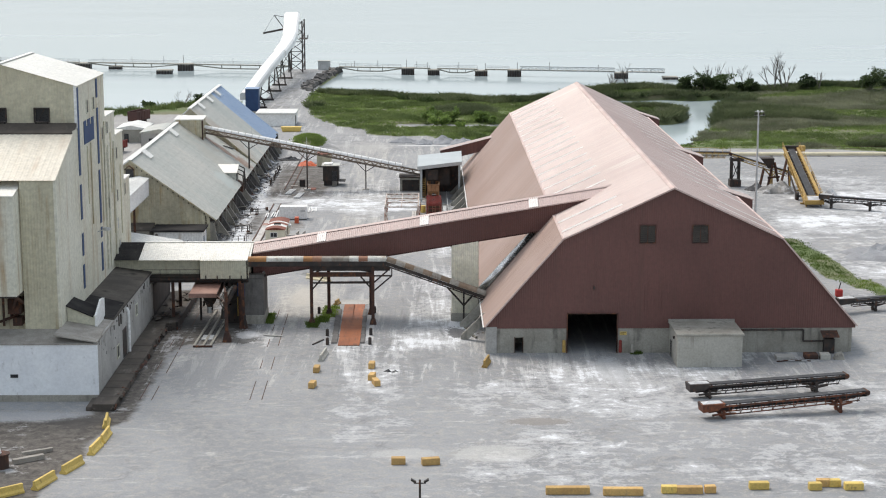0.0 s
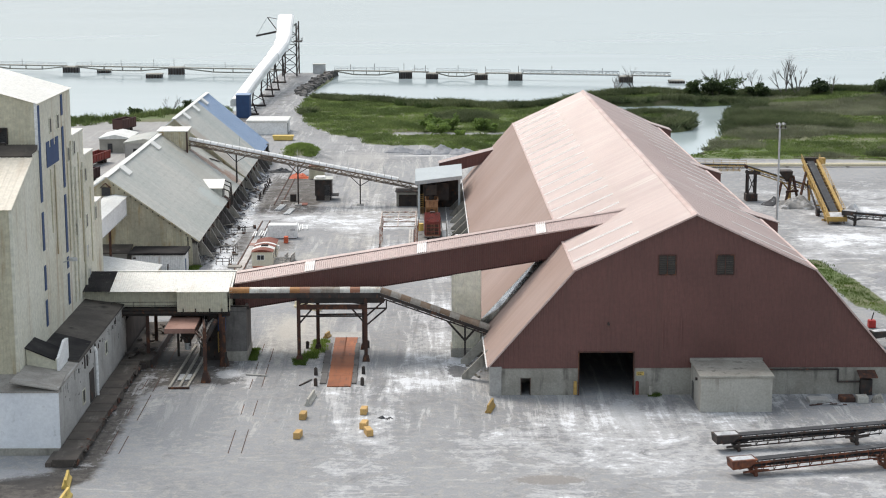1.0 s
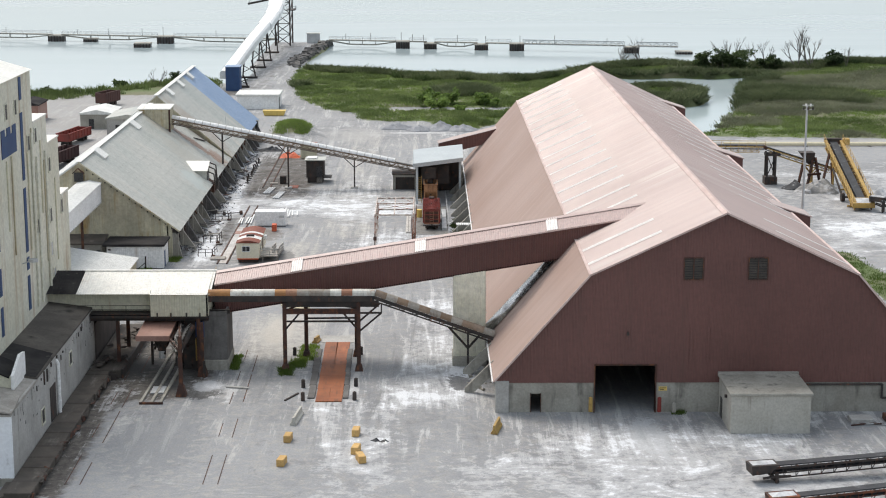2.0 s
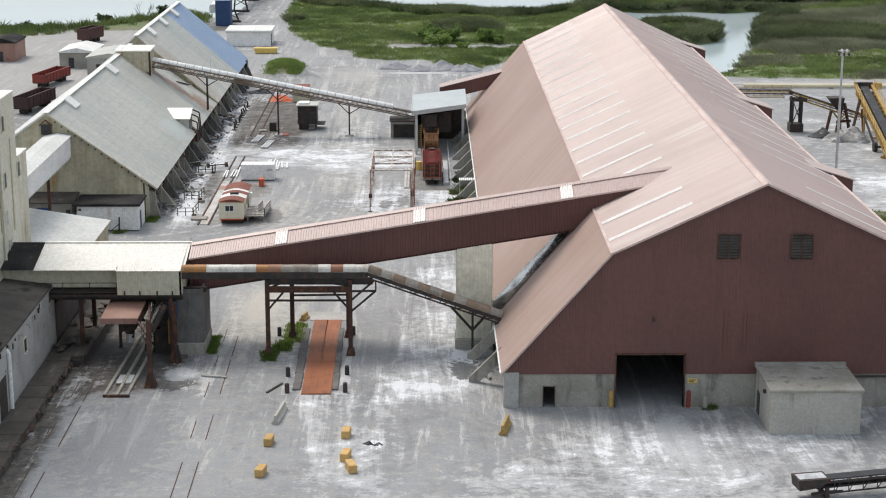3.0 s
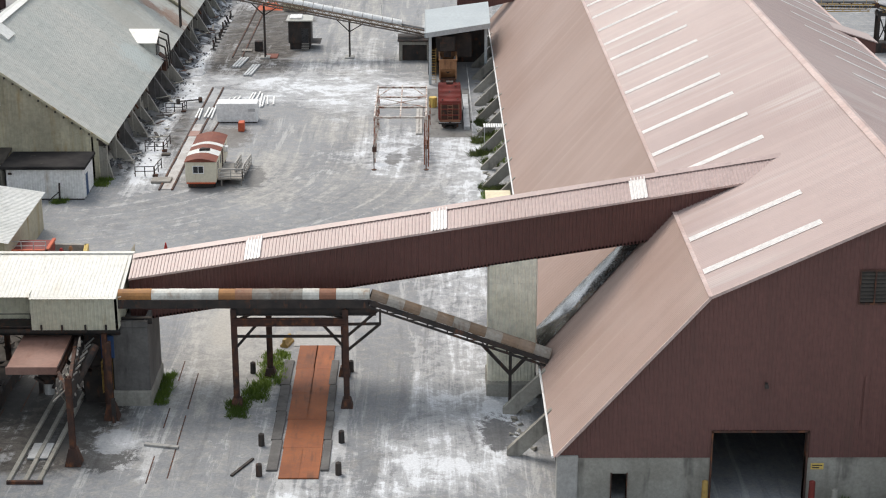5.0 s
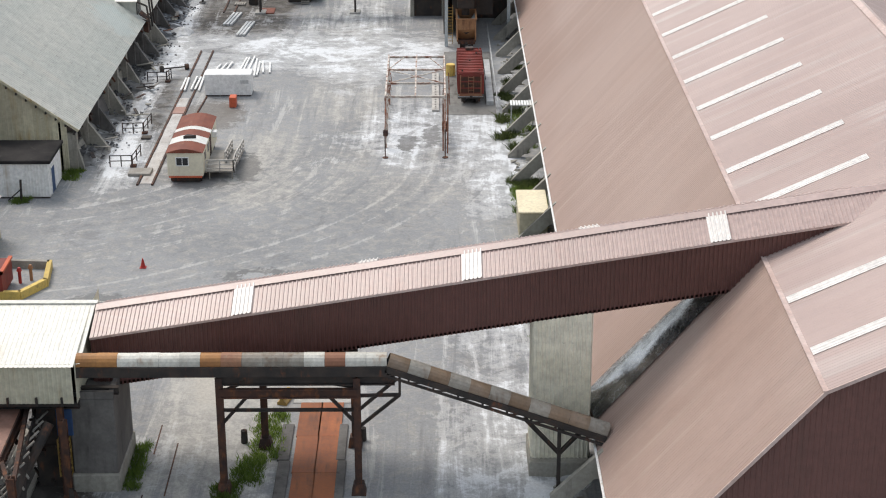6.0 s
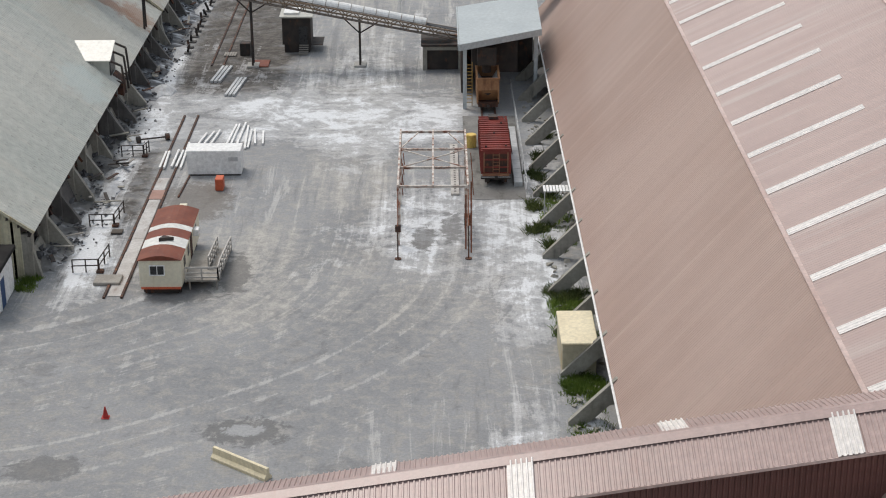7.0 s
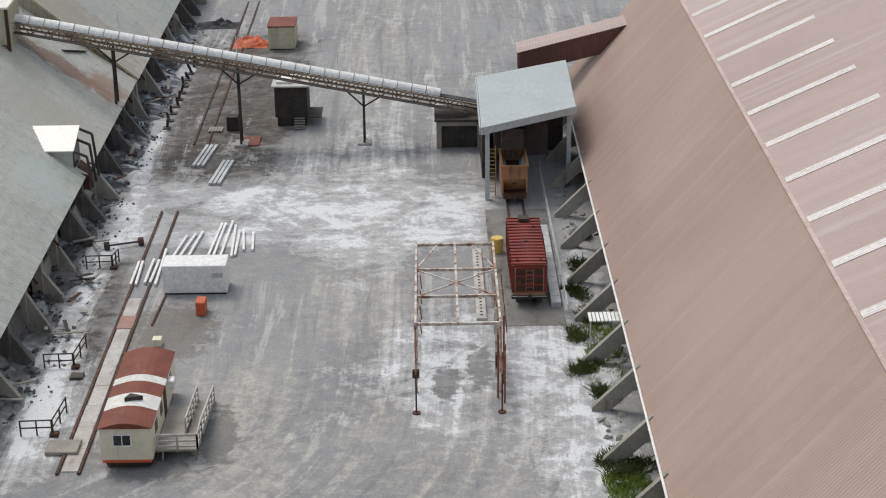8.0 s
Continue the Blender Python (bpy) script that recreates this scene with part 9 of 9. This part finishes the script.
wagon(-82.2, 168.5, 78, 12.5, weathered("dark_maroon_paint", (0.07, 0.03, 0.03), (0.05, 0.025, 0.025), 0.7), "dark maroon open wagon parked behind the sheds")
wagon(-85.5, 199.5, 78, 12.5, car_red, "red open wagon parked behind the sheds", 2.2)
wagon(-89.8, 265.5, 72, 8.0, weathered("brown_wagon_paint", (0.10, 0.045, 0.035), (0.075, 0.035, 0.03), 0.7), "brown open wagon at the far end of the sidings", 3.0)


def back_sheds():
    for x0, x1, y0, y1, h, roof, wall, label in ((-106.5, -100.5, 232, 242, 4.2, roof_felt, rust_roof, "low brick-brown hut behind the sidings"),
                                                (-88.5, -81.0, 222, 234, 3.4, roof_white, concrete, "white-roofed grey outbuilding behind the sheds"),
                                                (-80.5, -71, 212, 226, 3.6, roof_grey, concrete_pale, "grey outbuilding with weathered roof behind the sheds")):
        b = thing("outbuilding", ((x0 + x1) / 2, y0, 0), label, "outbuilding", "outbuildings")
        part("body", M().box(x0, x1, y0, y1, 0, h), wall, b)
        part("roof", M().prism([(x0 - 0.3, y0 - 0.3, h), (x1 + 0.3, y0 - 0.3, h), (x1 + 0.3, y0 - 0.3, h + 0.25), ((x0 + x1) / 2, y0 - 0.3, h + 1.1), (x0 - 0.3, y0 - 0.3, h + 0.25)], (0, y1 - y0 + 0.6, 0)), roof, b)
        part("door", M().box(x0 + 2, x0 + 3.2, y0 - 0.06, y0, 0, 2.3), dark_glass, b)


back_sheds()


# ---- vegetation ----
def blade_field(name, label, spots, mat, seed, blades=7, h=(0.8, 1.6), spread=0.7, width=0.06, lean=0.35):
    """Many leaning blades, each a narrow bent triangle pair."""
    r = np.random.default_rng(seed)
    s = np.repeat(np.array(spots, dtype=float), blades, axis=0)
    n = len(s)
    a, d = r.uniform(0, 6.283, n), np.sqrt(r.uniform(0, 1, n)) * spread * s[:, 3]
    foot = np.stack([s[:, 0] + d * np.cos(a), s[:, 1] + d * np.sin(a), s[:, 2] - 0.1], 1)
    # lower towards the rim of each tuft
    hh = r.uniform(h[0], h[1], n) * s[:, 3] * (1.1 - 0.45 * d / (spread * s[:, 3]))
    t = r.uniform(0, 6.283, n)
    w = width * r.uniform(0.6, 1.4, n)
    c = np.stack([np.cos(t) * w, np.sin(t) * w, np.zeros(n)], 1)
    tip = foot + np.stack([r.normal(0, lean, n) * hh, r.normal(0, lean, n) * hh, hh], 1)
    mid = foot * 0.5 + tip * 0.5 + np.stack([np.zeros(n), np.zeros(n), hh * 0.12], 1)
    v = np.stack([foot - c * 0.6, foot + c * 0.6, mid + c, tip, mid - c], 1).reshape(-1, 3)
    k = np.arange(n)[:, None] * 5
    m = M()
    m.v, m.f = v.tolist(), (k + np.arange(5)).tolist()
    return solid(name, m, mat, label, "plants", kind="stuff")


def dry(x, y):
    return height(x, y) > -0.7


def scatter(n, x0, x1, y0, y1, seed, keep=lambda x, y: True, s=(0.8, 1.3)):
    r = random.Random(seed)
    out = []
    tries = 0
    while len(out) < n and tries < n * 8:
        tries += 1
        x, y = r.uniform(x0, x1), r.uniform(y0, y1)
        if marsh(x, y) > 0.55 and dry(x, y) and keep(x, y):
            out.append((x, y, height(x, y), r.uniform(*s)))
    return out


def band(x, y, k, seed):
    return noise.noise((x * k, y * k * 2.0, seed)) > 0.05


def hedge(x, y):
    """Where the tall dark reed banks stand."""
    thicket = math.hypot((x - 3) / 9, (y - 291) / 9) < 1 or (74 < x < 110 and 264 < y < 290 and noise.noise((x * 0.05, y * 0.1, 1)) > -0.25)
    return coast(x) - y < 10 or (pond(x, y) < 1.8 and y > 258) or thicket or noise.noise((x * 0.03, y * 0.05, 3.0)) > 0.44


def bright(x, y):
    return x < 46 or noise.noise((x * 0.028, y * 0.04, 9)) > 0.1 or (y < 224 and noise.noise((x * 0.03, y * 0.05, 2)) > -0.1)


blade_field("marsh_grass", "green marsh grass behind the yard", scatter(8000, -46, 190, 200, 376, 1, lambda x, y: bright(x, y) and not hedge(x, y)), meadow_green, 1, 16, (0.3, 0.6), 1.2, 0.075, 0.7)
blade_field("olive_grass", "olive green marsh plants behind the yard", scatter(7000, -46, 190, 200, 376, 11, lambda x, y: not hedge(x, y) and noise.noise((x * 0.03, y * 0.09, 5)) > -0.08), reed_green, 11, 16, (0.5, 0.9), 1.2, 0.075, 0.7)
blade_field("marsh_reeds", "dark green reed banks in the marsh", scatter(4200, -46, 190, 211, 376, 2, hedge), reed_dark, 2, 40, (1.3, 2.1), 1.6, 0.075, 0.6)
blade_field("dry_reeds", "grey-green dry reeds in the marsh", scatter(6000, 46, 200, 200, 350, 4, lambda x, y: not bright(x, y) and not hedge(x, y)), reed_straw, 3, 20, (0.6, 1.3), 1.3, 0.07, 0.6)
shore = []
rr = random.Random(6)
for i in range(1700):
    x = rr.uniform(-44, 200)
    y = coast(x) - 2 - abs(rr.gauss(0, 3.5))
    if dry(x, y):
        shore.append((x, y, height(x, y), rr.uniform(0.7, 1.3)))
blade_field("shore_reeds", "tall dark reeds along the water's edge", shore, reed_dark, 5, 46, (1.5, 2.4), 1.7, 0.08, 0.6)
bush = [(x, coast(x) - abs(rr.gauss(0, 6)) - 3, 0, rr.uniform(0.6, 1.5)) for x in [rr.uniform(-170, -66) for _ in range(900)]]
blade_field("shore_scrub", "green scrub on the lake bank behind the sheds", [(x, y, height(x, y), s) for x, y, z, s in bush], reed_green, 7, 30, (0.6, 2.0), 1.3, 0.07)
bumps = [(x, y, z, rr.uniform(1.0, 2.4)) for x, y, z, s in shore[::4]] + [(x, y, height(x, y), rr.uniform(0.8, 1.9)) for x, y, z, s in scatter(330, -46, 190, 215, 372, 21, hedge)]
blade_field("marsh_bushes", "rounded dark green bushes along the marsh edges", bumps, leaf_green, 22, 170, (0.75, 1.15), 1.1, 0.10, 0.7)
blade_field("olive_bushes", "grey-green low bushes scattered over the marsh", scatter(520, 50, 190, 205, 355, 23, lambda x, y: not bright(x, y), (0.7, 1.8)), reed_straw, 24, 110, (0.35, 0.9), 1.2, 0.08, 0.8)
blade_field("meadow_bushes", "rounded olive green bushes in the marsh meadow", scatter(300, -46, 60, 222, 350, 31, lambda x, y: noise.noise((x * 0.05, y * 0.08, 12)) > 0.0, (0.6, 1.6)), reed_green, 32, 120, (0.4, 1.0), 1.3, 0.08, 0.8)
weeds = []
for x0, x1, y0, y1, n in ((-24.7, -23.2, 13.4, 16.5, 60), (-23.6, -22.0, 16.5, 20, 60), (-22.8, -20.9, 20, 27, 80), (-3.0, -0.2, 36, 52, 150), (-2.8, -0.2, 53, 58, 40), (-3.0, -0.2, 56.5, 59.4, 160), (-3.0, -0.2, 66, 73, 160), (-2.6, -0.2, 84, 100, 90), (-30.8, -29.9, 16, 22, 60), (-46.6, -45.2, 75.5, 79.5, 60), (-50, -48.6, 69.0, 70.2, 24), (19.5, 20.8, -0.8, -0.2, 10), (-43.5, -42, 34, 40, 40)):
    for _ in range(n):
        x, y = rr.uniform(x0, x1), rr.uniform(y0, y1)
        weeds.append((x, y, lift(x, y), rr.uniform(0.4, 1.2)))
blade_field("yard_weeds", "green weeds growing at posts and buttresses", weeds, weed_green, 8, 34, (0.2, 0.75), 0.5, 0.026)
bay = []
for x, y, n, d in ((-3.4, 94.1, 9, 0.8), (-3.2, 88.6, 12, 1.2), (-2.5, 102.5, 8, 0.9), (-1.6, 73.8, 22, 1.5), (-2.0, 84.0, 8, 0.9), (-1.8, 97.0, 8, 1.0), (-1.6, 108.0, 6, 0.8), (-1.5, 114.0, 6, 0.8), (-1.4, 62.0, 14, 1.4)):
    for _ in range(n):
        p, q = rr.gauss(x, d * 0.45), rr.gauss(y, d * 0.8)
        bay.append((p, q, lift(p, q), rr.uniform(0.5, 1.2)))
blade_field("bay_weeds", "dark green weeds at the feet of the buttresses", bay, dark_weed, 33, 90, (0.3, 0.95), 0.6, 0.035, 0.6)
blade_field("mound_weeds", "green weeds on a gravel mound by the road", scatter(230, -47, -28, 198, 228, 15, lambda x, y: noise.noise((x * 0.25, y * 0.18, 2)) > -0.25), meadow_green, 9, 26, (0.2, 0.75), 0.9, 0.05, 0.6)
blade_field("bank_grass", "green grass strip on the bank beside the barn", scatter(380, 52, 70, 22, 84, 16), weed_green, 10, 24, (0.15, 0.5), 0.8, 0.03)


def limbs(m, p, d, L, r, depth, rnd, tips, spread=0.75):
    q = p + d * L
    m.cyl(p, q, r, 6, r * 0.62)
    tips.append(q)
    if depth == 0:
        return
    for _ in range(rnd.choice((2, 3)) if depth > 1 else 3):
        t = rnd.uniform(0.55, 1.0)
        a = p.lerp(q, t)
        e = (d + Vector((rnd.uniform(-1, 1), rnd.uniform(-1, 1), rnd.uniform(-0.15, 0.7))) * spread).normalized()
        limbs(m, a, e, L * rnd.uniform(0.55, 0.8), r * 0.55, depth - 1, rnd, tips, spread)


def tree(x, y, h, seed, leafy, label):
    rnd = random.Random(seed)
    z = height(x, y)
    b = thing("tree" if leafy else "bare_tree", (x, y, z), label, "tree", "marsh trees")
    m, tips = M(), []
    if leafy:
        for _ in range(7):
            d = Vector((rnd.uniform(-0.9, 0.9), rnd.uniform(-0.9, 0.9), 1)).normalized()
            limbs(m, Vector((x + rnd.uniform(-0.5, 0.5), y, z - 0.2)), d, h * rnd.uniform(0.22, 0.5), h * 0.016, 2, rnd, tips, 0.8)
    else:
        # several long stems that fan out from one foot
        for _ in range(4 if h > 10 else 3):
            d = Vector((rnd.uniform(-0.75, 0.75), rnd.uniform(-0.5, 0.5), 1)).normalized()
            limbs(m, Vector((x, y, z - 0.2)), d, h * rnd.uniform(0.36, 0.5), h * 0.016, 3, rnd, tips, 0.5)
    part("trunk", m, bark, b)
    if leafy:
        lv = M()
        for p in tips:
            for _ in range(26 if h > 5 else 16):
                c = p + Vector((rnd.gauss(0, 1), rnd.gauss(0, 1), rnd.gauss(0, 0.6))) * h * 0.075
                if c.z < z:
                    continue
                s = rnd.uniform(0.2, 0.46)
                n = Vector((rnd.uniform(-1, 1), rnd.uniform(-1, 1), rnd.uniform(0.2, 1))).normalized()
                u = n.orthogonal().normalized() * s
                w = n.cross(u)
                lv.add([c - u, c - w * 0.6, c + u, c + w * 0.6], [(0, 1, 2, 3)])
        part("crown", lv, young_leaf if h < 6 and x > -20 and y < 300 else leaf_green, b)


for i, (x, y, h, leafy) in enumerate(((78.5, 352, 7.0, True), (85, 350, 8.2, True), (90, 352, 9.0, True), (108, 352, 13, False), (112, 351, 13.5, False), (88.5, 356, 12, False), (97.5, 354, 10, False), (123, 352, 7, False), (54, 362, 9, False), (60.5, 358, 10, False), (138, 345, 9, True), (145, 350, 9, True), (119, 353, 6, True), (99, 352, 6, True), (-83, 306, 6.5, False),
                                      (-4.2, 254, 5.5, True), (-1.7, 261, 4.6, True), (-6.7, 263, 4.4, True), (7.7, 262, 4.4, True), (10, 260, 2.8, True), (1.2, 247.4, 2.0, True), (-92, 300, 4.0, True), (-78, 309, 4.2, True), (-110, 292, 4, True))):
    tree(x, y, h, 40 + i, leafy, "leafy green tree among the reeds" if leafy else "bare grey dead tree at the marsh's edge")
